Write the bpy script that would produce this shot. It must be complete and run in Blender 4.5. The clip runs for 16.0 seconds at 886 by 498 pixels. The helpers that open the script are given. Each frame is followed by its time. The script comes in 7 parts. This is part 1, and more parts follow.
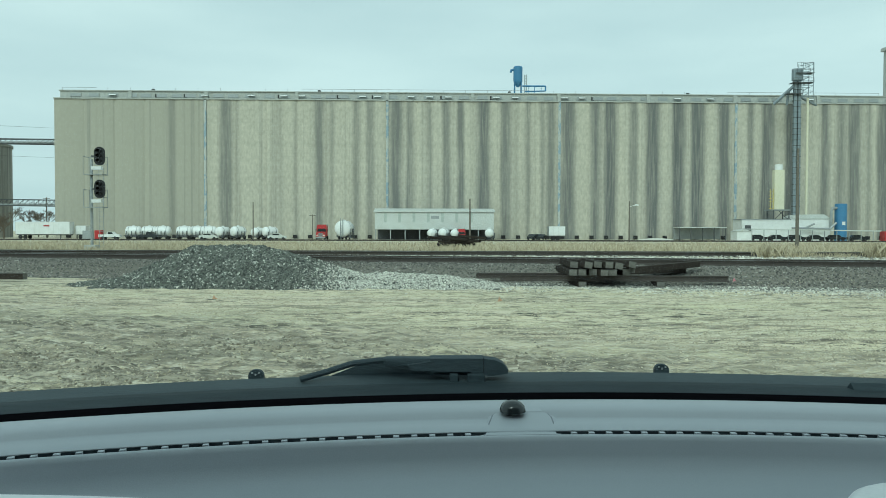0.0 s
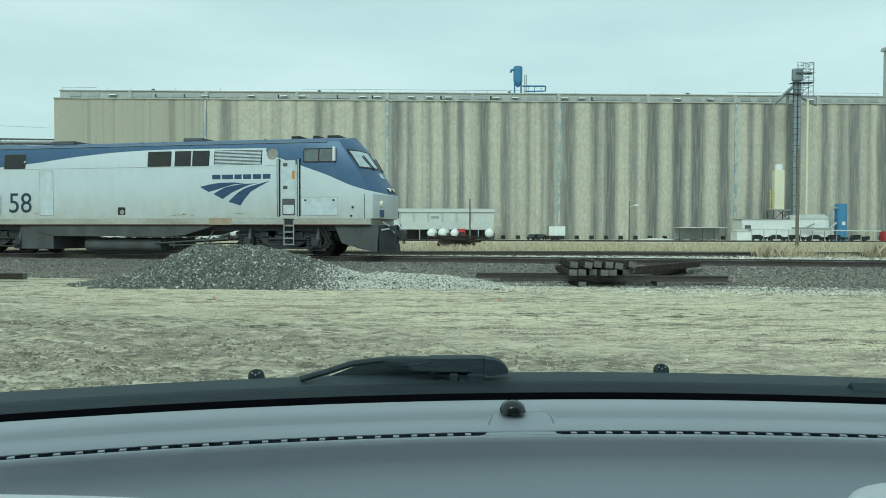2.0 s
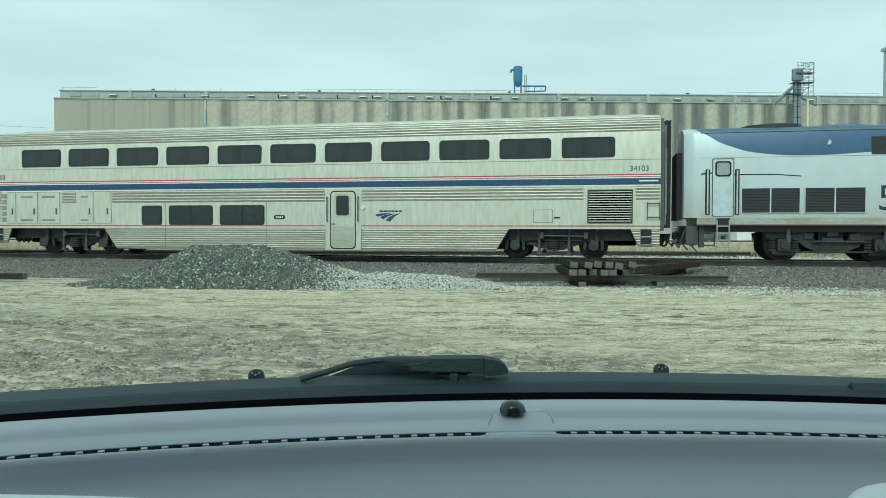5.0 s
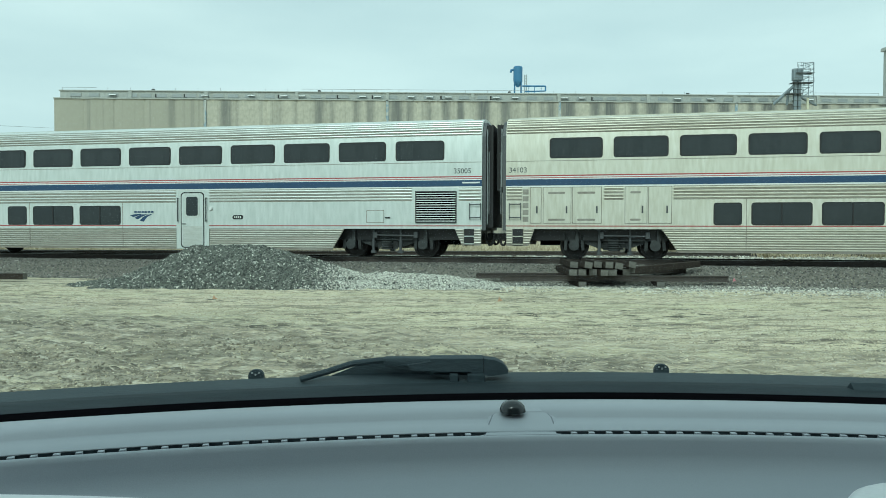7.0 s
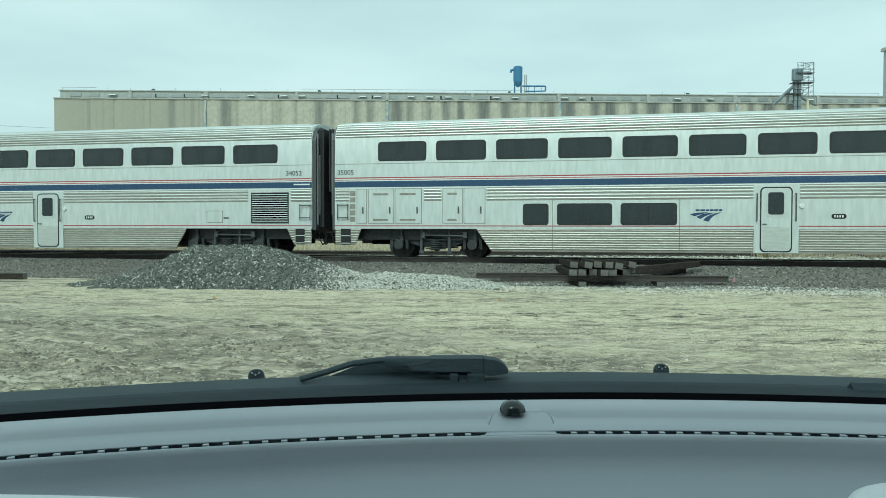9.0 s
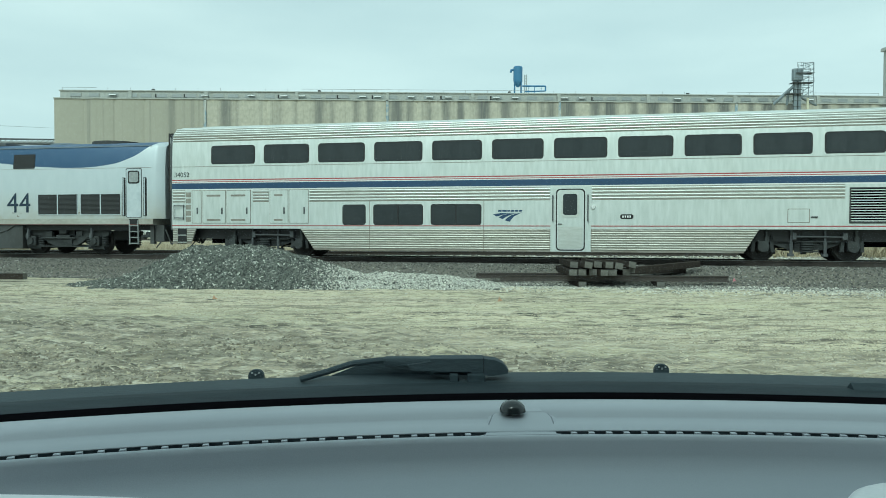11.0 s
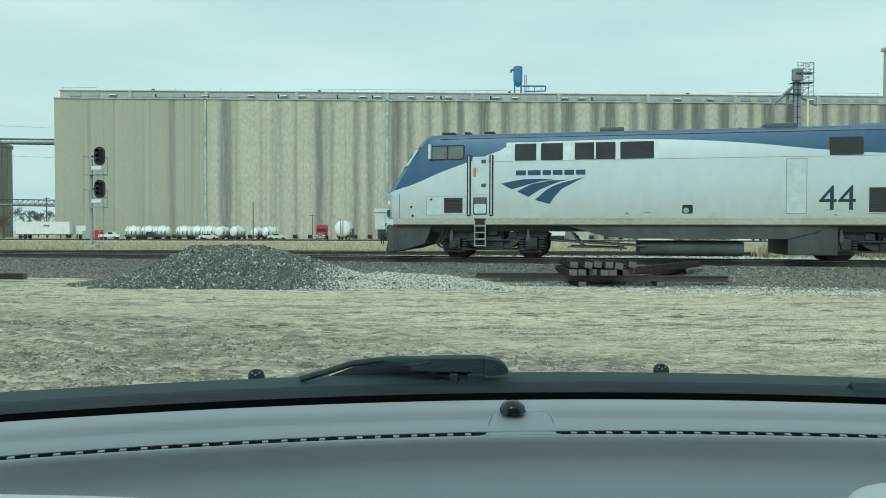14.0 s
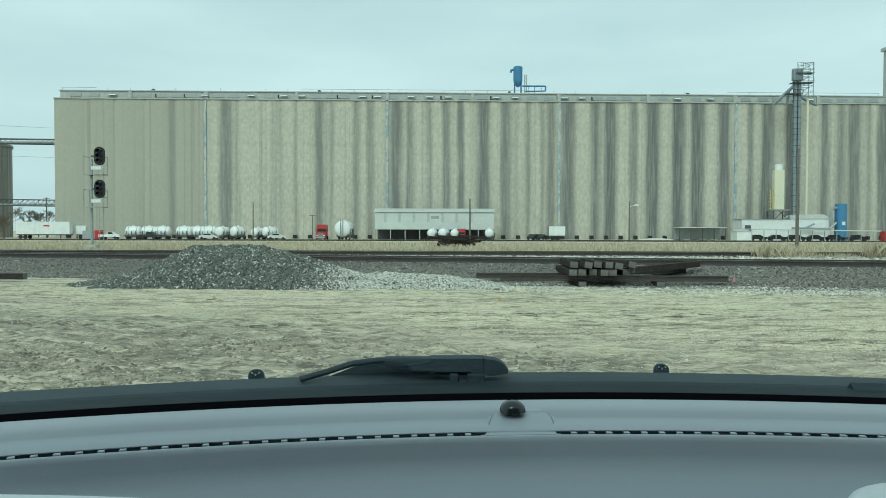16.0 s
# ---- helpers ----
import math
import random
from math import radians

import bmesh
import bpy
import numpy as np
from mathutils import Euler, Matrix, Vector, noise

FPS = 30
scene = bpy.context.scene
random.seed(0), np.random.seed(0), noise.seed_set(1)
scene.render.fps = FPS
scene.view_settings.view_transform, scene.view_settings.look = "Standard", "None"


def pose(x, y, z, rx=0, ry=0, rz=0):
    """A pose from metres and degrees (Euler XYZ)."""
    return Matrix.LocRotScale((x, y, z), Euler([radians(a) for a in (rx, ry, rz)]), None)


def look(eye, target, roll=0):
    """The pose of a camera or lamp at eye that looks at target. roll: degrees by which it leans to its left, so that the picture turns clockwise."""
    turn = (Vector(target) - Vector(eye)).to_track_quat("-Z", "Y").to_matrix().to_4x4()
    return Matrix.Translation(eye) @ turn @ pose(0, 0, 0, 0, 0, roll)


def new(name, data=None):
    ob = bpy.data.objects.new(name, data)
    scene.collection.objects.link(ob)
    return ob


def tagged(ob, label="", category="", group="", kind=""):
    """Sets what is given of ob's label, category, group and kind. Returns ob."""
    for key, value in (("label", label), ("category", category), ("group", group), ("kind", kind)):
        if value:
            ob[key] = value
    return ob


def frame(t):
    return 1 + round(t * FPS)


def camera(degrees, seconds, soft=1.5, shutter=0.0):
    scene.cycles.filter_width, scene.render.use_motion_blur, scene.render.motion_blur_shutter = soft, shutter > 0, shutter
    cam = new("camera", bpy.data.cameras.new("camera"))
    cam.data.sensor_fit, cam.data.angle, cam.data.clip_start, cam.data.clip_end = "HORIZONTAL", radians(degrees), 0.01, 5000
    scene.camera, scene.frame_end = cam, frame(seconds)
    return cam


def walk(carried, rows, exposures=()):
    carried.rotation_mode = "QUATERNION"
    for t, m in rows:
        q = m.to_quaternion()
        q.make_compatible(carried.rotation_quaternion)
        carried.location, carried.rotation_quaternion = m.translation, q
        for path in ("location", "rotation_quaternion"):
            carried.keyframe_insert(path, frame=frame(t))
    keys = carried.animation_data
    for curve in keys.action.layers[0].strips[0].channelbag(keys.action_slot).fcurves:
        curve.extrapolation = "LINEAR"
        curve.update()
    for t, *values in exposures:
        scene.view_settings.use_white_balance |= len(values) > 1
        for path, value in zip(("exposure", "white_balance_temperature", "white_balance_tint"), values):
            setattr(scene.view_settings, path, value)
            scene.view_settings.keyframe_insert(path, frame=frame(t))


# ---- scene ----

cam = camera(62.0, 16.0, 0.85)
EYE = pose(0, 0, 1.6, 90 - 1.36, 0, 0) @ pose(0, 0, 0, 0, 0, 0.146)
# the exposure opens a little while the train fills the view
EXPOSURES = [(t, stops, 5680, -15) for t, stops in ((0.0, -0.03), (1.0, -0.03), (3.0, 0.05), (12.5, 0.05), (15.0, -0.03), (16.0, -0.03))]
walk(cam, [(0.0, EYE), (16.0, EYE)], EXPOSURES)

# ---- world and sun ----
SUN_UP, SUN_TURN = radians(48), radians(200)
world = bpy.data.worlds.new("overcast_sky")
scene.world = world
world.use_nodes = True
wn, wl = world.node_tree.nodes, world.node_tree.links
sky = wn.new("ShaderNodeTexSky")
sky.sky_type, sky.sun_disc = "NISHITA", False
sky.sun_elevation, sky.sun_rotation, sky.dust_density = SUN_UP, SUN_TURN, 4.0
wco = wn.new("ShaderNodeTexCoord")
wmap = wn.new("ShaderNodeMapping")
wmap.inputs["Scale"].default_value = (1.0, 1.0, 4.5)
cloud = wn.new("ShaderNodeTexNoise")
cloud.inputs["Scale"].default_value, cloud.inputs["Detail"].default_value = 1.6, 5.0
cramp = wn.new("ShaderNodeValToRGB")
cramp.color_ramp.elements[0].position, cramp.color_ramp.elements[0].color = 0.35, (6.9, 7.45, 7.8, 1)
cramp.color_ramp.elements[1].position, cramp.color_ramp.elements[1].color = 0.68, (8.9, 9.2, 9.3, 1)
wmix = wn.new("ShaderNodeMixRGB")
wmix.inputs[0].default_value = 0.9
wl.new(wco.outputs["Generated"], wmap.inputs[0])
wl.new(wmap.outputs[0], cloud.inputs["Vector"])
wl.new(cloud.outputs[0], cramp.inputs[0])
wl.new(sky.outputs[0], wmix.inputs[1])
wl.new(cramp.outputs[0], wmix.inputs[2])
wl.new(wmix.outputs[0], wn["Background"].inputs[0])
wn["Background"].inputs[1].default_value = 0.095
sun = new("sun", bpy.data.lights.new("sun", "SUN"))
sun.data.energy, sun.data.angle, sun.data.color = 1.7, radians(30), (1.0, 0.96, 0.9)
sun.matrix_basis = look((-25, -70, 70), (0, 0, 0))


# ---- materials ----
def material(name, color, rough=0.6, metal=0.0, dark=None, scale=6.0, fine=60.0, amount=0.5, bump=0.0, stretch=(1, 1, 1), edge=(0.35, 0.7)):
    """A surface with a second colour in patches and a fine grain over it."""
    m = bpy.data.materials.new(name)
    m.use_nodes = True
    n, l = m.node_tree.nodes, m.node_tree.links
    b = n["Principled BSDF"]
    b.inputs["Roughness"].default_value, b.inputs["Metallic"].default_value = rough, metal
    dark = dark or tuple(c * 0.75 for c in color)
    co, mp = n.new("ShaderNodeTexCoord"), n.new("ShaderNodeMapping")
    mp.inputs["Scale"].default_value = stretch
    l.new(co.outputs["Object"], mp.inputs[0])
    big, small = n.new("ShaderNodeTexNoise"), n.new("ShaderNodeTexNoise")
    for t, s in ((big, scale), (small, fine)):
        t.inputs["Scale"].default_value, t.inputs["Detail"].default_value = s, 6.0
        l.new(mp.outputs[0], t.inputs["Vector"])
    ramp = n.new("ShaderNodeValToRGB")
    ramp.color_ramp.elements[0].position, ramp.color_ramp.elements[1].position = edge
    ramp.color_ramp.elements[0].color, ramp.color_ramp.elements[1].color = (0, 0, 0, 1), (amount, amount, amount, 1)
    l.new(big.outputs[0], ramp.inputs[0])
    mix = n.new("ShaderNodeMixRGB")
    mix.inputs[1].default_value, mix.inputs[2].default_value = (*color, 1), (*dark, 1)
    l.new(ramp.outputs[0], mix.inputs[0])
    grain = n.new("ShaderNodeMixRGB")
    grain.blend_type, grain.inputs[0].default_value = "OVERLAY", 0.35
    l.new(mix.outputs[0], grain.inputs[1])
    l.new(small.outputs[0], grain.inputs[2])
    l.new(grain.outputs[0], b.inputs["Base Color"])
    if bump:
        bp = n.new("ShaderNodeBump")
        bp.inputs["Strength"].default_value, bp.inputs["Distance"].default_value = bump, 0.02
        l.new(small.outputs[0], bp.inputs["Height"])
        l.new(bp.outputs[0], b.inputs["Normal"])
    m["grain"] = grain.name
    return m


def math_node(n, l, op, a, b=None):
    k = n.new("ShaderNodeMath")
    k.operation = op
    for i, v in enumerate((a, b)):
        if v is None:
            continue
        if isinstance(v, (int, float)):
            k.inputs[i].default_value = v
        else:
            l.new(v, k.inputs[i])
    return k.outputs[0]


def streaked_concrete():
    """Board-marked silo concrete with run-off streaks at known places along the wall."""
    m = material("silo_concrete", (0.50, 0.473, 0.395), 0.9, dark=(0.435, 0.41, 0.34), scale=0.35, fine=2.2, amount=0.8, bump=0.2, stretch=(0.8, 0.8, 0.4))
    n, l = m.node_tree.nodes, m.node_tree.links
    geo, sep = n.new("ShaderNodeNewGeometry"), n.new("ShaderNodeSeparateXYZ")
    l.new(geo.outputs["Position"], sep.inputs[0])
    wob = n.new("ShaderNodeTexNoise")
    wm = n.new("ShaderNodeMapping")
    wm.inputs["Scale"].default_value = (0.35, 0.35, 0.04)
    l.new(geo.outputs["Position"], wm.inputs[0])
    l.new(wm.outputs[0], wob.inputs["Vector"])
    wob.inputs["Scale"].default_value = 1.0
    shift = math_node(n, l, "MULTIPLY", math_node(n, l, "SUBTRACT", wob.outputs[0], 0.5), 1.6)
    x = math_node(n, l, "DIVIDE", math_node(n, l, "ADD", math_node(n, l, "ADD", sep.outputs[0], shift), 110), 250)
    total = None
    for i in range(0, len(STREAKS), 7):
        r = n.new("ShaderNodeValToRGB")
        els = r.color_ramp.elements
        els[0].position, els[0].color = 0, (0, 0, 0, 1)
        els[1].position, els[1].color = 1, (0, 0, 0, 1)
        for c, w, s in STREAKS[i:i + 7]:
            p = (c + 110) / 250
            for q, v in ((p - w / 230, 0), (p - w / 420, s), (p + w / 500, s), (p + w / 200, 0)):
                e = els.new(min(max(q, 0.001), 0.999))
                e.color = (v, v, v, 1)
        l.new(x, r.inputs[0])
        total = r.outputs[0] if total is None else math_node(n, l, "MAXIMUM", total, r.outputs[0])
    # thin runs between the broad ones
    runs, rm = n.new("ShaderNodeTexNoise"), n.new("ShaderNodeMapping")
    rm.inputs["Scale"].default_value = (1.5, 1.5, 0.01)
    runs.inputs["Detail"].default_value, runs.inputs["Scale"].default_value = 7.0, 0.6
    l.new(geo.outputs["Position"], rm.inputs[0])
    l.new(rm.outputs[0], runs.inputs["Vector"])
    rr = n.new("ShaderNodeMapRange")
    rr.inputs[1].default_value, rr.inputs[2].default_value, rr.inputs[4].default_value = 0.54, 0.72, 0.42
    l.new(runs.outputs[0], rr.inputs[0])
    total = math_node(n, l, "MAXIMUM", total, rr.outputs[0])
    # broken along their height
    brk, bm_ = n.new("ShaderNodeTexNoise"), n.new("ShaderNodeMapping")
    bm_.inputs["Scale"].default_value = (2.2, 2.2, 0.13)
    brk.inputs["Detail"].default_value, brk.inputs["Scale"].default_value = 8.0, 1.0
    l.new(geo.outputs["Position"], bm_.inputs[0])
    l.new(bm_.outputs[0], brk.inputs["Vector"])
    br = n.new("ShaderNodeMapRange")
    br.inputs[1].default_value, br.inputs[2].default_value, br.inputs[3].default_value = 0.32, 0.56, 0.68
    l.new(brk.outputs[0], br.inputs[0])
    total = math_node(n, l, "MULTIPLY", total, br.outputs[0])
    # pour lines
    wave = n.new("ShaderNodeTexNoise")
    vm = n.new("ShaderNodeMapping")
    vm.inputs["Scale"].default_value = (0.05, 0.05, 2.2)
    l.new(geo.outputs["Position"], vm.inputs[0])
    l.new(vm.outputs[0], wave.inputs["Vector"])
    wave.inputs["Scale"].default_value, wave.inputs["Detail"].default_value = 1.0, 4.0
    wr = n.new("ShaderNodeMapRange")
    wr.inputs[1].default_value, wr.inputs[2].default_value, wr.inputs[4].default_value = 0.5, 0.75, 0.2
    l.new(wave.outputs[0], wr.inputs[0])
    g = n[m["grain"]]
    mixp = n.new("ShaderNodeMixRGB")
    mixp.inputs[2].default_value = (0.33, 0.315, 0.265, 1)
    l.new(wr.outputs[0], mixp.inputs[0])
    l.new(g.outputs[0], mixp.inputs[1])
    # the oldest block is greyer
    old = n.new("ShaderNodeMapRange")
    old.inputs[1].default_value, old.inputs[2].default_value, old.inputs[3].default_value, old.inputs[4].default_value = -66, -61, 0.75, 0.0
    l.new(sep.outputs[0], old.inputs[0])
    grey = n.new("ShaderNodeMixRGB")
    grey.inputs[2].default_value = (0.35, 0.335, 0.28, 1)
    l.new(old.outputs[0], grey.inputs[0])
    l.new(mixp.outputs[0], grey.inputs[1])
    mixp = grey
    mix = n.new("ShaderNodeMixRGB")
    mix.inputs[2].default_value = (0.125, 0.13, 0.128, 1)
    l.new(total, mix.inputs[0])
    l.new(mixp.outputs[0], mix.inputs[1])
    l.new(mix.outputs[0], n["Principled BSDF"].inputs["Base Color"])
    return m


# run-off streaks on the elevator: place along the wall, half width, depth of colour
STREAKS = [(-72.5, 0.8, 0.5), (-58.2, 1.6, 0.75), (-55.5, 0.6, 0.4), (-44.0, 0.7, 0.35), (-39.5, 0.7, 0.4), (-33.4, 1.5, 0.75), (-30.2, 0.8, 0.5),
           (-23.4, 1.1, 0.55), (-19.7, 0.9, 0.6), (-12.8, 1.9, 0.85), (-9.4, 1.2, 0.75), (-3.8, 0.9, 0.6), (1.0, 1.2, 0.7), (4.8, 1.1, 0.8),
           (10.8, 2.0, 0.9), (17.0, 1.6, 0.8), (19.2, 0.8, 0.6), (22.8, 1.0, 0.65), (26.8, 0.9, 0.6), (29.4, 1.2, 0.75), (34.0, 2.1, 0.9),
           (41.4, 1.4, 0.9), (45.0, 2.1, 0.95), (51.7, 0.9, 0.7), (56.9, 2.1, 0.95), (64.2, 2.4, 0.95), (69.0, 2.6, 0.95), (76.5, 1.9, 0.9),
           (83.8, 1.1, 0.7), (88.6, 2.2, 0.9), (95.2, 1.8, 0.95), (104.5, 1.5, 0.8), (108.8, 1.2, 0.75), (112.5, 2.0, 0.85), (116.5, 1.0, 0.6), (121.0, 2.2, 0.9)]
CONCRETE = streaked_concrete()
GALLERY = material("gallery_concrete", (0.42, 0.43, 0.405), 0.9, dark=(0.34, 0.345, 0.325), scale=0.15, fine=2.0, bump=0.2)
OLD_SILO = material("dark_streaked_silo", (0.36, 0.345, 0.30), 0.9, dark=(0.15, 0.147, 0.135), scale=0.8, fine=4.0, amount=0.9, bump=0.2, stretch=(1, 1, 0.03))
BLUE_JOINT = material("blue_joint_paint", (0.27, 0.345, 0.40), 0.8, dark=(0.47, 0.47, 0.43), scale=1.2, fine=3.0, amount=0.9, stretch=(1, 1, 0.5), edge=(0.44, 0.54))
BLUE_STEEL = material("blue_painted_steel", (0.075, 0.21, 0.38), 0.5, dark=(0.05, 0.14, 0.27), scale=0.6, fine=4.0)
GALV = material("galvanised_steel", (0.36, 0.38, 0.38), 0.55, 0.5, scale=1.0, fine=9.0, bump=0.1)
# blue-grey leg steel, lightened to carry distance haze in its colour
LEG_STEEL = material("weathered_hazed_leg_steel", (0.25, 0.29, 0.315), 0.6, 0.3, dark=(0.15, 0.175, 0.19), scale=0.8, fine=6.0)
DARK_STEEL = material("dark_steel", (0.10, 0.105, 0.11), 0.6, 0.3, scale=2.0, fine=20.0, bump=0.2)
WHITE = material("white_paint", (0.74, 0.75, 0.74), 0.45, dark=(0.58, 0.58, 0.55), scale=0.7, fine=6.0)
CREAM = material("cream_paint", (0.66, 0.63, 0.48), 0.6, dark=(0.55, 0.52, 0.4), scale=0.5, fine=4.0)
SHEET = material("pale_sheet_metal", (0.58, 0.60, 0.58), 0.5, 0.2, dark=(0.47, 0.47, 0.43), scale=0.4, fine=4.0)
SHEET_DULL = material("translucent_sheet", (0.44, 0.48, 0.45), 0.5, scale=0.6, fine=4.0)
RED = material("red_truck_paint", (0.42, 0.03, 0.035), 0.35, dark=(0.25, 0.02, 0.02), scale=1.5, fine=10.0)
GLASS_DARK = material("dark_window_glass", (0.02, 0.025, 0.028), 0.12, dark=(0.035, 0.04, 0.04), scale=1.0, fine=5.0)
CURTAIN = material("grey_blind_behind_glass", (0.028, 0.034, 0.036), 0.12, dark=(0.02, 0.025, 0.028), scale=2.0, fine=9.0, stretch=(4, 1, 0.4))
CAB_GLASS = material("grey_cab_glass", (0.11, 0.13, 0.135), 0.15, dark=(0.16, 0.175, 0.175), scale=1.5, fine=5.0)
SKY_GLASS = material("mirror_like_cab_glass", (0.55, 0.60, 0.61), 0.08, 0.9, dark=(0.48, 0.53, 0.54), scale=1.0, fine=5.0)
BLACK = material("black_paint", (0.012, 0.012, 0.013), 0.5, scale=4.0, fine=30.0)
RUBBER = material("black_rubber", (0.018, 0.018, 0.019), 0.75, dark=(0.03, 0.03, 0.03), scale=8.0, fine=60.0, bump=0.15)
TIMBER = material("creosoted_timber", (0.052, 0.043, 0.036), 0.9, dark=(0.024, 0.021, 0.019), scale=3.0, fine=30.0, amount=0.8, bump=0.6, stretch=(0.3, 3, 3))
TIMBER_END = material("pale_timber_end", (0.17, 0.165, 0.15), 0.9, dark=(0.05, 0.046, 0.042), scale=9.0, fine=60.0, bump=0.5)
for q in (TIMBER, TIMBER_END):
    q.node_tree.nodes["Principled BSDF"].inputs["Specular IOR Level"].default_value = 0.1
POLE_WOOD = material("grey_pole_wood", (0.16, 0.145, 0.12), 0.9, dark=(0.09, 0.08, 0.066), scale=4.0, fine=30.0, stretch=(3, 3, 0.3), bump=0.4)
RUST = material("rusty_rail_steel", (0.075, 0.063, 0.055), 0.75, 0.3, dark=(0.04, 0.036, 0.034), scale=5.0, fine=50.0, bump=0.3)
RAILTOP = material("worn_rail_head", (0.42, 0.42, 0.41), 0.3, 0.9, scale=4.0, fine=40.0)
SILVER = material("silver_loco_paint", (0.55, 0.60, 0.63), 0.42, 0.15, dark=(0.51, 0.55, 0.57), scale=0.5, fine=5.0, amount=0.4)
STAINLESS = material("brushed_stainless", (0.62, 0.645, 0.625), 0.38, 0.55, dark=(0.55, 0.54, 0.48), scale=0.8, fine=9.0, stretch=(0.4, 1, 1.6))
DULL_RED = material("dirty_red_line", (0.15, 0.06, 0.05), 0.6, dark=(0.09, 0.07, 0.06), scale=1.5, fine=12.0, amount=0.9)
GRILLE = material("sooty_black_grille", (0.03, 0.031, 0.032), 0.7, dark=(0.018, 0.018, 0.018), scale=2.0, fine=20.0)
# black of the windscreen edge, also used for painted shade behind trucks
MATT = material("matt_black_edge_and_shade", (0.004, 0.004, 0.005), 1.0, scale=8.0, fine=60.0)
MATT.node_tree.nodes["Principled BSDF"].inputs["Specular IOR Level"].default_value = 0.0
DIRTY_BAND = material("dusty_coach_panel", (0.60, 0.585, 0.50), 0.5, 0.2, dark=(0.50, 0.475, 0.40), scale=0.6, fine=5.0, amount=0.3, stretch=(2.0, 1, 0.35))
DIRTY_FLUTE = material("dusty_stainless", (0.55, 0.53, 0.45), 0.45, 0.45, dark=(0.40, 0.375, 0.3), scale=0.9, fine=9.0, amount=0.7, stretch=(0.4, 1, 1.6))
SKIRT = material("dulled_stainless", (0.50, 0.49, 0.44), 0.4, 0.55, dark=(0.38, 0.36, 0.31), scale=0.8, fine=9.0, stretch=(0.4, 1, 1.6))
COACH_BAND = material("pale_coach_panel", (0.60, 0.635, 0.615), 0.45, 0.2, dark=(0.54, 0.555, 0.52), scale=0.6, fine=5.0, amount=0.3, stretch=(2.0, 1, 0.35))
# dirty grey for joints and scuffs, and painted shade between flutes
GRIME_SHADE_GREY = material("dirty_grey_and_groove_shade", (0.30, 0.285, 0.25), 0.6, dark=(0.17, 0.14, 0.11), scale=1.2, fine=12.0, amount=0.8)
LOCO_SILL = material("grimy_silver_sill", (0.43, 0.43, 0.39), 0.5, 0.1, dark=(0.27, 0.235, 0.18), scale=1.1, fine=12.0, amount=0.75, stretch=(0.5, 1, 1))
ROOF_GREY = material("grey_blue_roof_trim", (0.17, 0.215, 0.27), 0.5, scale=1.5, fine=9.0)
NUMBER_BLUE = material("dark_number_paint", (0.012, 0.03, 0.058), 0.6, scale=3.0, fine=20.0)
NAVY = material("navy_livery", (0.02, 0.055, 0.125), 0.5, dark=(0.03, 0.07, 0.14), scale=1.2, fine=9.0)
STRIPE_RED = material("red_livery", (0.34, 0.06, 0.06), 0.45, scale=1.5, fine=12.0)
BOGIE = material("grimy_truck_steel", (0.05, 0.054, 0.054), 0.7, 0.15, dark=(0.02, 0.021, 0.021), scale=4.0, fine=30.0, amount=0.8, bump=0.3)
TANK_GREY = material("grimy_tank_grey", (0.075, 0.08, 0.08), 0.65, dark=(0.035, 0.034, 0.032), scale=1.2, fine=14.0, amount=0.8, stretch=(1.5, 1, 0.5))
WHEEL = material("worn_wheel_steel", (0.034, 0.032, 0.03), 0.7, 0.2, dark=(0.02, 0.018, 0.017), scale=6.0, fine=40.0)
LAMP_GLASS = material("clear_lamp_glass", (0.75, 0.72, 0.6), 0.1, scale=9.0, fine=40.0)
DASH = material("grey_dash_plastic", (0.345, 0.37, 0.405), 0.55, dark=(0.315, 0.34, 0.375), scale=4.0, fine=900.0, bump=0.05)
DASH.node_tree.nodes[DASH["grain"]].inputs[0].default_value = 0.12
DASH_GAP = material("shaded_dash_groove", (0.16, 0.175, 0.2), 0.6, scale=4.0, fine=200.0)
# dusty plastic with windscreen haze in its colour; also darkens the vent slot
COWL = material("dusty_plastic_haze_and_shade", (0.024, 0.036, 0.044), 0.7, dark=(0.055, 0.07, 0.078), scale=7.0, fine=200.0, amount=0.7, bump=0.15, stretch=(0.35, 1, 1))
SEAL = material("dusty_teal_rubber", (0.017, 0.025, 0.03), 0.7, dark=(0.03, 0.04, 0.046), scale=14.0, fine=120.0, amount=0.7, stretch=(0.3, 1, 1))
for q, v in ((SEAL, 0.12), (COWL, 0.25)):
    q.node_tree.nodes["Principled BSDF"].inputs["Specular IOR Level"].default_value = v
DASH_TRIM = material("dash_trim_with_sheen", (0.82, 0.82, 0.83), 0.35, dark=(0.66, 0.66, 0.67), scale=6.0, fine=200.0)
PINK = material("pink_plastic", (0.6, 0.22, 0.26), 0.6, scale=9.0, fine=40.0)
PRIMER = material("faded_primer", (0.34, 0.25, 0.17), 0.8, dark=(0.42, 0.37, 0.3), scale=4.0, fine=20.0)
TWIG = material("bare_twigs", (0.16, 0.13, 0.10), 0.9, scale=2.0, fine=20.0)
CAR_PAINT = material("dark_car_paint", (0.03, 0.035, 0.04), 0.25, scale=2.0, fine=20.0)
FADED_ORANGE = material("faded_orange_plastic", (0.5, 0.31, 0.19), 0.7, scale=6.0, fine=30.0)
YELLOW = material("faded_yellow_paint", (0.55, 0.45, 0.16), 0.6, scale=2.0, fine=20.0)
AMBER = material("amber_plastic", (0.5, 0.22, 0.05), 0.5, scale=3.0, fine=30.0)


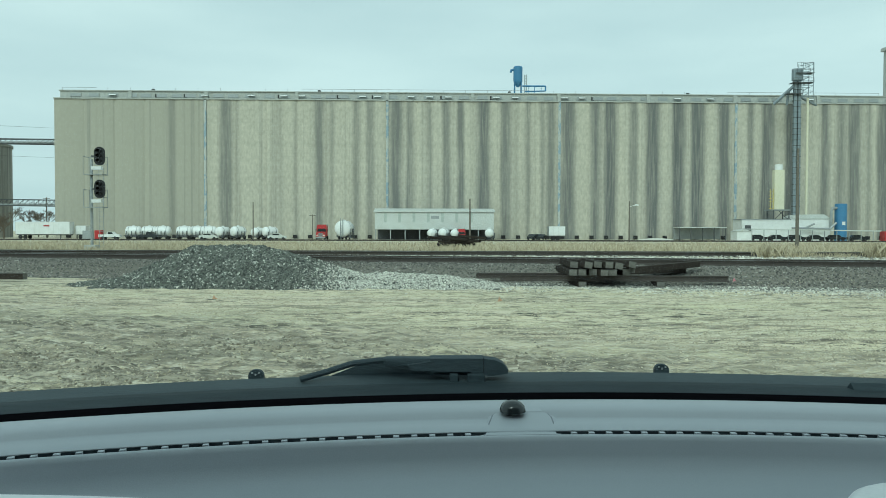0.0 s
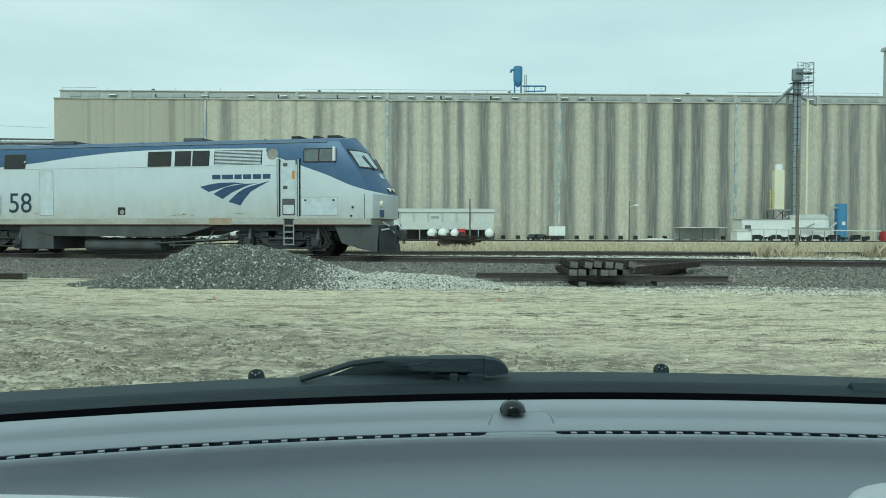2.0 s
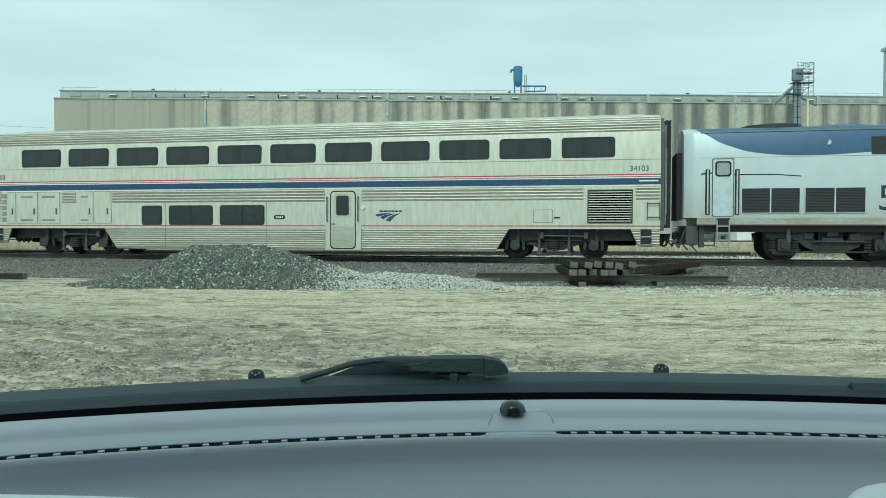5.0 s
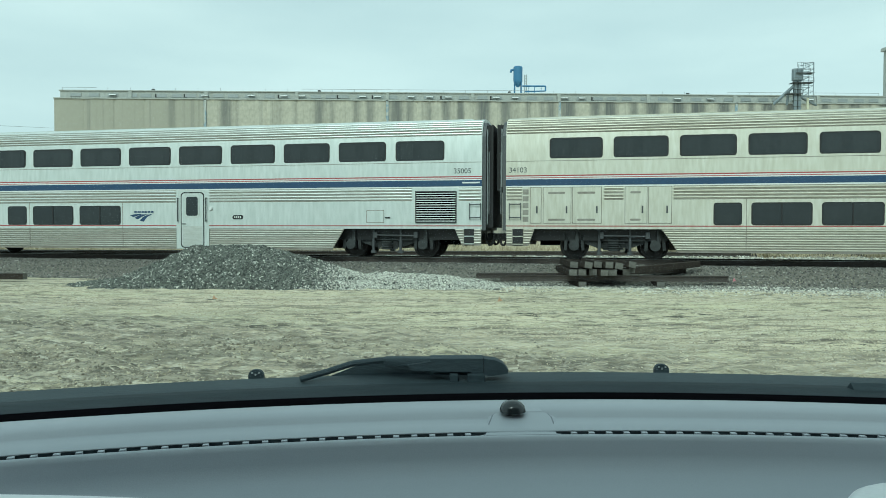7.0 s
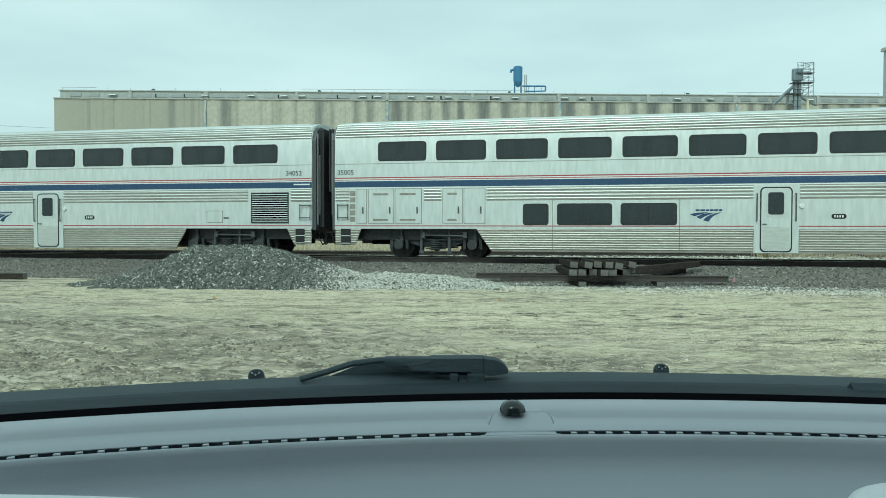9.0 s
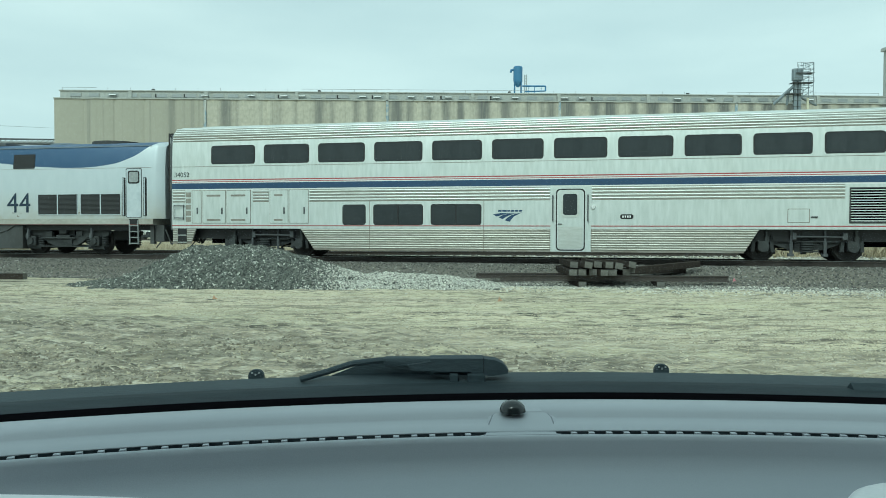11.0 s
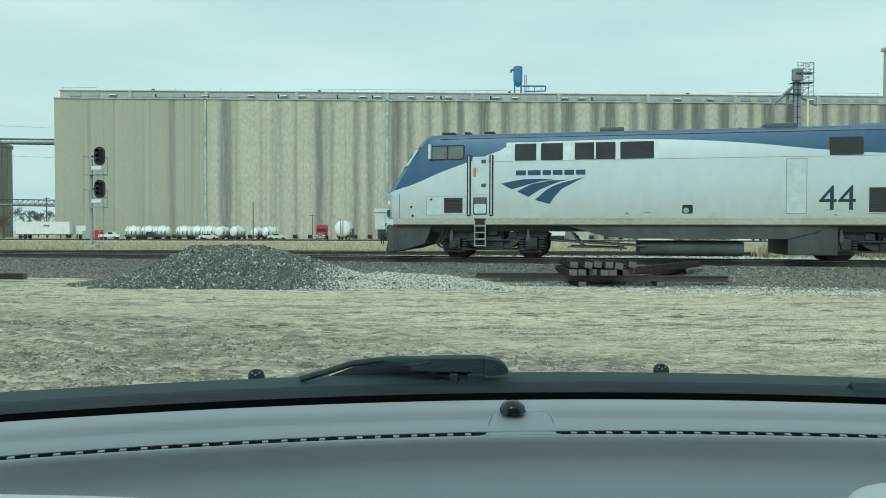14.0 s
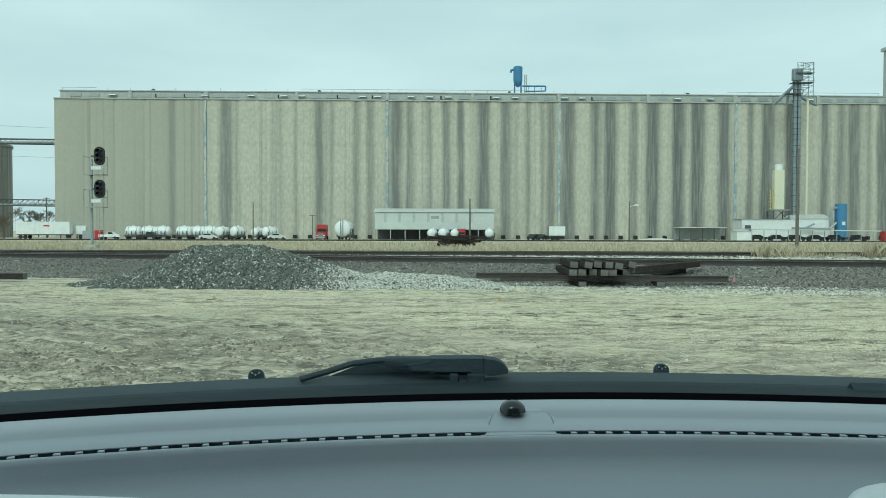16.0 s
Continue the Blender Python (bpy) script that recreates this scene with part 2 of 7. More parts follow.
# ---- mesh helpers ----
def box(bm, x0, x1, y0, y1, z0, z1, m=None, bevel=0.0):
    r = bmesh.ops.create_cube(bm, size=1.0)
    v = r["verts"]
    t = Matrix.Translation(((x0 + x1) / 2, (y0 + y1) / 2, (z0 + z1) / 2)) @ Matrix.Diagonal((abs(x1 - x0), abs(y1 - y0), abs(z1 - z0), 1))
    bmesh.ops.transform(bm, matrix=(m @ t) if m else t, verts=v)
    if bevel:
        es = list({e for q in v for e in q.link_edges})
        bmesh.ops.bevel(bm, geom=es, offset=bevel, segments=2, affect="EDGES", profile=0.6)
    return bm


def rod(bm, a, b, r, n=8, r2=None):
    a, b = Vector(a), Vector(b)
    d = b - a
    q = bmesh.ops.create_cone(bm, cap_ends=True, segments=n, radius1=r, radius2=r if r2 is None else r2, depth=d.length)
    bmesh.ops.transform(bm, matrix=Matrix.Translation((a + b) / 2) @ d.to_track_quat("Z", "Y").to_matrix().to_4x4(), verts=q["verts"])
    return bm


def lathe(bm, profile, axis="Y", n=20, at=(0, 0, 0)):
    """Turns (along, radius) pairs about an axis through at."""
    rings = []
    for h, r in profile:
        ring = []
        for i in range(n):
            c, s = math.cos(i * math.tau / n) * r, math.sin(i * math.tau / n) * r
            p = {"X": (h, c, s), "Y": (c, h, s), "Z": (c, s, h)}[axis]
            ring.append(bm.verts.new(Vector(p) + Vector(at)))
        rings.append(ring)
    for a, b in zip(rings, rings[1:]):
        for i in range(n):
            bm.faces.new((a[i], a[(i + 1) % n], b[(i + 1) % n], b[i]))
    bm.faces.new(rings[0])
    bm.faces.new(rings[-1])
    bmesh.ops.recalc_face_normals(bm, faces=bm.faces)
    return bm


def slab(bm, pts, d, depth, to):
    """A flat outline given thickness: to maps (u, v, depth) to a place."""
    a = [bm.verts.new(to(u, v, d)) for u, v in pts]
    b = [bm.verts.new(to(u, v, d + depth)) for u, v in pts]
    bm.faces.new(a)
    bm.faces.new(b)
    for i in range(len(pts)):
        j = (i + 1) % len(pts)
        bm.faces.new((a[i], a[j], b[j], b[i]))
    bmesh.ops.recalc_face_normals(bm, faces=bm.faces)
    return bm


def rounded(u0, u1, v0, v1, r, n=4):
    pts = []
    for cu, cv, a0 in ((u1 - r, v1 - r, 0), (u0 + r, v1 - r, 90), (u0 + r, v0 + r, 180), (u1 - r, v0 + r, 270)):
        for i in range(n + 1):
            a = radians(a0 + 90 * i / n)
            pts.append((cu + r * math.cos(a), cv + r * math.sin(a)))
    return pts


def bm_new():
    return bmesh.new()


def mesh_of(name, bm, mat, smooth=0.0):
    me = bpy.data.meshes.new(name)
    bm.to_mesh(me)
    bm.free()
    for q in (mat if isinstance(mat, (list, tuple)) else [mat]):
        me.materials.append(q)
    if smooth:
        me.polygons.foreach_set("use_smooth", [True] * len(me.polygons))
        me.set_sharp_from_angle(angle=radians(smooth))
    return me


def part(name, bm, mat, parent, label="", smooth=0.0):
    ob = new(name, mesh_of(name, bm, mat, smooth))
    ob.parent = parent
    if label:
        tagged(ob, label)
    return ob


def again(ob, parent, m):
    """The same part once more, on the same mesh."""
    c = new(ob.name.split(".")[0], ob.data)
    c.parent, c.matrix_basis = parent, m
    return c


def thing(name, label, category, at=None, group="", kind=""):
    ob = tagged(new(name), label, category, group, kind)
    if at is not None:
        ob.matrix_basis = at
    return ob


def solid(name, bm, mat, label, category, at=None, group="", kind="", smooth=0.0):
    ob = tagged(new(name, mesh_of(name, bm, mat, smooth)), label, category, group, kind)
    if at is not None:
        ob.matrix_basis = at
    return ob


def letters(text, size, mat, parent, m, name="lettering", label=""):
    cu = bpy.data.curves.new("text", "FONT")
    cu.body, cu.size, cu.extrude, cu.align_x = text, size, 0.003, "LEFT"
    tmp = bpy.data.objects.new("text", cu)
    scene.collection.objects.link(tmp)
    me = bpy.data.meshes.new_from_object(tmp.evaluated_get(bpy.context.evaluated_depsgraph_get()))
    bpy.data.objects.remove(tmp)
    bpy.data.curves.remove(cu)
    me.materials.clear()
    me.materials.append(mat)
    ob = new(name, me)
    ob.parent, ob.matrix_basis = parent, m
    if label:
        tagged(ob, label)
    return ob


# ---- the track's line ----
TURN = -11.73
ALONG = Vector((math.cos(radians(TURN)), math.sin(radians(TURN)), 0))
ORIGIN = Vector((0.315, 26.52, 0.69))


def on_track(s):
    p = ORIGIN + ALONG * s
    return pose(p.x, p.y, p.z, 0, 0, TURN)


def track_offset(x, y):
    """Distance from the main track's centre line, negative towards the road."""
    return -(x - ORIGIN.x) * ALONG.y + (y - ORIGIN.y) * ALONG.x


def smooth_step(a, b, x):
    t = np.clip((x - a) / (b - a), 0, 1)
    return t * t * (3 - 2 * t)


def lumps(x, y, seed, size):
    """Cheap layered waves that read as uneven soil."""
    r = np.random.RandomState(seed)
    v = np.zeros_like(x)
    for i in range(14):
        a, k, p = r.uniform(0, math.tau), r.uniform(0.6, 2.2) * math.tau / size, r.uniform(0, math.tau)
        v += np.sin((x * math.cos(a) + y * math.sin(a)) * k + p + 1.7 * np.sin(x * k * 0.31 + y * k * 0.23 + i))
    return v / 14 ** 0.5


def value_noise(x, y, seed):
    """Smooth random values between 0 and 1 on a unit lattice."""
    xi, yi = np.floor(x), np.floor(y)
    fx, fy = x - xi, y - yi
    fx, fy = fx * fx * (3 - 2 * fx), fy * fy * (3 - 2 * fy)

    def corner(a, b):
        q = np.sin(a * 12.9898 + b * 78.233 + seed * 37.719) * 43758.5453
        return q - np.floor(q)
    low = corner(xi, yi) * (1 - fx) + corner(xi + 1, yi) * fx
    top = corner(xi, yi + 1) * (1 - fx) + corner(xi + 1, yi + 1) * fx
    return low * (1 - fy) + top * fy


def crumble(x, y, seed, octaves=4):
    """Layers of ever finer noise, about zero."""
    v, a = 0.0, 0.5
    for i in range(octaves):
        v = v + a * (value_noise(x, y, seed + i) - 0.5) * 2
        x, y, a = x * 2.03 + 7.1, y * 2.03 + 3.3, a * 0.55
    return v


def ground_height(x, y):
    x, y = np.asarray(x, float), np.asarray(y, float)
    d = track_offset(x, y)
    base = 0.50 * smooth_step(-4.0, -1.7, d)
    base = np.where(d > 1.5, 0.50 - 0.04 * smooth_step(1.5, 4, d), base)
    far = 0.36 - 0.86 * smooth_step(45, 190, y)
    w = smooth_step(36.5, 42, y)
    base = base * (1 - w) + far * w
    near = smooth_step(24, 20, y) * smooth_step(-3.6, -5.0, d)
    rough = 0.034 * crumble(x * 0.3, y * 2.0, 3) + 0.042 * crumble(x * 2.4, y * 4.2, 9, 4) + 0.016 * crumble(x * 4.0, y * 6.0, 33, 2)
    close = smooth_step(14, 9, y + 0.45 * x)
    rough += close * (0.05 * crumble(x * 0.7, y * 2.4, 15, 4) + 0.15 * np.abs(crumble(x * 1.3, y * 2.6, 21, 5)))
    ruts = -0.035 * np.exp(-((y - 13.2 - 0.03 * x) / 0.35) ** 2) - 0.03 * np.exp(-((y - 15.4 - 0.02 * x) / 0.3) ** 2) - 0.04 * np.exp(-((y - 9.6 + 0.05 * x) / 0.3) ** 2)
    return base + near * (rough + ruts)


def build_ground():
    xs = np.concatenate([-np.geomspace(4000, 26, 26), np.arange(-24, 24.01, 0.065), np.geomspace(26, 4000, 26)])
    ys = np.concatenate([[-4000, -800, -150, -40, -12, 0, 3, 5], np.arange(6, 10, 0.04), np.arange(10, 16, 0.05), np.arange(16, 24, 0.075), np.arange(24, 40, 0.3), np.arange(40, 200, 4), np.geomspace(200, 4500, 20)])
    X, Y = np.meshgrid(xs, ys)
    Z = ground_height(X, Y)
    nx, ny = len(xs), len(ys)
    verts = np.stack([X, Y, Z], -1).reshape(-1, 3)
    i = np.arange(nx * ny).reshape(ny, nx)
    faces = np.stack([i[:-1, :-1], i[:-1, 1:], i[1:, 1:], i[1:, :-1]], -1).reshape(-1, 4)
    me = bpy.data.meshes.new("ground")
    me.from_pydata(verts.tolist(), [], faces.tolist())
    me.polygons.foreach_set("use_smooth", [True] * len(me.polygons))
    me.materials.append(soil())
    tagged(new("ground", me), "dry rutted dirt lot with sparse grass beside railway", "ground", kind="structure")


def soil():
    m = material("dry_soil", (0.66, 0.575, 0.415), 0.95, dark=(0.52, 0.45, 0.32), scale=0.9, fine=26.0, amount=0.9, bump=0.8, stretch=(0.35, 1, 1))
    n, l = m.node_tree.nodes, m.node_tree.links
    geo, sep = n.new("ShaderNodeNewGeometry"), n.new("ShaderNodeSeparateXYZ")
    l.new(geo.outputs["Position"], sep.inputs[0])

    def patches(scale, stretch, lo, hi):
        t, mp, r = n.new("ShaderNodeTexNoise"), n.new("ShaderNodeMapping"), n.new("ShaderNodeMapRange")
        mp.inputs["Scale"].default_value = stretch
        t.inputs["Scale"].default_value, t.inputs["Detail"].default_value, t.inputs["Roughness"].default_value = scale, 9.0, 0.65
        l.new(geo.outputs["Position"], mp.inputs[0])
        l.new(mp.outputs[0], t.inputs["Vector"])
        r.inputs[1].default_value, r.inputs[2].default_value = lo, hi
        l.new(t.outputs[0], r.inputs[0])
        return r.outputs[0]

    def over(below, color, mask):
        k = n.new("ShaderNodeMixRGB")
        k.inputs[2].default_value = (*color, 1)
        l.new(mask, k.inputs[0])
        l.new(below, k.inputs[1])
        return k.outputs[0]
    c = n[m["grain"]].outputs[0]
    c = over(c, (0.60, 0.56, 0.375), math_node(n, l, "MULTIPLY", patches(0.5, (0.15, 1, 1), 0.42, 0.62), 0.75))
    c = over(c, (0.56, 0.52, 0.42), math_node(n, l, "MULTIPLY", patches(1.2, (0.12, 1, 1), 0.52, 0.68), 0.55))
    worked = patches(0.55, (0.2, 1, 1), 0.42, 0.62)
    # dark strokes paint clod shadows into the soil, pale flecks between them
    c = over(c, (0.17, 0.147, 0.105), math_node(n, l, "MULTIPLY", patches(2.0, (0.10, 1, 1), 0.51, 0.64), 0.85))
    c = over(c, (0.10, 0.09, 0.068), math_node(n, l, "MULTIPLY", math_node(n, l, "MULTIPLY", patches(9.0, (0.3, 1, 1), 0.5, 0.64), math_node(n, l, "ADD", worked, 0.25)), 0.85))
    c = over(c, (0.72, 0.665, 0.54), math_node(n, l, "MULTIPLY", patches(22.0, (0.4, 1, 1), 0.52, 0.62), 0.75))
    c = over(c, (0.15, 0.132, 0.10), math_node(n, l, "MULTIPLY", patches(3.5, (0.04, 1, 1), 0.54, 0.64), 0.7))
    c = over(c, (0.60, 0.55, 0.42), math_node(n, l, "MULTIPLY", patches(4.5, (0.05, 1, 1), 0.56, 0.66), 0.6))
    c = over(c, (0.09, 0.08, 0.06), math_node(n, l, "MULTIPLY", math_node(n, l, "MULTIPLY", patches(5.0, (0.3, 1, 1), 0.52, 0.6), math_node(n, l, "ADD", worked, 0.15)), 0.9))
    # darker clods close by, their shade and pale tops put into the colour
    zone = n.new("ShaderNodeMapRange")
    zone.inputs[1].default_value, zone.inputs[2].default_value, zone.inputs[3].default_value, zone.inputs[4].default_value = 8.8, 13.2, 1.0, 0.0
    l.new(math_node(n, l, "ADD", sep.outputs[1], math_node(n, l, "MULTIPLY", sep.outputs[0], 0.5)), zone.inputs[0])
    close_zone = zone.outputs[0]
    dark_soil = math_node(n, l, "MULTIPLY", patches(2.6, (0.25, 1, 1), 0.32, 0.54), close_zone)
    c = over(c, (0.19, 0.172, 0.132), math_node(n, l, "MULTIPLY", dark_soil, 0.7))
    c = over(c, (0.085, 0.077, 0.06), math_node(n, l, "MULTIPLY", math_node(n, l, "MULTIPLY", patches(11.0, (0.35, 1, 1), 0.52, 0.6), close_zone), 0.75))
    c = over(c, (0.60, 0.55, 0.44), math_node(n, l, "MULTIPLY", math_node(n, l, "MULTIPLY", patches(9.0, (0.4, 1, 1), 0.55, 0.63), close_zone), 0.7))
    # dark fines in the ballast bed
    off = math_node(n, l, "ADD", math_node(n, l, "MULTIPLY", math_node(n, l, "SUBTRACT", sep.outputs[0], ORIGIN.x), -ALONG.y), math_node(n, l, "MULTIPLY", math_node(n, l, "SUBTRACT", sep.outputs[1], ORIGIN.y), ALONG.x))
    off = math_node(n, l, "ADD", off, math_node(n, l, "MULTIPLY", patches(1.2, (0.5, 1, 1), 0.3, 0.7), 0.8))
    bed = n.new("ShaderNodeMapRange")
    bed.inputs[1].default_value, bed.inputs[2].default_value, bed.inputs[3].default_value, bed.inputs[4].default_value = 3.2, 4.0, 1.0, 0.0
    l.new(math_node(n, l, "ABSOLUTE", off), bed.inputs[0])
    c = over(c, (0.15, 0.142, 0.122), math_node(n, l, "MULTIPLY", bed.outputs[0], 0.9))
    l.new(c, n["Principled BSDF"].inputs["Base Color"])
    for k in n:
        if k.type == "BUMP":
            k.inputs["Distance"].default_value, k.inputs["Strength"].default_value = 0.06, 1.0
    return m


# ---- loose stones ----
def stones(places, lo, hi, seed):
    """Verts and faces of many small angular stones at the given places."""
    r = np.random.RandomState(seed)
    k = len(places)
    t = np.array([(1, 0, 0), (-1, 0, 0), (0, 1, 0), (0, -1, 0), (0, 0, 1), (0, 0, -1)], float)
    fc = np.array([(0, 2, 4), (2, 1, 4), (1, 3, 4), (3, 0, 4), (2, 0, 5), (1, 2, 5), (3, 1, 5), (0, 3, 5)])
    v = np.repeat(t[None], k, 0) * r.uniform(lo, hi, (k, 1, 1)) * r.uniform(0.55, 1.25, (k, 6, 1))
    q = r.normal(size=(k, 4))
    q /= np.linalg.norm(q, axis=1, keepdims=True)
    w, x, y, z = q.T
    R = np.stack([1 - 2 * (y * y + z * z), 2 * (x * y - z * w), 2 * (x * z + y * w), 2 * (x * y + z * w), 1 - 2 * (x * x + z * z), 2 * (y * z - x * w), 2 * (x * z - y * w), 2 * (y * z + x * w), 1 - 2 * (x * x + y * y)], -1).reshape(k, 3, 3)
    v = np.einsum("kij,knj->kni", R, v) + np.asarray(places)[:, None]
    return v.reshape(-1, 3), (fc[None] + 6 * np.arange(k)[:, None, None]).reshape(-1, 3)


def stone_object(name, places, lo, hi, seed, mat, label, parent=None):
    v, fc = stones(places, lo, hi, seed)
    me = bpy.data.meshes.new(name)
    me.from_pydata(v.tolist(), [], fc.tolist())
    me.materials.append(mat)
    ob = new(name, me)
    if parent:
        ob.parent = parent
    return tagged(ob, label, "" if parent else "gravel", kind="stuff")


def island_stone(name, light, dark, pale=(0.5, 0.49, 0.45)):
    m = material(name, light, 0.9, scale=9.0, fine=60.0)
    n, l = m.node_tree.nodes, m.node_tree.links
    geo, r = n.new("ShaderNodeNewGeometry"), n.new("ShaderNodeValToRGB")
    r.color_ramp.elements[0].color, r.color_ramp.elements[1].color = (*dark, 1), (*pale, 1)
    e = r.color_ramp.elements.new(0.6)
    e.color = (*light, 1)
    e = r.color_ramp.elements.new(0.9)
    e.color = tuple(c * 1.25 for c in light) + (1,)
    l.new(geo.outputs["Random Per Island"], r.inputs[0])
    l.new(r.outputs[0], n["Principled BSDF"].inputs["Base Color"])
    return m


BALLAST = island_stone("mixed_ballast", (0.185, 0.175, 0.155), (0.055, 0.053, 0.05), (0.46, 0.44, 0.39))
PILE_STONE = island_stone("fresh_ballast", (0.15, 0.156, 0.136), (0.035, 0.04, 0.037), (0.68, 0.67, 0.6))
# bed under the stones, darkened to paint the shade in their crevices
PILE_CREVICE = material("stone_crevice_shade", (0.06, 0.062, 0.056), 0.95, dark=(0.03, 0.031, 0.028), scale=12.0, fine=60.0, bump=0.5)
PALE_STONE = island_stone("pale_gravel", (0.54, 0.525, 0.46), (0.14, 0.135, 0.12), (0.82, 0.8, 0.74))
CLOD = island_stone("soil_clods", (0.46, 0.41, 0.30), (0.30, 0.265, 0.2), (0.58, 0.53, 0.42))
DARK_CLOD = island_stone("dark_clods", (0.24, 0.215, 0.165), (0.15, 0.135, 0.105), (0.36, 0.325, 0.25))


def pile_height(x, y):
    x, y = np.asarray(x, float), np.asarray(y, float)
    u = np.where(x < -6.6, (x + 6.6) / 3.5, (x + 6.6) / 5.5)
    a = np.clip(1.22 * (1 - np.abs(u) ** 1.15), 0, 1.0) - 0.05 * np.abs(u)
    b = np.clip(1 - np.abs((y - 22.0) / 2.0) ** 1.4, 0, None)
    main = 1.2 * np.clip(a, 0, 1) * b ** 0.9
    tail = 0.36 * np.clip(1 - np.abs((x + 1.6) / 3.6) ** 2, 0, None) * np.clip(1 - np.abs((y - 22.0) / 1.8) ** 2, 0, None)
    skirt = 0.2 * np.clip(1 - np.abs((x + 9.3) / 1.9) ** 1.5, 0, None) * np.clip(1 - np.abs((y - 22.2) / 1.5) ** 2, 0, None)
    return np.maximum(np.maximum(main, tail), skirt)


def build_pile():
    xs, ys = np.arange(-11.4, 3, 0.1), np.arange(19.6, 24.4, 0.1)
    X, Y = np.meshgrid(xs, ys)
    Z = pile_height(X, Y) + 0.03 * lumps(X, Y, 21, 0.6) - 0.05
    Z = np.where(pile_height(X, Y) <= 0.001, -0.25, Z)
    nx, ny = len(xs), len(ys)
    i = np.arange(nx * ny).reshape(ny, nx)
    me = bpy.data.meshes.new("ballast_pile")
    me.from_pydata(np.stack([X, Y, Z], -1).reshape(-1, 3).tolist(), [], np.stack([i[:-1, :-1], i[:-1, 1:], i[1:, 1:], i[1:, :-1]], -1).reshape(-1, 4).tolist())
    me.materials.append(PILE_CREVICE)
    ob = tagged(new("ballast_pile", me), "long heap of dark grey crushed stone ballast on dirt", "gravel pile", kind="stuff")
    r = np.random.RandomState(4)
    p = np.stack([r.uniform(-11.4, 3, 110000), r.uniform(19.6, 23.0, 110000)], -1)
    h = pile_height(p[:, 0], p[:, 1])
    p, h = p[h > 0.02], h[h > 0.02]
    z = h + 0.03 * lumps(p[:, 0], p[:, 1], 21, 0.6) - 0.045
    pale = r.uniform(size=len(p)) < smooth_step(-4.6, -2.6, p[:, 0])
    q = np.column_stack([p, z])
    stone_object("stones", q[~pale][:44000], 0.014, 0.052, 6, PILE_STONE, "dark angular stones", ob)
    stone_object("pale_stones", q[pale][:20000], 0.012, 0.042, 7, PALE_STONE, "pale dusty stones", ob)


def build_gravel():
    r = np.random.RandomState(9)
    k = 60000
    s, d = r.uniform(-24, 26, k), r.uniform(-4.4, -0.9, k)
    s[:k // 5], d[:k // 5] = r.uniform(-24, 26, k // 5), r.uniform(-0.9, 4.2, k // 5)
    x = ORIGIN.x + ALONG.x * s - ALONG.y * d
    y = ORIGIN.y + ALONG.y * s + ALONG.x * d
    q = np.column_stack([x, y, ground_height(x, y) + 0.005])
    stone_object("track_ballast", q, 0.016, 0.045, 10, BALLAST, "grey crushed stone ballast along the track bed")
    # pale stones thin out into the dirt
    k = 15000
    x = r.uniform(-6, 20, k)
    d = -3.6 - np.abs(r.normal(0, 1.1, k))
    y = 26.52 + (d + (x - 0.315) * ALONG.y) / ALONG.x
    q = np.column_stack([x, y, ground_height(x, y) + 0.004])
    stone_object("scattered_gravel", q, 0.012, 0.04, 12, PALE_STONE, "pale gravel scattered over dirt beside the ballast")
    k = 60000
    y = 6.5 + 15 * r.uniform(size=k) ** 1.3
    x = r.uniform(-1, 1, k) * (y * 0.65 + 1)
    q = np.column_stack([x, y, ground_height(x, y) + 0.002])
    big = r.uniform(size=k) < 0.004
    worked = (y + 0.5 * x < 11.5) & (r.uniform(size=k) < 0.8)
    stone_object("soil_clods", q[~big & ~worked], 0.006, 0.02, 13, CLOD, "small dry clods and pebbles on the dirt")
    stone_object("large_clods", q[big], 0.015, 0.04, 14, CLOD, "larger broken lumps of dry soil")
    # broken ground close by
    k = 9000
    y = r.uniform(6.6, 10.5, k)
    x = r.uniform(-7.5, 1.5, k)
    keep = r.uniform(size=k) < np.clip(0.55 - 0.1 * x, 0.05, 1) * (0.5 + 0.5 * np.sin(x * 1.1 + 2 * np.sin(y * 2.3)))
    q = np.column_stack([x, y, ground_height(x, y) - 0.004])[keep]
    stone_object("broken_soil", q, 0.01, 0.034, 17, DARK_CLOD, "broken dark clods of soil")
    # between the tracks
    k = 9000
    x, y = r.uniform(-26, 30, k), r.uniform(30, 36.5, k)
    keep = track_offset(x, y) > 1.2
    q = np.column_stack([x, y, ground_height(x, y) + 0.01])[keep]
    stone_object("middle_ballast", q, 0.03, 0.07, 15, PALE_STONE, "pale ballast between the two tracks")


# ---- railway ----
def rail_profile():
    return [(-0.07, -0.17), (0.07, -0.17), (0.07, -0.155), (0.012, -0.13), (0.012, -0.05), (0.036, -0.04), (0.036, -0.004), (-0.036, -0.004), (-0.036, -0.04), (-0.012, -0.05), (-0.012, -0.13), (-0.07, -0.155)]


def build_track(name, label, place, x0, x1, ties, step):
    tr = thing(name, label, "railway track", place)
    for y in (-0.755, 0.755):
        r = part("rail", slab(bm_new(), rail_profile(), x0, x1 - x0, lambda u, v, d: (d, y + u, v)), RUST, tr)
        part("rail_head", box(bm_new(), x0, x1, y - 0.033, y + 0.033, -0.004, 0.0), RAILTOP, r, "worn shiny running surface")
    tie = None
    for i in range(ties):
        x = (i - ties / 2) * step
        if tie is None:
            tie = part("tie", box(bm_new(), -0.115, 0.115, -1.3, 1.3, -0.34, -0.172), TIMBER, tr)
            tie.matrix_basis = pose(x, 0, 0)
        else:
            again(tie, tr, pose(x, 0, 0))


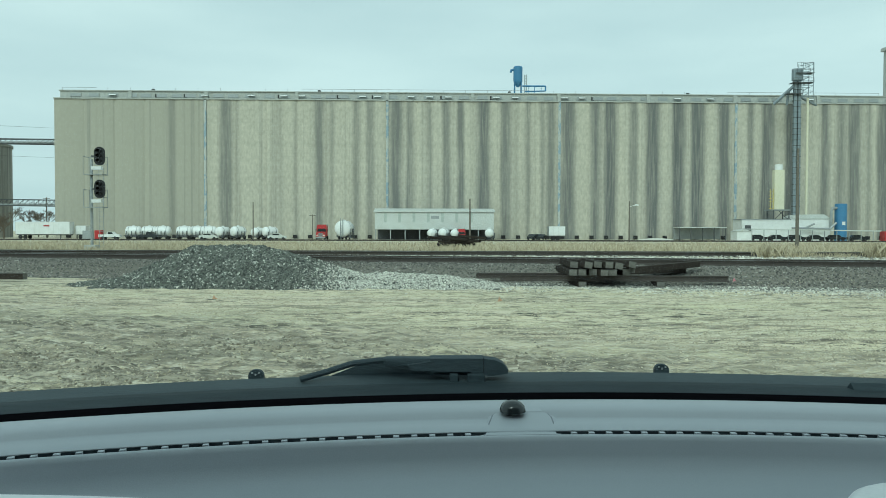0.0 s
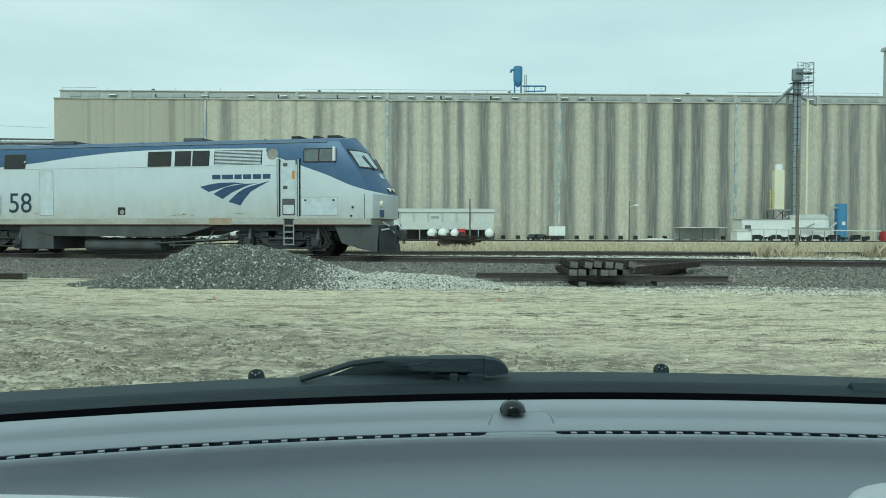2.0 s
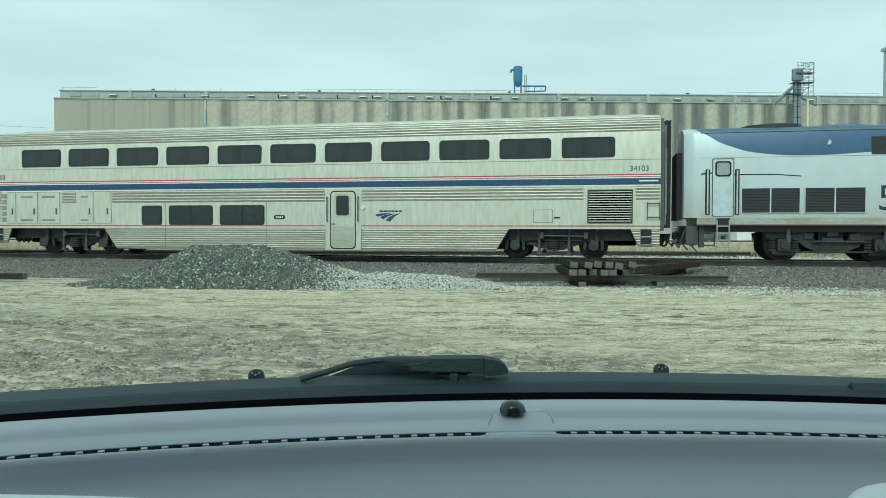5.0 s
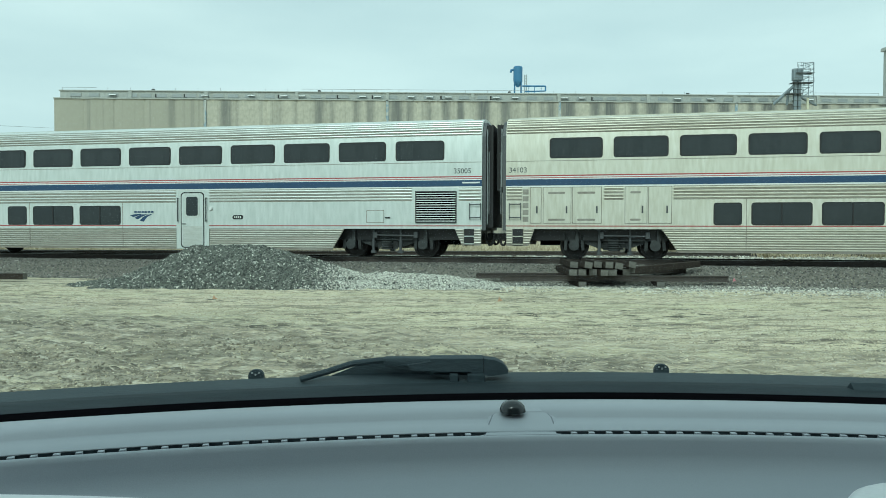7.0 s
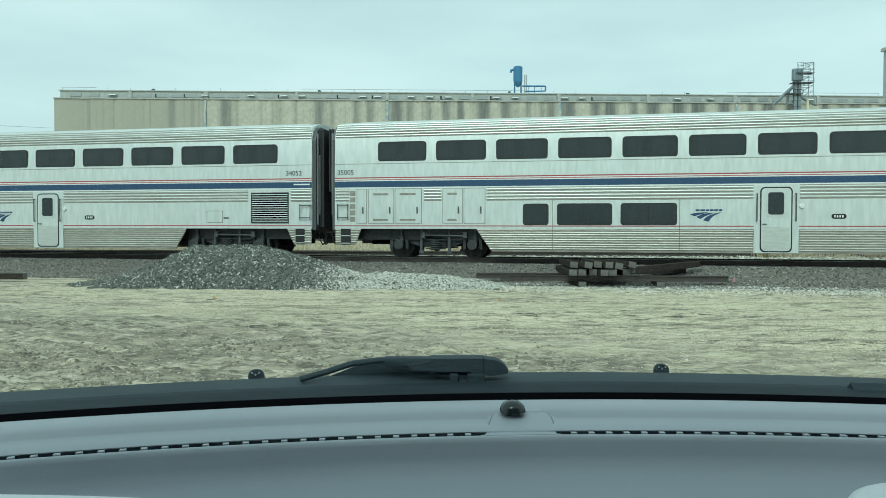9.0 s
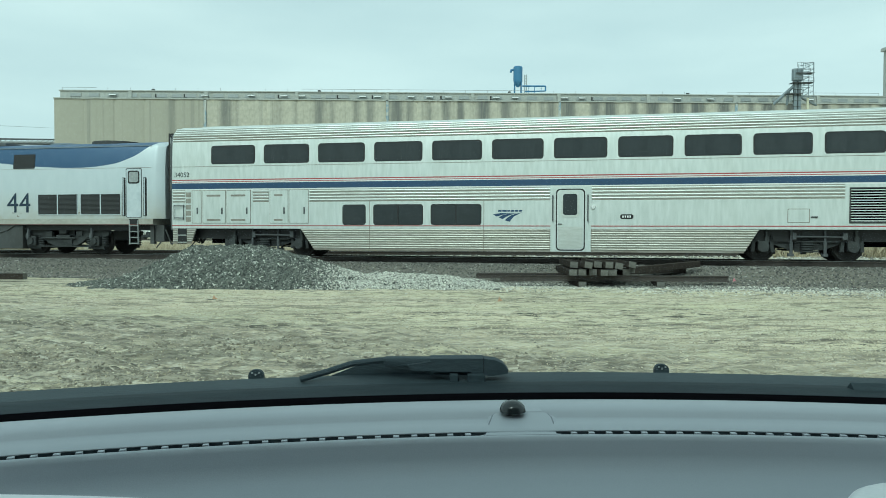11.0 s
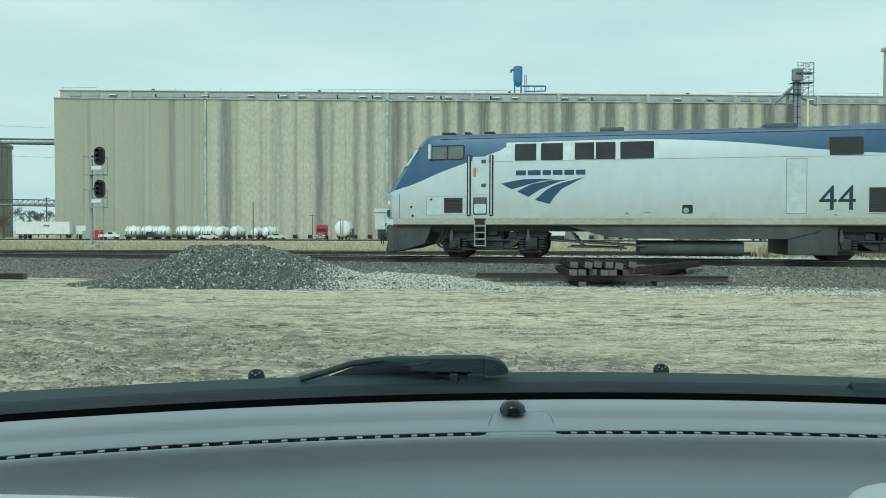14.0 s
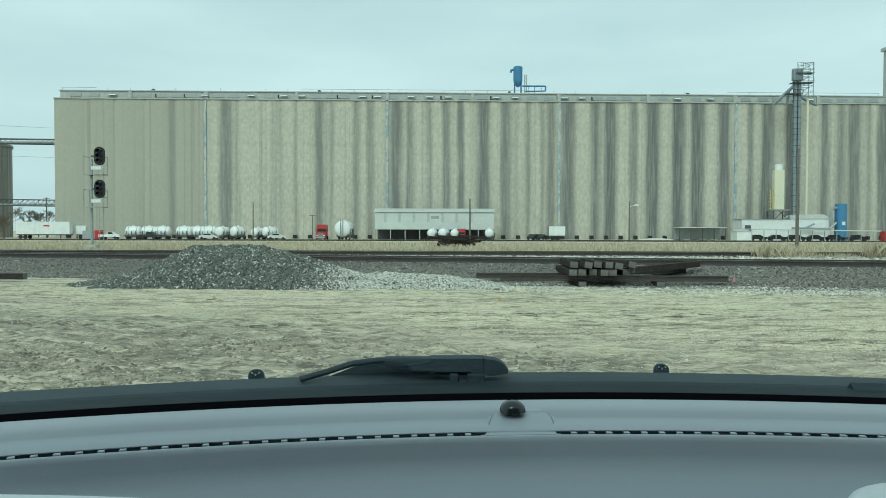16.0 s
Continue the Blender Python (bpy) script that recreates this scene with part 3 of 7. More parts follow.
# ---- grain elevator ----
def bin_mesh(w):
    bm = bm_new()
    pts = []
    a = math.asin(min(w / 2 / 4.6, 1))
    for i in range(17):
        t = -a + 2 * a * i / 16
        pts.append((4.6 * math.sin(t), -(4.6 * math.cos(t) - 4.6 * math.cos(a)) * 0.2))
    pts += [(w / 2, 3.0), (-w / 2, 3.0)]
    slab(bm, pts, 0, 37.2, lambda u, v, d: (u, v, d))
    return bm


def build_elevator():
    el = thing("grain_elevator", "long streaked concrete grain elevator with rows of round bins", "grain elevator", pose(0, 200, -0.5, 0, 0, 1.5))
    ends = [(-104.0, -63.8, 5), (-63.8, -15.1, 6), (-15.1, 31.5, 6), (31.5, 79.9, 6), (79.9, 128.3, 6), (128.3, 160.5, 4)]
    lip = bm_new()
    for a, b, k in ends:
        w = (b - a - 0.5) / k
        first = None
        for i in range(k):
            m = pose(a + 0.25 + w * (i + 0.5), 0, 0)
            if first is None:
                first = part("bin", bin_mesh(w), CONCRETE, el, smooth=40)
                first.matrix_basis = m
            else:
                again(first, el, m)
            for j in range(8):
                box(lip, a + 0.25 + w * (i + j / 8), a + 0.25 + w * (i + (j + 1) / 8), -0.85 + 0.4 * abs(j - 3.5) / 3.5, 0.4, 37.2, 37.5)
        if a > -100:
            part("expansion_joint", box(bm_new(), a - 0.33, a + 0.33, -0.35, 0.6, 0, 37.1), BLUE_JOINT, el, "flaking blue-painted joint strip")
    part("roof_slab", lip, GALLERY, el, "scalloped roof slab edge")
    part("rear_wall", box(bm_new(), -104, 160.5, 3.05, 24, 0, 37.1), GALLERY, el)
    part("gallery", box(bm_new(), -102.6, 160, 1.0, 10, 37.51, 39.5), GALLERY, el, "low conveyor gallery along the roof")
    part("gallery_roof", box(bm_new(), -102.9, 160, 0.7, 10.3, 39.52, 39.75), GALLERY, el)
    r = random.Random(5)
    frame_me = None
    x = -98.5
    while x < 124:
        w = 2.6
        if frame_me is None:
            win = part("gallery_window", box(bm_new(), -1.5, 1.5, 0.9, 0.985, 38.0, 39.0), GALLERY, el)
            win.matrix_basis = pose(x, 0, 0)
            frame_me = win
            pane = part("pane", box(bm_new(), -1.35, 1.35, 0.86, 0.895, 38.0, 38.9), GALV, win)
            pane_me, hop = pane, None
        else:
            win = again(frame_me, el, pose(x, 0, 0))
            again(pane_me, win, pose(0, 0, 0))
        if r.random() < 0.35:
            if hop is None:
                hop = part("open_sash", box(bm_new(), -0.9, 0.9, -0.35, 0.35, -0.03, 0.03), WHITE, win)
                hop.matrix_basis = pose(0, 0.5, 38.5, 28, 0, 0)
            else:
                again(hop, win, pose(r.uniform(-0.3, 0.3), 0.5, 38.5, 28, 0, 0))
        if r.random() < 0.2:
            part("opening", box(bm_new(), x - 1.9, x - 1.35 + r.random() * 0.6, 0.93, 0.985, 37.9, 38.9), BLACK, el)
        x += r.uniform(3.4, 5.2)
    for x in (-63.8, -15.1, 31.5, 79.9, -84, -39.5, 8, 56, 103):
        part("pilaster", box(bm_new(), x - 0.45, x + 0.45, 0.6, 0.985, 37.51, 39.5), GALLERY, el)
    bm = bm_new()
    for x in range(-102, 160, 6):
        rod(bm, (x, 1.0, 39.75), (x, 1.0, 40.5), 0.04, 4)
    for a, b in ((-102, -93), (-38, 25), (78, 120)):
        rod(bm, (a, 1.0, 40.45), (b, 1.0, 40.45), 0.045, 4)
    part("roof_railing", bm, GALV, el)
    bm = bm_new()
    for x in (-78, -33.5, 18, 67):
        box(bm, x - 0.35, x + 0.35, 0.9, 1.5, 39.75, 40.2)
    part("roof_vent", bm, DARK_STEEL, el)
    bm = bm_new()
    x = -100.0
    while x < 128:
        box(bm, x - 0.55, x + 0.55, -0.85, -0.3, 0.2, 1.1)
        x += 4.01
    part("base_opening", bm, BLACK, el, "small dark openings at the foot of the bins")
    # blue dust filter on the roof
    cy = thing("dust_filter", "blue cyclone dust filter with pipework on the roof", "dust collector", pose(20.4, 203, 39.2, 0, 0, 1.5))
    part("body", lathe(bm_new(), [(2.0, 0.35), (3.2, 1.15), (3.5, 1.25), (7.4, 1.25), (7.6, 1.0), (7.6, 0.2)], "Z", 16), BLUE_STEEL, cy, smooth=40)
    bm = bm_new()
    for sx in (-0.9, 0.9):
        for sy in (-0.9, 0.9):
            rod(bm, (sx, sy, 0.3), (sx, sy, 3.6), 0.12, 6)
    part("stand", bm, BLUE_STEEL, cy)
    bm = bm_new()
    rod(bm, (-0.9, 0, 6.8), (-1.8, 0, 6.6), 0.3, 8)
    rod(bm, (-1.8, 0, 6.75), (-2.0, 0, 5.9), 0.28, 8)
    part("inlet_pipe", bm, BLUE_STEEL, cy)
    bm = bm_new()
    rod(bm, (1.9, 0, 0.3), (1.9, 0, 5.4), 0.15, 6)
    rod(bm, (2.4, 0, 0.3), (2.4, 0, 5.4), 0.1, 6)
    for i in range(7):
        rod(bm, (1.9, 0, 0.8 + i * 0.7), (2.4, 0, 0.8 + i * 0.7), 0.06, 5)
    part("ladder", bm, GALV, cy)
    bm = bm_new()
    rod(bm, (1.2, 0, 2.3), (7.6, 0, 2.3), 0.22, 8)
    rod(bm, (7.6, 0, 2.3), (7.6, 0, 1.0), 0.22, 8)
    rod(bm, (7.6, 0, 1.0), (2.0, 0, 0.8), 0.18, 8)
    for x in (3.0, 4.6, 6.4):
        rod(bm, (x, 0, 0.3), (x, 0, 2.3), 0.08, 5)
    part("pipe_run", bm, BLUE_STEEL, cy)


# ---- passenger car ----
def coach_profile():
    half = [(1.55, 1.0), (1.55, 2.9), (1.535, 3.24), (1.50, 4.15), (1.43, 4.42), (1.22, 4.63), (0.75, 4.77), (0.3, 4.82)]
    return [(y, z) for y, z in half] + [(-y, z) for y, z in reversed(half)]


def ridge(bm, x0, x1, y, z, h, out, s):
    """One rounded corrugation on side s."""
    pts = [(0, -h / 2), (out * 0.8, -h / 4), (out, 0), (out * 0.8, h / 4), (0, h / 2)]
    slab(bm, pts, x0, x1 - x0, lambda u, v, d: (d, s * (y + u), z + v))


def side(s, y):
    """Maps a picture of side s (u along, v up, depth out) to the vehicle."""
    return lambda u, v, d: (u, s * (y + d), v)


def text_pose(s, u, v, y):
    """Where lettering starts on side s; on the far side it reads the other way."""
    return pose(u, s * y, v, 90, 0, 0 if s < 0 else 180)


def swoosh(parent, s, u, v, k, y, mat, flip):
    """Three sweeping blades of the emblem; u, v: lower point of the middle, k: size."""
    blades = [[(-1.0, 0.19), (-0.72, 0.25), (-0.46, 0.29), (-0.02, 0.30), (0.3, 0.27), (0.0, 0.25), (-0.29, 0.18), (-0.52, 0.11), (-0.745, 0.054)],
              [(-0.61, 0.0), (-0.42, 0.1), (-0.24, 0.18), (0.2, 0.255), (0.66, 0.27), (0.42, 0.23), (0.2, 0.15), (-0.08, 0.03), (-0.34, -0.136)],
              [(-0.18, -0.21), (0.09, 0.03), (0.27, 0.13), (0.47, 0.2), (1.0, 0.33), (0.74, 0.2), (0.47, 0.06), (0.28, -0.147), (0.17, -0.31)]]
    f = -1 if s > 0 else 1
    bm = bm_new()
    for b in blades:
        slab(bm, [(u + f * p * k, v + q * k) for p, q in b], 0.002, 0.004, side(s, y))
    part("emblem", bm, mat, parent, "dark blue three-bladed emblem")
    bm = bm_new()
    x = -0.66
    for w in (0.26, 0.33, 0.22, 0.25, 0.25, 0.24):
        slab(bm, [(u + f * (x + 0.02) * k, v + 0.385 * k), (u + f * (x + w) * k, v + 0.385 * k), (u + f * (x + w) * k, v + 0.505 * k), (u + f * (x + 0.02) * k, v + 0.505 * k)], 0.002, 0.004, side(s, y))
        x += w + 0.025
    part("name_bar", bm, mat, parent, "row of dark blue bars")


def wheelset_bm(r):
    bm = bm_new()
    for s in (-1, 1):
        lathe(bm, [(s * 0.69, r * 0.3), (s * 0.69, r - 0.0), (s * 0.70, r + 0.028), (s * 0.72, r + 0.026), (s * 0.735, r), (s * 0.83, r - 0.004), (s * 0.835, r - 0.07), (s * 0.79, r - 0.09), (s * 0.77, r * 0.45), (s * 0.84, r * 0.34), (s * 0.86, 0.1)], "Y", 28)
        for k in range(4):
            a = k * math.tau / 4 + 0.4
            rod(bm, (math.cos(a) * r * 0.62, s * 0.77, math.sin(a) * r * 0.62), (math.cos(a) * r * 0.62, s * 0.79, math.sin(a) * r * 0.62), 0.05, 8)
    rod(bm, (0, -0.7, 0), (0, 0.7, 0), 0.09, 10)
    return bm


WHEELS = []


def build_truck(parent, x, base, r, loco):
    """A two-axle railway truck with springs, boxes and turning wheelsets."""
    tk = new("truck")
    tk.parent, tk.matrix_basis = parent, pose(x, 0, 0)
    h = base / 2
    for s in (-1, 1):
        y = s * 1.02
        bm = bm_new()
        if loco:
            pts = [(-h - 0.55, 0.86), (-h - 0.3, 0.96), (-0.7, 0.92), (-0.45, 0.66), (0.45, 0.66), (0.7, 0.92), (h + 0.3, 0.96), (h + 0.55, 0.86), (h + 0.5, 0.72), (h - 0.3, 0.72), (0.75, 0.45), (0.5, 0.34), (-0.5, 0.34), (-0.75, 0.45), (-h + 0.3, 0.72), (-h - 0.5, 0.72)]
        else:
            pts = [(-h - 0.4, 0.62), (-h - 0.3, 0.76), (-0.6, 0.72), (-0.35, 0.52), (0.35, 0.52), (0.6, 0.72), (h + 0.3, 0.76), (h + 0.4, 0.62), (h - 0.2, 0.58), (0.5, 0.36), (-0.5, 0.36), (-h + 0.2, 0.58)]
        slab(bm, pts, y - 0.08, 0.16, lambda u, v, d: (u, d, v))
        part("side_frame", bm, BOGIE, tk)
        for a in (-h, h):
            k = 0.2 if loco else 0.15
            bm = box(bm_new(), a - k, a + k, y - s * 0.05, y + s * 0.22, r - k, r + 0.2, bevel=0.05)
            rod(bm, (a, y + s * 0.2, r), (a, y + s * 0.28, r), 0.13, 12)
            if loco:
                box(bm, a - 0.34, a + 0.34, y - 0.05, y + s * 0.1, r - 0.3, r - 0.2)
            part("axle_box", bm, BOGIE, tk)
            if not loco:
                bm = lathe(bm_new(), [(0.0, 0.17), (0.03, 0.17), (0.05, 0.12), (0.06, 0.02)], "Y", 16, (a, y + s * 0.28 - (0.06 if s < 0 else 0), r))
                part("journal_cover", bm, BOGIE, tk, smooth=40)
                bm = slab(bm_new(), [(a - 0.34, 0.3), (a - 0.24, 0.3), (a - 0.2, 0.8), (a - 0.3, 0.86)], y - 0.02, s * 0.16, lambda u, v, d: (u, d, v))
                slab(bm, [(a + 0.34, 0.3), (a + 0.24, 0.3), (a + 0.2, 0.8), (a + 0.3, 0.86)], y - 0.02, s * 0.16, lambda u, v, d: (u, d, v))
                part("pedestal", bm, BOGIE, tk)
            for b in (-0.33, 0.33) if loco else ():
                bm = bm_new()
                for i in range(5):
                    lathe(bm, [(r - 0.2 + i * 0.085, 0.1), (r - 0.18 + i * 0.085, 0.125), (r - 0.15 + i * 0.085, 0.125), (r - 0.13 + i * 0.085, 0.1)], "Z", 10, (a + b, y + s * 0.02, 0))
                part("coil_spring", bm, BOGIE, tk)
            bm = rod(bm_new(), (a + 0.1, y + s * 0.26, r + 0.05), (a + 0.1, y + s * 0.22, 1.0), 0.055, 8)
            rod(bm, (a + 0.1, y + s * 0.26, r + 0.1), (a + 0.1, y + s * 0.24, r + 0.3), 0.08, 8)
            part("damper", bm, DARK_STEEL if loco else BOGIE, tk)
        bm = bm_new()
        for i in range(4):
            box(bm, -0.36, 0.36, y - 0.1, y + s * 0.14, 0.3 + i * 0.07, 0.35 + i * 0.07)
        box(bm, -0.3, 0.3, y - 0.12, y + s * 0.18, 0.62, 0.74)
        part("bolster_spring", bm, BOGIE, tk)
        if not loco:
            bm = bm_new()
            for i in range(5):
                lathe(bm, [(0.28 + i * 0.075, 0.17), (0.3 + i * 0.075, 0.2), (0.325 + i * 0.075, 0.2), (0.345 + i * 0.075, 0.17)], "Z", 14, (0, y + s * 0.2, 0))
            part("coil_spring", bm, BOGIE, tk, smooth=40)
            for a in (-0.48, 0.5):
                bm = rod(bm_new(), (a, y + s * 0.26, 0.24), (a, y + s * 0.26, 0.62), 0.05, 8)
                rod(bm, (a, y + s * 0.26, 0.6), (a, y + s * 0.26, 0.98), 0.034, 8)
                box(bm, a - 0.08, a + 0.08, y + s * 0.12, y + s * 0.3, 0.16, 0.25)
                part("vertical_damper", bm, DARK_STEEL, tk)
            bm = rod(bm_new(), (-0.4, y + s * 0.3, 0.78), (1.05, y + s * 0.3, 0.76), 0.03, 8)
            box(bm, 0.98, 1.12, y + s * 0.1, y + s * 0.34, 0.68, 0.9, bevel=0.02)
            box(bm, -0.46, -0.34, y + s * 0.1, y + s * 0.34, 0.68, 0.9, bevel=0.02)
            part("anchor_rod", bm, DARK_STEEL, tk)
        bm = rod(bm_new(), (-0.55, y + s * 0.16, 0.62), (0.9, y + s * 0.16, 0.62), 0.035, 8)
        if loco:
            rod(bm, (-h, y + s * 0.12, 0.3), (h, y + s * 0.12, 0.3), 0.028, 6)
        part("brake_rod", bm, BOGIE, tk)
        bm = box(bm_new(), -0.16, 0.16, y, y + s * 0.2, 0.78, 0.95, bevel=0.03)
        box(bm, 0.5, 0.78, y, y + s * 0.16, 0.66, 0.88, bevel=0.02)
        box(bm, -0.82, -0.55, y, y + s * 0.14, 0.7, 0.9, bevel=0.02)
        part("brake_cylinder", bm, BOGIE, tk)
    part("bolster", box(bm_new(), -0.35, 0.35, -1.0, 1.0, 0.5, 0.96), BOGIE, tk)
    part("transom", box(bm_new(), -h - 0.3, h + 0.3, -0.6, 0.6, 0.55, 0.9), BLACK, tk)
    for a in (-h, h):
        w = part("wheelset", wheelset_bm(r), WHEEL, tk, smooth=35)
        WHEELS.append((w, a, r, parent))
    return tk


def grille(parent, name, s, u0, u1, v0, v1, y, k, slat_mat, label="", back=BLACK, fill=1.0, split=0):
    """A framed opening with k sloped slats."""
    g = part(name, slab(bm_new(), [(u0, v0), (u1, v0), (u1, v1), (u0, v1)], 0.003, 0.004, side(s, y)), back, parent, label)
    bm = bm_new()
    f = 0.035 if not split else 0.022
    for a, b, c, d in ((u0, u1, v0, v0 + f), (u0, u1, v1 - f, v1), (u0, u0 + f, v0 + f, v1 - f), (u1 - f, u1, v0 + f, v1 - f)):
        slab(bm, [(a, c), (b, c), (b, d), (a, d)], 0.003, 0.022, side(s, y))
    if split:
        m = (u0 + u1) / 2
        slab(bm, [(m - 0.02, v0), (m + 0.02, v0), (m + 0.02, v1), (m - 0.02, v1)], 0.003, 0.024, side(s, y))
    part("frame", bm, SILVER if split else BOGIE, g)
    h = (v1 - v0 - 2 * f) / k
    first = None
    for i in range(k):
        z = v0 + f + (i + 0.5) * h
        if first is None:
            bm = slab(bm_new(), [(0.008, -h * 0.32 * fill), (0.02, -h * 0.36 * fill), (0.016, h * 0.3 * fill), (0.005, h * 0.32 * fill)], u0 + f, u1 - u0 - 2 * f, lambda p, q, d: (d, s * (y + p), q))
            first = part("slat", bm, slat_mat, g)
            first.matrix_basis = pose(0, 0, z)
        else:
            again(first, g, pose(0, 0, z))
    return g


def build_coach(number, s0, panel, flute, skirt, emblem=12.3, sign=16.16, first=1.53):
    c = thing("passenger_coach", "double-deck stainless passenger coach with red, white and blue stripes", "railway coach", on_track(s0), "train")
    L = 25.14
    bm = slab(bm_new(), coach_profile(), -0.03, L - 0.09, lambda u, v, d: (d, u, v))
    part("body", bm, panel, c, smooth=30)
    part("underframe", box(bm_new(), 0.2, L - 0.2, -1.2, 1.2, 0.62, 0.995), BLACK, c)
    part("roof_walk", box(bm_new(), 0.6, L - 0.6, -0.5, 0.5, 4.8, 4.84), flute, c)
    for s in (-1, 1):
        # roof flutes
        bm = bm_new()
        for i, (y, z) in enumerate(((1.495, 4.20), (1.475, 4.29), (1.45, 4.38), (1.39, 4.47), (1.31, 4.55), (1.22, 4.63))):
            ridge(bm, -0.01, L - 0.14, y - 0.005, z, 0.07, 0.03, s)
        part("roof_fluting", bm, flute, c, "fluted stainless roof edge")
        # dark strips paint the shade between the roof flutes
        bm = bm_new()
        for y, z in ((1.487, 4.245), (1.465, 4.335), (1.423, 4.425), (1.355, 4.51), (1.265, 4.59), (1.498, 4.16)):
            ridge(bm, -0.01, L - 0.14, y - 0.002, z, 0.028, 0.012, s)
        part("roof_groove_shade", bm, GRIME_SHADE_GREY, c)
        part("belt_seam", slab(bm_new(), [(-0.03, 3.235), (L - 0.12, 3.235), (L - 0.12, 3.25), (-0.03, 3.25)], 0.0, 0.006, side(s, 1.535)), GRIME_SHADE_GREY, c)
        # stripes
        for nm, mt, v0, v1 in (("red_stripe", STRIPE_RED, 2.735, 2.775), ("white_stripe", WHITE, 2.70, 2.735), ("red_stripe", STRIPE_RED, 2.675, 2.70), ("white_stripe", WHITE, 2.64, 2.675), ("blue_stripe", NAVY, 2.43, 2.64), ("white_stripe", WHITE, 2.385, 2.43), ("red_stripe", STRIPE_RED, 1.085, 1.115)):
            part(nm, slab(bm_new(), [(-0.03, v0), (L - 0.12, v0), (L - 0.12, v1), (-0.03, v1)], 0.0, 0.005, side(s, 1.55)), mt, c)
        # letterboard flutes
        bm = bm_new()
        for i in range(4):
            z = 2.33 - i * 0.105
            for a, b in ((0.0, 0.5), (3.17, 3.77), (5.32, 13.7), (15.05, 22.6), (24.25, L - 0.15)):
                ridge(bm, a, b, 1.55, z, 0.075, 0.022, s)
        part("fluting", bm, flute, c, "fluted stainless band")
        # dark strips put groove shade between the letterboard flutes
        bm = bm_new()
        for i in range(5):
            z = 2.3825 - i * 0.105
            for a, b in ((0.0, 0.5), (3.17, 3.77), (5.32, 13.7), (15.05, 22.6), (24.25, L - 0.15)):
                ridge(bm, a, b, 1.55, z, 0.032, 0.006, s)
        part("groove", bm, GRIME_SHADE_GREY, c)
        # skirts
        for a0, a1, b0, b1, z0 in ((4.97, 5.49, 20.17, 19.72, 0.25), (-0.01, -0.01, 0.92, 0.72, 0.44), (24.1, 24.35, L - 0.14, L - 0.14, 0.44)):
            # skirt backing is darkened so the gaps between ridges look shaded
            sk = part("skirt", slab(bm_new(), [(a0, 0.997), (a1, z0), (b1, z0), (b0, 0.997)], -0.05, 0.05, side(s, 1.53)), GRIME_SHADE_GREY, c)
            bm = bm_new()
            k = 9 if z0 < 0.3 else 6
            for i in range(k):
                z = 0.965 - i * (0.95 - z0) / k
                q = (0.997 - z) / (0.997 - z0)
                xa, xb = a0 + (a1 - a0) * q, b0 + (b1 - b0) * q
                if z0 < 0.3:
                    ridge(bm, xa, 13.7, 1.53, z, 0.06, 0.022, s)
                    ridge(bm, 15.05, xb, 1.53, z, 0.06, 0.022, s)
                elif a0 < 1:
                    ridge(bm, xa, 0.18, 1.53, z, 0.06, 0.022, s)
                    ridge(bm, 0.56, xb, 1.53, z, 0.06, 0.022, s)
                else:
                    ridge(bm, xa, 24.4, 1.53, z, 0.06, 0.022, s)
                    ridge(bm, 24.75, xb, 1.53, z, 0.06, 0.022, s)
            part("skirt_fluting", bm, skirt, sk)
        for a in (0.2, 24.42):
            st = part("step_well", box(bm_new(), a, a + 0.34, s * 1.50, s * 1.548, 0.44, 1.0), BLACK, c)
            for z in (0.48, 0.74):
                part("step", box(bm_new(), a, a + 0.34, s * 1.5, s * 1.57, z, z + 0.03), flute, st)
        # windows
        pane = None
        for i in range(11):
            u0 = first + 2.049 * i
            w = part("window", slab(bm_new(), rounded(u0 + 0.0, u0 + 1.71, 3.30, 3.99, 0.12), -0.05, 0.052, side(s, 1.53)), BLACK, c, "dark tinted window with rubber seal")
            part("pane", slab(bm_new(), rounded(u0 + 0.05, u0 + 1.66, 3.345, 3.945, 0.1), 0.003, 0.005, side(s, 1.53)), GLASS_DARK, w)
            for a, b in ((0.1 + 0.08 * (i % 3), 0.62), (0.92, 1.35 + 0.07 * (i % 4))):
                part("blind", slab(bm_new(), rounded(u0 + a, u0 + b, 3.38, 3.91, 0.04, 2), 0.008, 0.003, side(s, 1.53)), CURTAIN, w, "grey blind behind the tinted pane")
        for u0, u1 in ((6.57, 7.34), (7.69, 9.38), (9.72, 11.39)):
            w = part("window", slab(bm_new(), rounded(u0 - 0.04, u1 + 0.04, 1.125, 1.84, 0.1), -0.05, 0.052, side(s, 1.55)), BLACK, c)
            part("pane", slab(bm_new(), rounded(u0, u1, 1.16, 1.80, 0.09), 0.003, 0.005, side(s, 1.55)), GLASS_DARK, w)
            if u1 - u0 > 1:
                part("mullion", slab(bm_new(), [((u0 + u1) / 2 - 0.02, 1.16), ((u0 + u1) / 2 + 0.02, 1.16), ((u0 + u1) / 2 + 0.02, 1.8), ((u0 + u1) / 2 - 0.02, 1.8)], 0.009, 0.01, side(s, 1.55)), BLACK, w)
        # door
        d = part("door", slab(bm_new(), rounded(13.94, 14.80, 0.33, 2.28, 0.12), -0.03, 0.05, side(s, 1.55)), panel, c, "pale side door with a small window")
        part("door_seal", slab(bm_new(), rounded(13.90, 14.84, 0.29, 2.32, 0.14), -0.035, 0.045, side(s, 1.55)), BLACK, d)
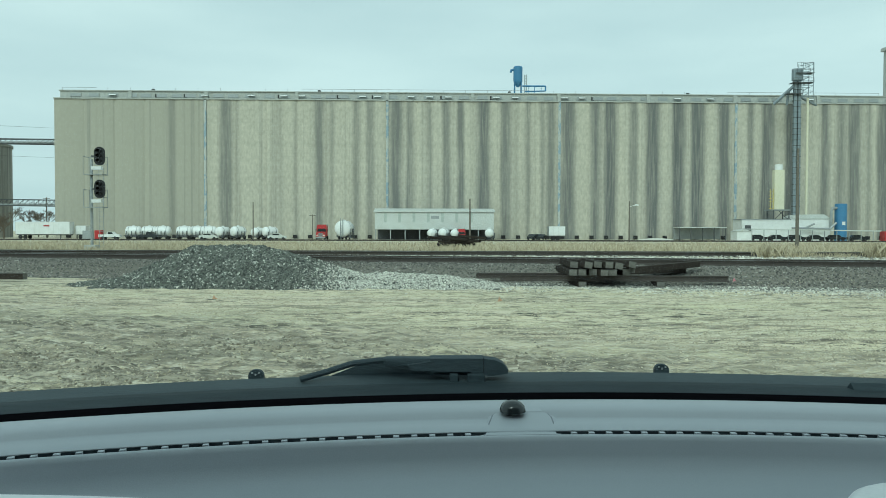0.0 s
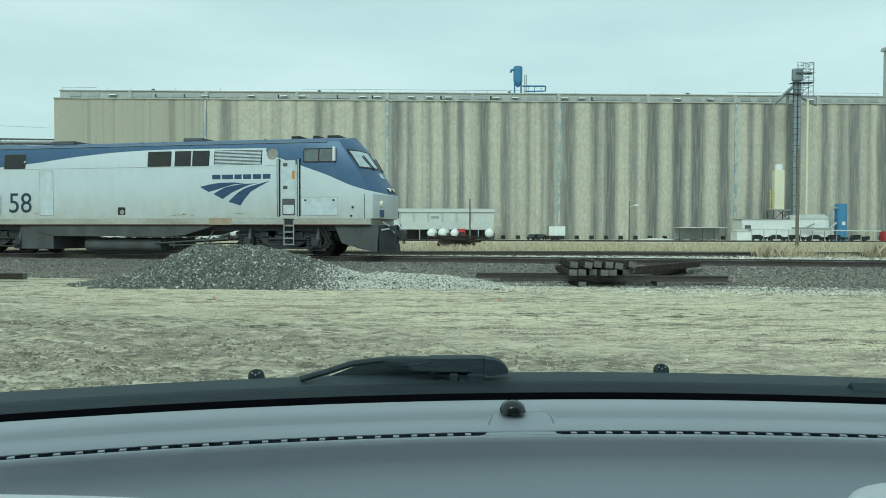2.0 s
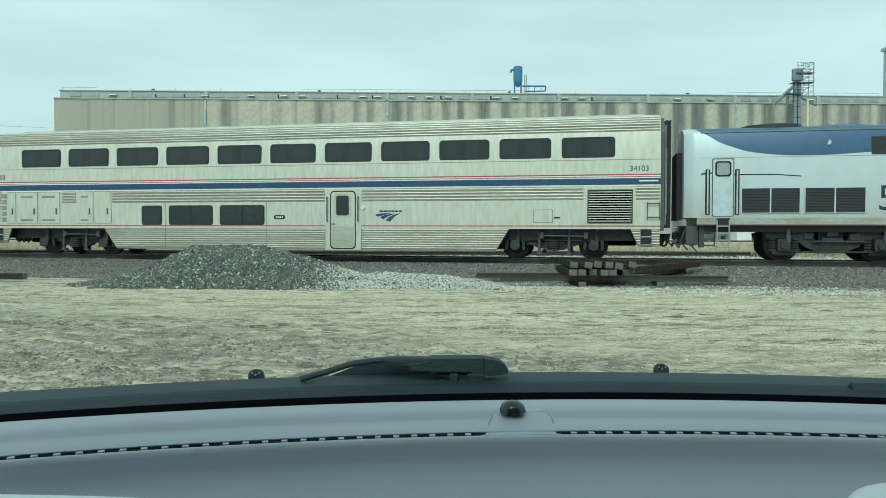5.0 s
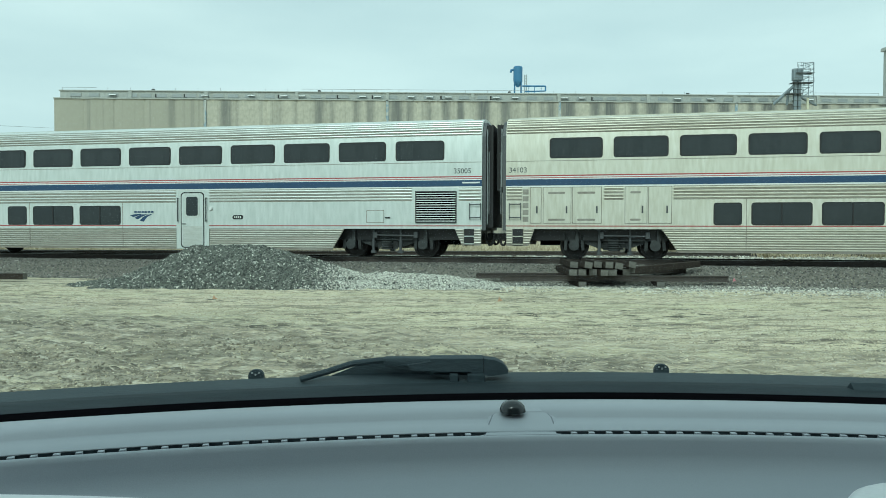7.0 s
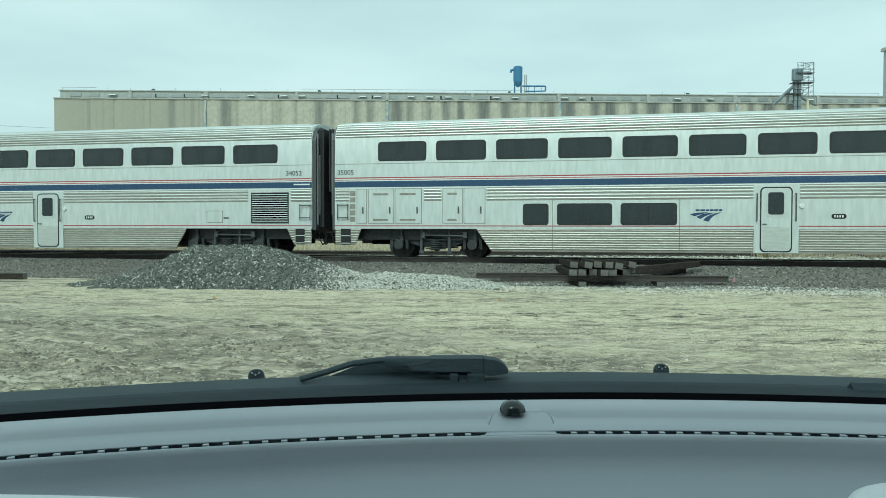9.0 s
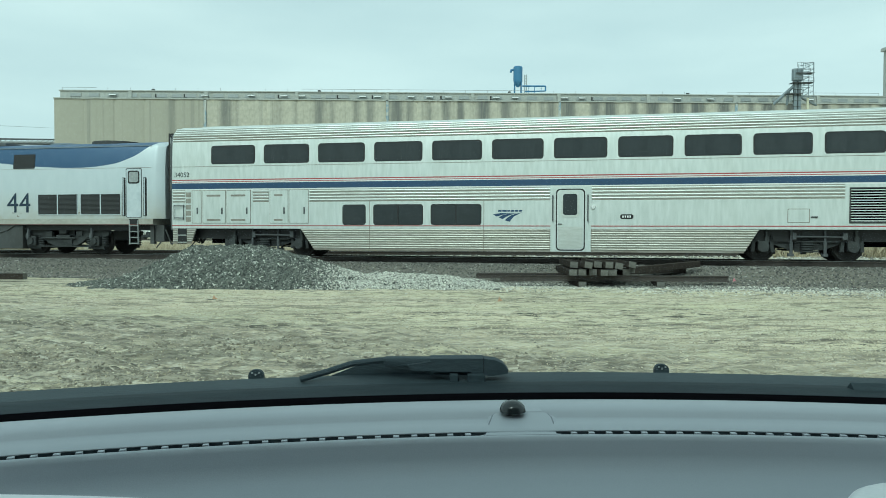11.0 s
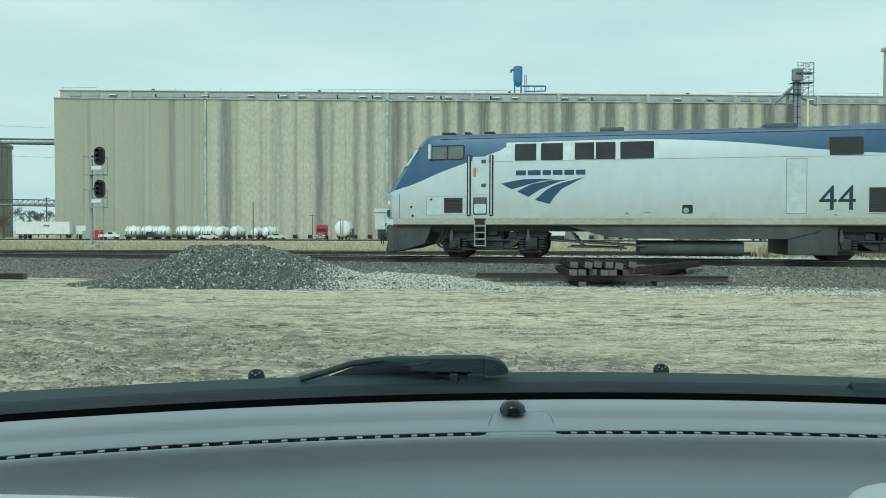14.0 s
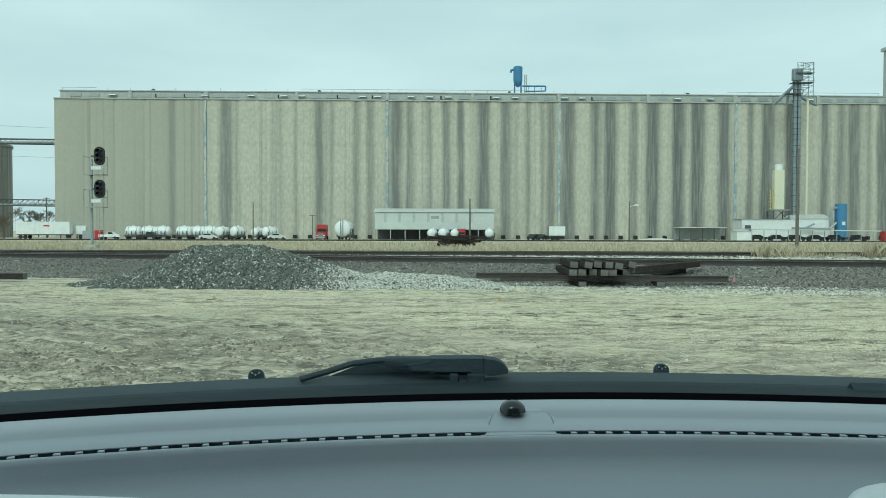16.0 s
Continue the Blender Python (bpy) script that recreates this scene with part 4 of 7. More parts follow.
        part("kick_panel", slab(bm_new(), [(13.98, 0.36), (14.76, 0.36), (14.76, 1.08), (13.98, 1.08)], 0.02, 0.006, side(s, 1.55)), flute, d)
        part("door_window", slab(bm_new(), rounded(14.06, 14.66, 1.38, 2.22, 0.12), 0.02, 0.006, side(s, 1.55)), flute, d)
        part("door_pane", slab(bm_new(), rounded(14.13, 14.59, 1.46, 2.15, 0.08), 0.026, 0.005, side(s, 1.55)), GLASS_DARK, d)
        part("handle", box(bm_new(), 13.97, 14.1, s * 1.57, s * 1.60, 1.15, 1.18), DARK_STEEL, d)
        part("door_surround", slab(bm_new(), [(13.72, 0.26), (15.03, 0.26), (15.03, 2.36), (13.72, 2.36)], 0.0, 0.006, side(s, 1.55)), panel, c)
        for u in (13.80, 14.93):
            bm = rod(bm_new(), (u, s * 1.62, 1.25), (u, s * 1.62, 2.12), 0.02, 8)
            for z in (1.27, 2.1):
                rod(bm, (u, s * 1.55, z), (u, s * 1.62, z), 0.018, 6)
            part("grab_rail", bm, DARK_STEEL, c)
        # equipment doors at the rear of the car
        for u0, u1 in ((0.78, 1.14), (1.2, 2.11), (2.15, 3.08), (3.82, 4.51), (4.55, 5.27)):
            q = part("equipment_door", slab(bm_new(), rounded(u0 + 0.012, u1 - 0.012, 1.2, 2.36, 0.02, 2), 0.0, 0.018, side(s, 1.55)), panel, c)
            part("door_gap", slab(bm_new(), [(u0 - 0.008, 1.18), (u1 + 0.008, 1.18), (u1 + 0.008, 2.38), (u0 - 0.008, 2.38)], 0.0, 0.003, side(s, 1.55)), GRIME_SHADE_GREY, q)
            part("latch", box(bm_new(), u1 - 0.17, u1 - 0.12, s * 1.57, s * 1.59, 1.52, 1.75), DARK_STEEL, q)
            if u1 - u0 > 0.6 and u0 != 4.55:
                for z in (1.27, 2.15):
                    part("louvre", slab(bm_new(), rounded(u0 + 0.16, u1 - 0.2, z, z + 0.07, 0.03, 2), 0.018, 0.004, side(s, 1.55)), GRIME_SHADE_GREY, q)
        for i in range(5):
            z = 1.24 + i * 0.225
            part("step_recess", slab(bm_new(), [(0.53, z), (0.72, z), (0.72, z + 0.17), (0.53, z + 0.17)], 0.0, 0.006, side(s, 1.55)), GRIME_SHADE_GREY, c)
        for u in (-0.07, 24.45):
            bm = bm_new()
            for z in (1.38, 1.82):
                rod(bm, (u + 0.15, s * 1.63, z), (u + 0.55, s * 1.63, z), 0.018, 6)
            for p in (0.16, 0.54):
                rod(bm, (u + p, s * 1.63, 1.3), (u + p, s * 1.63, 1.86), 0.014, 6)
                rod(bm, (u + p, s * 1.55, 1.82), (u + p, s * 1.63, 1.82), 0.014, 6)
            part("hand_rail", bm, DARK_STEEL, c)
        g = grille(c, "intake_grille", s, 22.73, 24.16, 1.19, 2.28, 1.552, 13, panel, "large louvred intake grille", back=MATT, fill=0.5)
        part("grille_frame", slab(bm_new(), [(22.66, 1.12), (24.23, 1.12), (24.23, 2.35), (22.66, 2.35)], 0.0, 0.004, side(s, 1.55)), panel, g)
        q = part("hatch", slab(bm_new(), rounded(21.0, 21.6, 1.22, 1.62, 0.02, 2), 0.0, 0.008, side(s, 1.55)), panel, c)
        part("hatch_gap", slab(bm_new(), rounded(20.98, 21.62, 1.2, 1.64, 0.02, 2), 0.0, 0.003, side(s, 1.55)), GRIME_SHADE_GREY, q)
        part("handle", box(bm_new(), 21.66, 21.84, s * 1.55, s * 1.575, 1.36, 1.4), BLACK, q)
        sg = part("sign_box", slab(bm_new(), rounded(sign - 0.21, sign + 0.21, 1.33, 1.48, 0.07), 0.0, 0.01, side(s, 1.55)), BLACK, c, "small dark sign with pale marks")
        for i in range(4):
            part("mark", slab(bm_new(), [(sign - 0.14 + 0.075 * i, 1.37), (sign - 0.095 + 0.075 * i, 1.37), (sign - 0.095 + 0.075 * i, 1.44), (sign - 0.14 + 0.075 * i, 1.44)], 0.01, 0.003, side(s, 1.55)), WHITE, sg)
        part("marker_lamp", lathe(bm_new(), [(0, 0.06), (0.05, 0.08), (0.09, 0.05)], "Y", 10, (15.1, s * 1.56 - 0.045, 1.72)), WHITE, c)
        for i, (u, n) in enumerate(((0.06, number), (24.05, number))):
            letters(n, 0.245, DARK_STEEL, c, text_pose(s, u if s < 0 else u + 0.8, 2.87, 1.556), "car_number", "dark car number")
        part("name_bar", slab(bm_new(), [(24.35, 2.53), (24.95, 2.53), (24.95, 2.58), (24.35, 2.58)], 0.005, 0.004, side(s, 1.55)), WHITE, c)
        swoosh(c, s, emblem, 1.39, 0.48, 1.55, NAVY, False)
        # rivets and plate joints
        bm = bm_new()
        for u in (7.5, 11.5):
            slab(bm, [(u, 0.26), (u + 0.02, 0.26), (u + 0.02, 2.38), (u, 2.38)], 0.0, 0.024, side(s, 1.53))
        part("panel_joint", bm, GRIME_SHADE_GREY, c)
    # end diaphragms and couplers
    for x, d in ((-0.03, -1), (L - 0.12, 1)):
        bm = bm_new()
        pts = [(1.46, 0.95), (1.46, 4.1), (1.3, 4.45), (1.0, 4.62), (-1.0, 4.62), (-1.3, 4.45), (-1.46, 4.1), (-1.46, 0.95)]
        slab(bm, pts, x, d * 0.12, lambda u, v, q: (q, u, v))
        part("end_wall", bm, DARK_STEEL, c)
        low = 2.3 if d < 0 else 1.05
        bm = bm_new()
        for i in range(4):
            k = 0.02 * (i % 2)
            slab(bm, [(1.2 + k, low), (1.2 + k, 4.5 + k), (-1.2 - k, 4.5 + k), (-1.2 - k, low)], x + d * (0.12 + 0.055 * i), d * 0.053, lambda u, v, q: (q, u, v))
        part("diaphragm", bm, RUBBER, c, "black rubber corridor bellows")
        bm = bm_new()
        for y in (-1.36, 1.36):
            rod(bm, (x + d * 0.16, y, low + 0.1), (x + d * 0.16, y, 4.35), 0.022, 6)
            rod(bm, (x + d * 0.2, y * 0.93, 1.5), (x + d * 0.2, y * 0.93, 3.6), 0.018, 6)
        part("end_rail", bm, GALV, c, "pale vertical rails on the car end")
        bm = box(bm_new(), x, x + d * 0.42, -0.12, 0.12, 0.62, 0.85)
        part("coupler", bm, BOGIE, c)
        bm = bm_new()
        for y in (-0.9, -0.6, 0.6, 0.9):
            pts = [Vector((x + d * 0.36 * t, y, 0.85 - 1.9 * t * (1 - t) * 0.9)) for t in (0, 0.2, 0.45, 0.7, 1.0)]
            for a, b in zip(pts, pts[1:]):
                rod(bm, a, b, 0.025, 6)
        part("hose", bm, RUBBER, c)
    for x in (3.5, L - 3.5):
        build_truck(c, x, 2.59, 0.457, False)
    # black boxes added behind the trucks to stand for the shade there
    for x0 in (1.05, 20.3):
        part("truck_well_shade", box(bm_new(), x0, x0 + 4.0, -0.62, 0.62, 0.45, 0.99), MATT, c)
    bm = bm_new()
    for x0, x1, z0 in ((6.2, 8.6, 0.32), (9.2, 12.8, 0.35), (15.4, 18.9, 0.34)):
        box(bm, x0, x1, -1.2, 1.2, z0, 0.7)
    part("underfloor_box", bm, BLACK, c)
    return c


# ---- locomotive ----
def livery():
    """Silver sides with a blue roof whose lower edge sweeps along the body."""
    m = material("loco_livery", (0.55, 0.60, 0.63), 0.42, 0.15, dark=(0.51, 0.55, 0.57), scale=0.4, fine=3.0, amount=0.3, stretch=(1.2, 1, 0.5))
    m.node_tree.nodes[m["grain"]].inputs[0].default_value = 0.12
    n, l = m.node_tree.nodes, m.node_tree.links
    co, sep = n.new("ShaderNodeTexCoord"), n.new("ShaderNodeSeparateXYZ")
    l.new(co.outputs["Object"], sep.inputs[0])
    cv = n.new("ShaderNodeFloatCurve")
    pts = [(0.0, 4.2), (0.3, 4.0), (1.0, 3.62), (2.0, 3.36), (3.2, 3.28), (4.5, 3.32), (6.2, 3.46), (8.5, 3.72), (10.5, 3.86), (13.0, 3.9), (15.6, 3.82), (16.2, 3.6), (18.0, 2.98), (19.9, 2.3), (21, 2.12), (22, 2.1)]
    c = cv.mapping.curves[0]
    c.points[0].location, c.points[1].location = (0, (pts[0][1] - 2) / 3), (1, (pts[-1][1] - 2) / 3)
    for x, z in pts[1:-1]:
        c.points.new(x / 22, (z - 2) / 3)
    cv.mapping.update()
    l.new(math_node(n, l, "DIVIDE", sep.outputs[0], 22), cv.inputs["Value"])
    line = math_node(n, l, "ADD", math_node(n, l, "MULTIPLY", cv.outputs[0], 3), 2)
    mask = math_node(n, l, "GREATER_THAN", sep.outputs[2], line)
    g = n[m["grain"]].outputs[0]
    wear = n.new("ShaderNodeTexNoise")
    wear.inputs["Scale"].default_value, wear.inputs["Detail"].default_value = 3.0, 8.0
    l.new(co.outputs["Object"], wear.inputs["Vector"])
    worn = n.new("ShaderNodeMixRGB")
    worn.inputs[1].default_value, worn.inputs[2].default_value = (0.03, 0.075, 0.165, 1), (0.06, 0.115, 0.205, 1)
    l.new(wear.outputs[0], worn.inputs[0])
    # grime rising from the sill
    gr = n.new("ShaderNodeMapRange")
    gr.inputs[1].default_value, gr.inputs[2].default_value, gr.inputs[3].default_value, gr.inputs[4].default_value = 1.35, 2.5, 0.95, 0.0
    l.new(sep.outputs[2], gr.inputs[0])
    dirt = n.new("ShaderNodeMixRGB")
    dirt.inputs[2].default_value = (0.40, 0.37, 0.29, 1)
    l.new(math_node(n, l, "MULTIPLY", gr.outputs[0], wear.outputs[0]), dirt.inputs[0])
    l.new(g, dirt.inputs[1])
    mix = n.new("ShaderNodeMixRGB")
    l.new(mask, mix.inputs[0])
    l.new(dirt.outputs[0], mix.inputs[1])
    l.new(worn.outputs[0], mix.inputs[2])
    l.new(mix.outputs[0], n["Principled BSDF"].inputs["Base Color"])
    return m


LIVERY = livery()


def loco_profile():
    half = [(1.5, 1.36), (1.5, 2.2), (1.5, 3.25), (1.43, 3.88), (1.37, 4.07), (1.12, 4.2), (0.5, 4.3)]
    return [(y, z) for y, z in half] + [(-y, z) for y, z in reversed(half)]


def nose_x(z):
    return 19.9 - max(z - 2.25, 0) / 1.8 * 1.22


def nose_patch(parent, name, mat, s, u0, u1, z0, z1, o, label=""):
    """A panel that follows the folded, sloping front."""
    bm = bm_new()
    us = [u0] + ([0.855] if u0 < 0.855 < u1 else []) + [u1]
    cols = []
    for u in us:
        f = u / (1.5 * 0.95)
        out = 0.42 - 0.12 * min(f, 0.6) / 0.6 - 0.30 * max(f - 0.6, 0) / 0.4
        col = []
        for z in (z0, z1):
            p = Vector((nose_x(z) + out + o, s * u, z + o * 0.6))
            col.append((bm.verts.new(p), bm.verts.new(p - Vector((0.05, 0, 0.03)))))
        cols.append(col)
    for a, b in zip(cols, cols[1:]):
        for k in (0, 1):
            bm.faces.new((a[0][k], b[0][k], b[1][k], a[1][k]))
            bm.faces.new((a[k][0], b[k][0], b[k][1], a[k][1]))
    for q in (cols[0], cols[-1]):
        bm.faces.new((q[0][0], q[1][0], q[1][1], q[0][1]))
    bmesh.ops.recalc_face_normals(bm, faces=bm.faces)
    return part(name, bm, mat, parent, label)


def build_locomotive(number, at):
    c = thing("locomotive", "silver and blue streamlined diesel passenger locomotive", "locomotive", at, "train")
    prof = loco_profile()
    bm = bm_new()
    secs = [[(x, y, z) for y, z in prof] for x in (0.0, 6.0, 12.0, 17.4)]
    secs.append([(nose_x(z) - 0.25, y * 0.995, z) for y, z in prof])
    secs.append([(nose_x(z), y * 0.95, z) for y, z in prof])
    secs.insert(0, [(-0.12, y * 0.975, z) for y, z in prof])
    secs.insert(0, [(-0.34, y * 0.86, z if z < 4 else z - 0.03) for y, z in prof])
    rings = [[bm.verts.new(p) for p in s] for s in secs]
    k = len(prof)
    for a, b in zip(rings, rings[1:]):
        for i in range(k):
            j = (i + 1) % k
            bm.faces.new((a[i], a[j], b[j], b[i]))
    bm.faces.new(rings[0])
    # rounded front between the two edges of the last ring
    h = k // 2
    cols = [rings[-1][:h]]
    for f, out in ((0.6, 0.30), (0.0, 0.42), (-0.6, 0.30)):
        cols.append([bm.verts.new((nose_x(z) + out * (1.0 if z < 3.9 else 0.8), y * 0.95 * f, z + (0.02 if z > 4 else 0))) for y, z in prof[:h]])
    cols.append([rings[-1][k - 1 - i] for i in range(h)])
    for a, b in zip(cols, cols[1:]):
        for i in range(h - 1):
            bm.faces.new((a[i], a[i + 1], b[i + 1], b[i]))
    bm.faces.new([q[h - 1] for q in cols])
    bm.faces.new([q[0] for q in cols])
    bmesh.ops.recalc_face_normals(bm, faces=bm.faces)
    part("body", bm, LIVERY, c, smooth=22)
    # sill, tank and pilot
    part("sill", box(bm_new(), 0.05, 19.85, -1.497, 1.497, 1.125, 1.358), LOCO_SILL, c, "grimy grey sill band")
    for s in (-1, 1):
        part("red_line", box(bm_new(), 0.05, 19.85, s * 1.49, s * 1.503, 1.125, 1.155), DULL_RED, c)
    part("underframe", box(bm_new(), 0.3, 19.6, -1.25, 1.25, 0.92, 1.124), BLACK, c)
    bm = slab(bm_new(), [(6.0, 1.12), (6.4, 0.9), (7.2, 0.7), (12.0, 0.7), (12.7, 0.76), (14.0, 1.12)], -1.44, 2.88, lambda u, v, d: (u, d, v))
    part("side_skirt", bm, TANK_GREY, c)
    bm = slab(bm_new(), rounded(-1.25, 1.25, 0.14, 0.62, 0.2), 8.4, 3.2, lambda u, v, d: (d, u, v))
    part("fuel_tank", bm, TANK_GREY, c)
    part("battery_box", box(bm_new(), 5.72, 7.15, -1.4, 1.4, 0.2, 1.12, bevel=0.03), TANK_GREY, c)
    bm = bm_new()
    for y in (-1.3, 1.3):
        rod(bm, (11.4, y, 0.45), (14.3, y, 0.62), 0.03, 6)
        rod(bm, (12.0, y, 0.38), (13.9, y, 0.42), 0.025, 6)
        rod(bm, (12.2, y, 0.3), (12.2, y, 0.55), 0.03, 6)
        rod(bm, (13.4, y, 0.4), (13.8, y, 0.9), 0.03, 6)
    part("air_pipe", bm, DARK_STEEL, c)
    bm = bm_new()
    slab(bm, [(18.5, 1.12), (18.75, 0.5), (19.5, 0.28), (20.05, 0.2), (20.1, 1.12)], -1.4, 2.8, lambda u, v, d: (u, d, v))
    part("pilot_side", bm, TANK_GREY, c, "dark grey front skirt")
    bm = bm_new()
    a = [bm.verts.new(p) for p in ((20.1, -1.3, 1.12), (20.1, -1.3, 0.18), (20.55, 0, 0.12), (20.1, 1.3, 0.18), (20.1, 1.3, 1.12), (20.35, 0, 1.12))]
    bm.faces.new((a[0], a[1], a[2], a[5]))
    bm.faces.new((a[5], a[2], a[3], a[4]))
    bm.faces.new((a[0], a[5], a[4]))
    bm.faces.new((a[1], a[3], a[2]))
    bm.faces.new((a[0], a[4], a[3], a[1]))
    bmesh.ops.recalc_face_normals(bm, faces=bm.faces)
    p = part("plough", bm, BOGIE, c, "scuffed dark snow plough")
    bm = bm_new()
    for s in (-1, 1):
        rod(bm, (20.14, s * 1.2, 0.95), (20.3, s * 0.7, 1.0), 0.03, 6)
        rod(bm, (20.3, s * 0.7, 1.0), (20.42, s * 0.45, 0.86), 0.025, 6)
        rod(bm, (20.2, s * 1.1, 1.22), (20.33, s * 0.8, 1.1), 0.03, 6)
    part("uncoupling_bar", bm, SILVER, p)
    bm = box(bm_new(), 20.2, 20.62, -0.12, 0.12, 0.66, 0.9, bevel=0.03)
    box(bm, 20.55, 20.75, -0.2, 0.14, 0.6, 0.94, bevel=0.04)
    for y in (-0.7, -0.45, 0.45, 0.7):
        rod(bm, (20.2, y, 1.15), (20.5, y, 0.8), 0.025, 6)
        rod(bm, (20.5, y, 0.8), (20.5, y, 0.45), 0.025, 6)
    part("coupler", bm, BOGIE, c)
    bm = box(bm_new(), -0.55, 0.1, -0.12, 0.12, 0.66, 0.9)
    for y in (-0.9, -0.6, 0.6, 0.9):
        rod(bm, (0, y, 1.0), (-0.25, y, 0.55), 0.025, 6)
        rod(bm, (-0.25, y, 0.55), (-0.5, y, 0.5), 0.025, 6)
    part("rear_coupler", bm, BOGIE, c)
    bm = box(bm_new(), -0.26, 0.12, -1.25, 1.25, 0.5, 1.12, bevel=0.03)
    for y in (-1.2, 1.2):
        box(bm, 0.14, 0.3, y - 0.08, y + 0.08, 0.42, 1.12)
        rod(bm, (-0.3, y, 0.95), (-0.45, y * 0.9, 0.4), 0.03, 6)
        rod(bm, (-0.45, y * 0.9, 0.4), (-0.62, y * 0.8, 0.62), 0.03, 6)
        rod(bm, (-0.1, y, 0.5), (0.1, y, 0.28), 0.025, 6)
    part("rear_end_plate", bm, TANK_GREY, c, "dark end plate with hanging hoses")
    bm = bm_new()
    for i in range(2):
        slab(bm, [(0.8, 1.3), (0.8, 3.5), (-0.8, 3.5), (-0.8, 1.3)], -0.43 - 0.08 * i, 0.09, lambda u, v, q: (q, u, v))
    part("diaphragm", bm, RUBBER, c)
    # windscreen and lamps on the nose
    sl = math.degrees(math.atan2(1.22, 1.8))
    for s in (-1, 1):
        w = nose_patch(c, "windscreen", BLACK, s, 0.07, 1.30, 3.12, 3.80, 0.006, "sloping cab windscreen")
        nose_patch(w, "pane", SKY_GLASS, s, 0.13, 1.23, 3.18, 3.74, 0.016)
        nose_patch(c, "nose_window", SKY_GLASS, s, 0.02, 0.3, 2.82, 3.0, 0.006)
        nose_patch(c, "lamp_recess", BLACK, s, 0.06, 0.42, 2.3, 2.44, 0.006)
        part("ditch_light", lathe(bm_new(), [(0, 0.13), (0.06, 0.13), (0.1, 0.1), (0.11, 0.02)], "X", 14, (20.05, s * 1.0, 1.86)), LAMP_GLASS, c, "round ditch light")
        part("nose_recess", box(bm_new(), 19.9, 20.17, s * 0.8, s * 1.12, 1.42, 1.66), NAVY, c)
        part("headlight", lathe(bm_new(), [(0, 0.12), (0.08, 0.12), (0.12, 0.09), (0.13, 0.02)], "X", 14, (20.1, s * 0.24, 2.36)), LAMP_GLASS, c)
        part("mirror", box(bm_new(), 18.5, 18.58, s * 1.45, s * 1.62, 3.36, 3.86, bevel=0.015), WHITE, c)
        part("wiper", rod(bm_new(), (nose_x(3.1) + 0.40, s * 0.5, 3.1), (nose_x(3.6) + 0.36, s * 0.75, 3.62), 0.02, 6), BLACK, c)
    # both sides
    for s in (-1, 1):
        S = side(s, 1.5)
        up = lambda z: 1.5 - 0.07 * max(z - 3.25, 0) / 0.61
        lean = lambda u, v, d: (u, s * (up(v) + d), v)

        def leaning(name, u0, u1, v0, v1, mat, d0=0.003, d1=0.012, label="", parent=c, r=0.03):
            return part(name, slab(bm_new(), rounded(u0, u1, v0, v1, r, 2), d0, d1, lean), mat, parent, label)
        d = part("rear_door", slab(bm_new(), rounded(0.52, 1.12, 1.42, 3.2, 0.05), 0.0, 0.014, S), SILVER, c)
        part("door_window", slab(bm_new(), rounded(0.58, 1.06, 2.66, 3.14, 0.09), 0.014, 0.008, S), RUBBER, d)
        part("door_pane", slab(bm_new(), rounded(0.63, 1.01, 2.71, 3.09, 0.07), 0.022, 0.005, S), GALV, d)
        part("door_edge", slab(bm_new(), rounded(0.49, 1.15, 1.40, 3.23, 0.05), 0.0, 0.006, S), DARK_STEEL, d)
        for u, z0, z1 in ((0.36, 1.48, 2.86), (1.24, 1.48, 2.86), (16.44, 1.46, 3.45), (17.2, 1.46, 3.46)):
            w = part("rail_recess", slab(bm_new(), rounded(u - 0.07, u + 0.07, z0 - 0.03, z1 + 0.03, 0.03), 0.0, 0.006, S), RUBBER, c)
            part("grab_rail", rod(bm_new(), (u, s * 1.54, z0), (u, s * 1.54, z1), 0.024, 8), SILVER, w)
        for u0, u1 in ((1.36, 3.08), (3.2, 4.93)):
            grille(c, "radiator_grille", s, u0, u1, 1.5, 2.3, 1.502, 16, GRILLE, "black louvred radiator grille", split=1)
        letters(number, 1.08, NUMBER_BLUE, c, text_pose(s, 5.24 if s < 0 else 6.32, 1.6, 1.506), "fleet_number", "large dark blue fleet number")
        part("panel_door", slab(bm_new(), rounded(6.67, 7.23, 1.5, 3.17, 0.02, 2), 0.0, 0.006, S), SILVER, c)
        part("panel_gap", slab(bm_new(), rounded(6.65, 7.25, 1.48, 3.19, 0.02, 2), 0.0, 0.003, S), GRIME_SHADE_GREY, c)
        g = leaning("roof_vent", 5.07, 6.02, 3.28, 3.83, BLACK, label="dark slatted vent")
        for i in range(7):
            leaning("slat", 5.1, 5.99, 3.3 + i * 0.075, 3.335 + i * 0.075, GRILLE, 0.012, 0.012, parent=g, r=0.01)
        if s < 0:
            wins = ((11.25, 12.21, 1), (12.35, 13.74, 2))
        else:
            wins = ((11.2, 12.25, 1), (12.4, 13.7, 2), (14.08, 14.8, 1), (14.95, 15.66, 1))
        leaning("vent_panel", 11.05, 15.95, 3.22, 3.88, SILVER, 0.0, 0.004)
        for u0, u1, k in wins:
            g = leaning("side_vent", u0, u1, 3.27, 3.83, BLACK, 0.004, 0.008, "dark slatted side vent")
            for i in range(8):
                leaning("slat", u0 + 0.03, u1 - 0.03, 3.29 + i * 0.067, 3.318 + i * 0.067, GRILLE, 0.012, 0.012, parent=g, r=0.008)
            if k == 2:
                leaning("post", (u0 + u1) / 2 - 0.025, (u0 + u1) / 2 + 0.025, 3.28, 3.82, SILVER, 0.012, 0.02, parent=g, r=0.01)
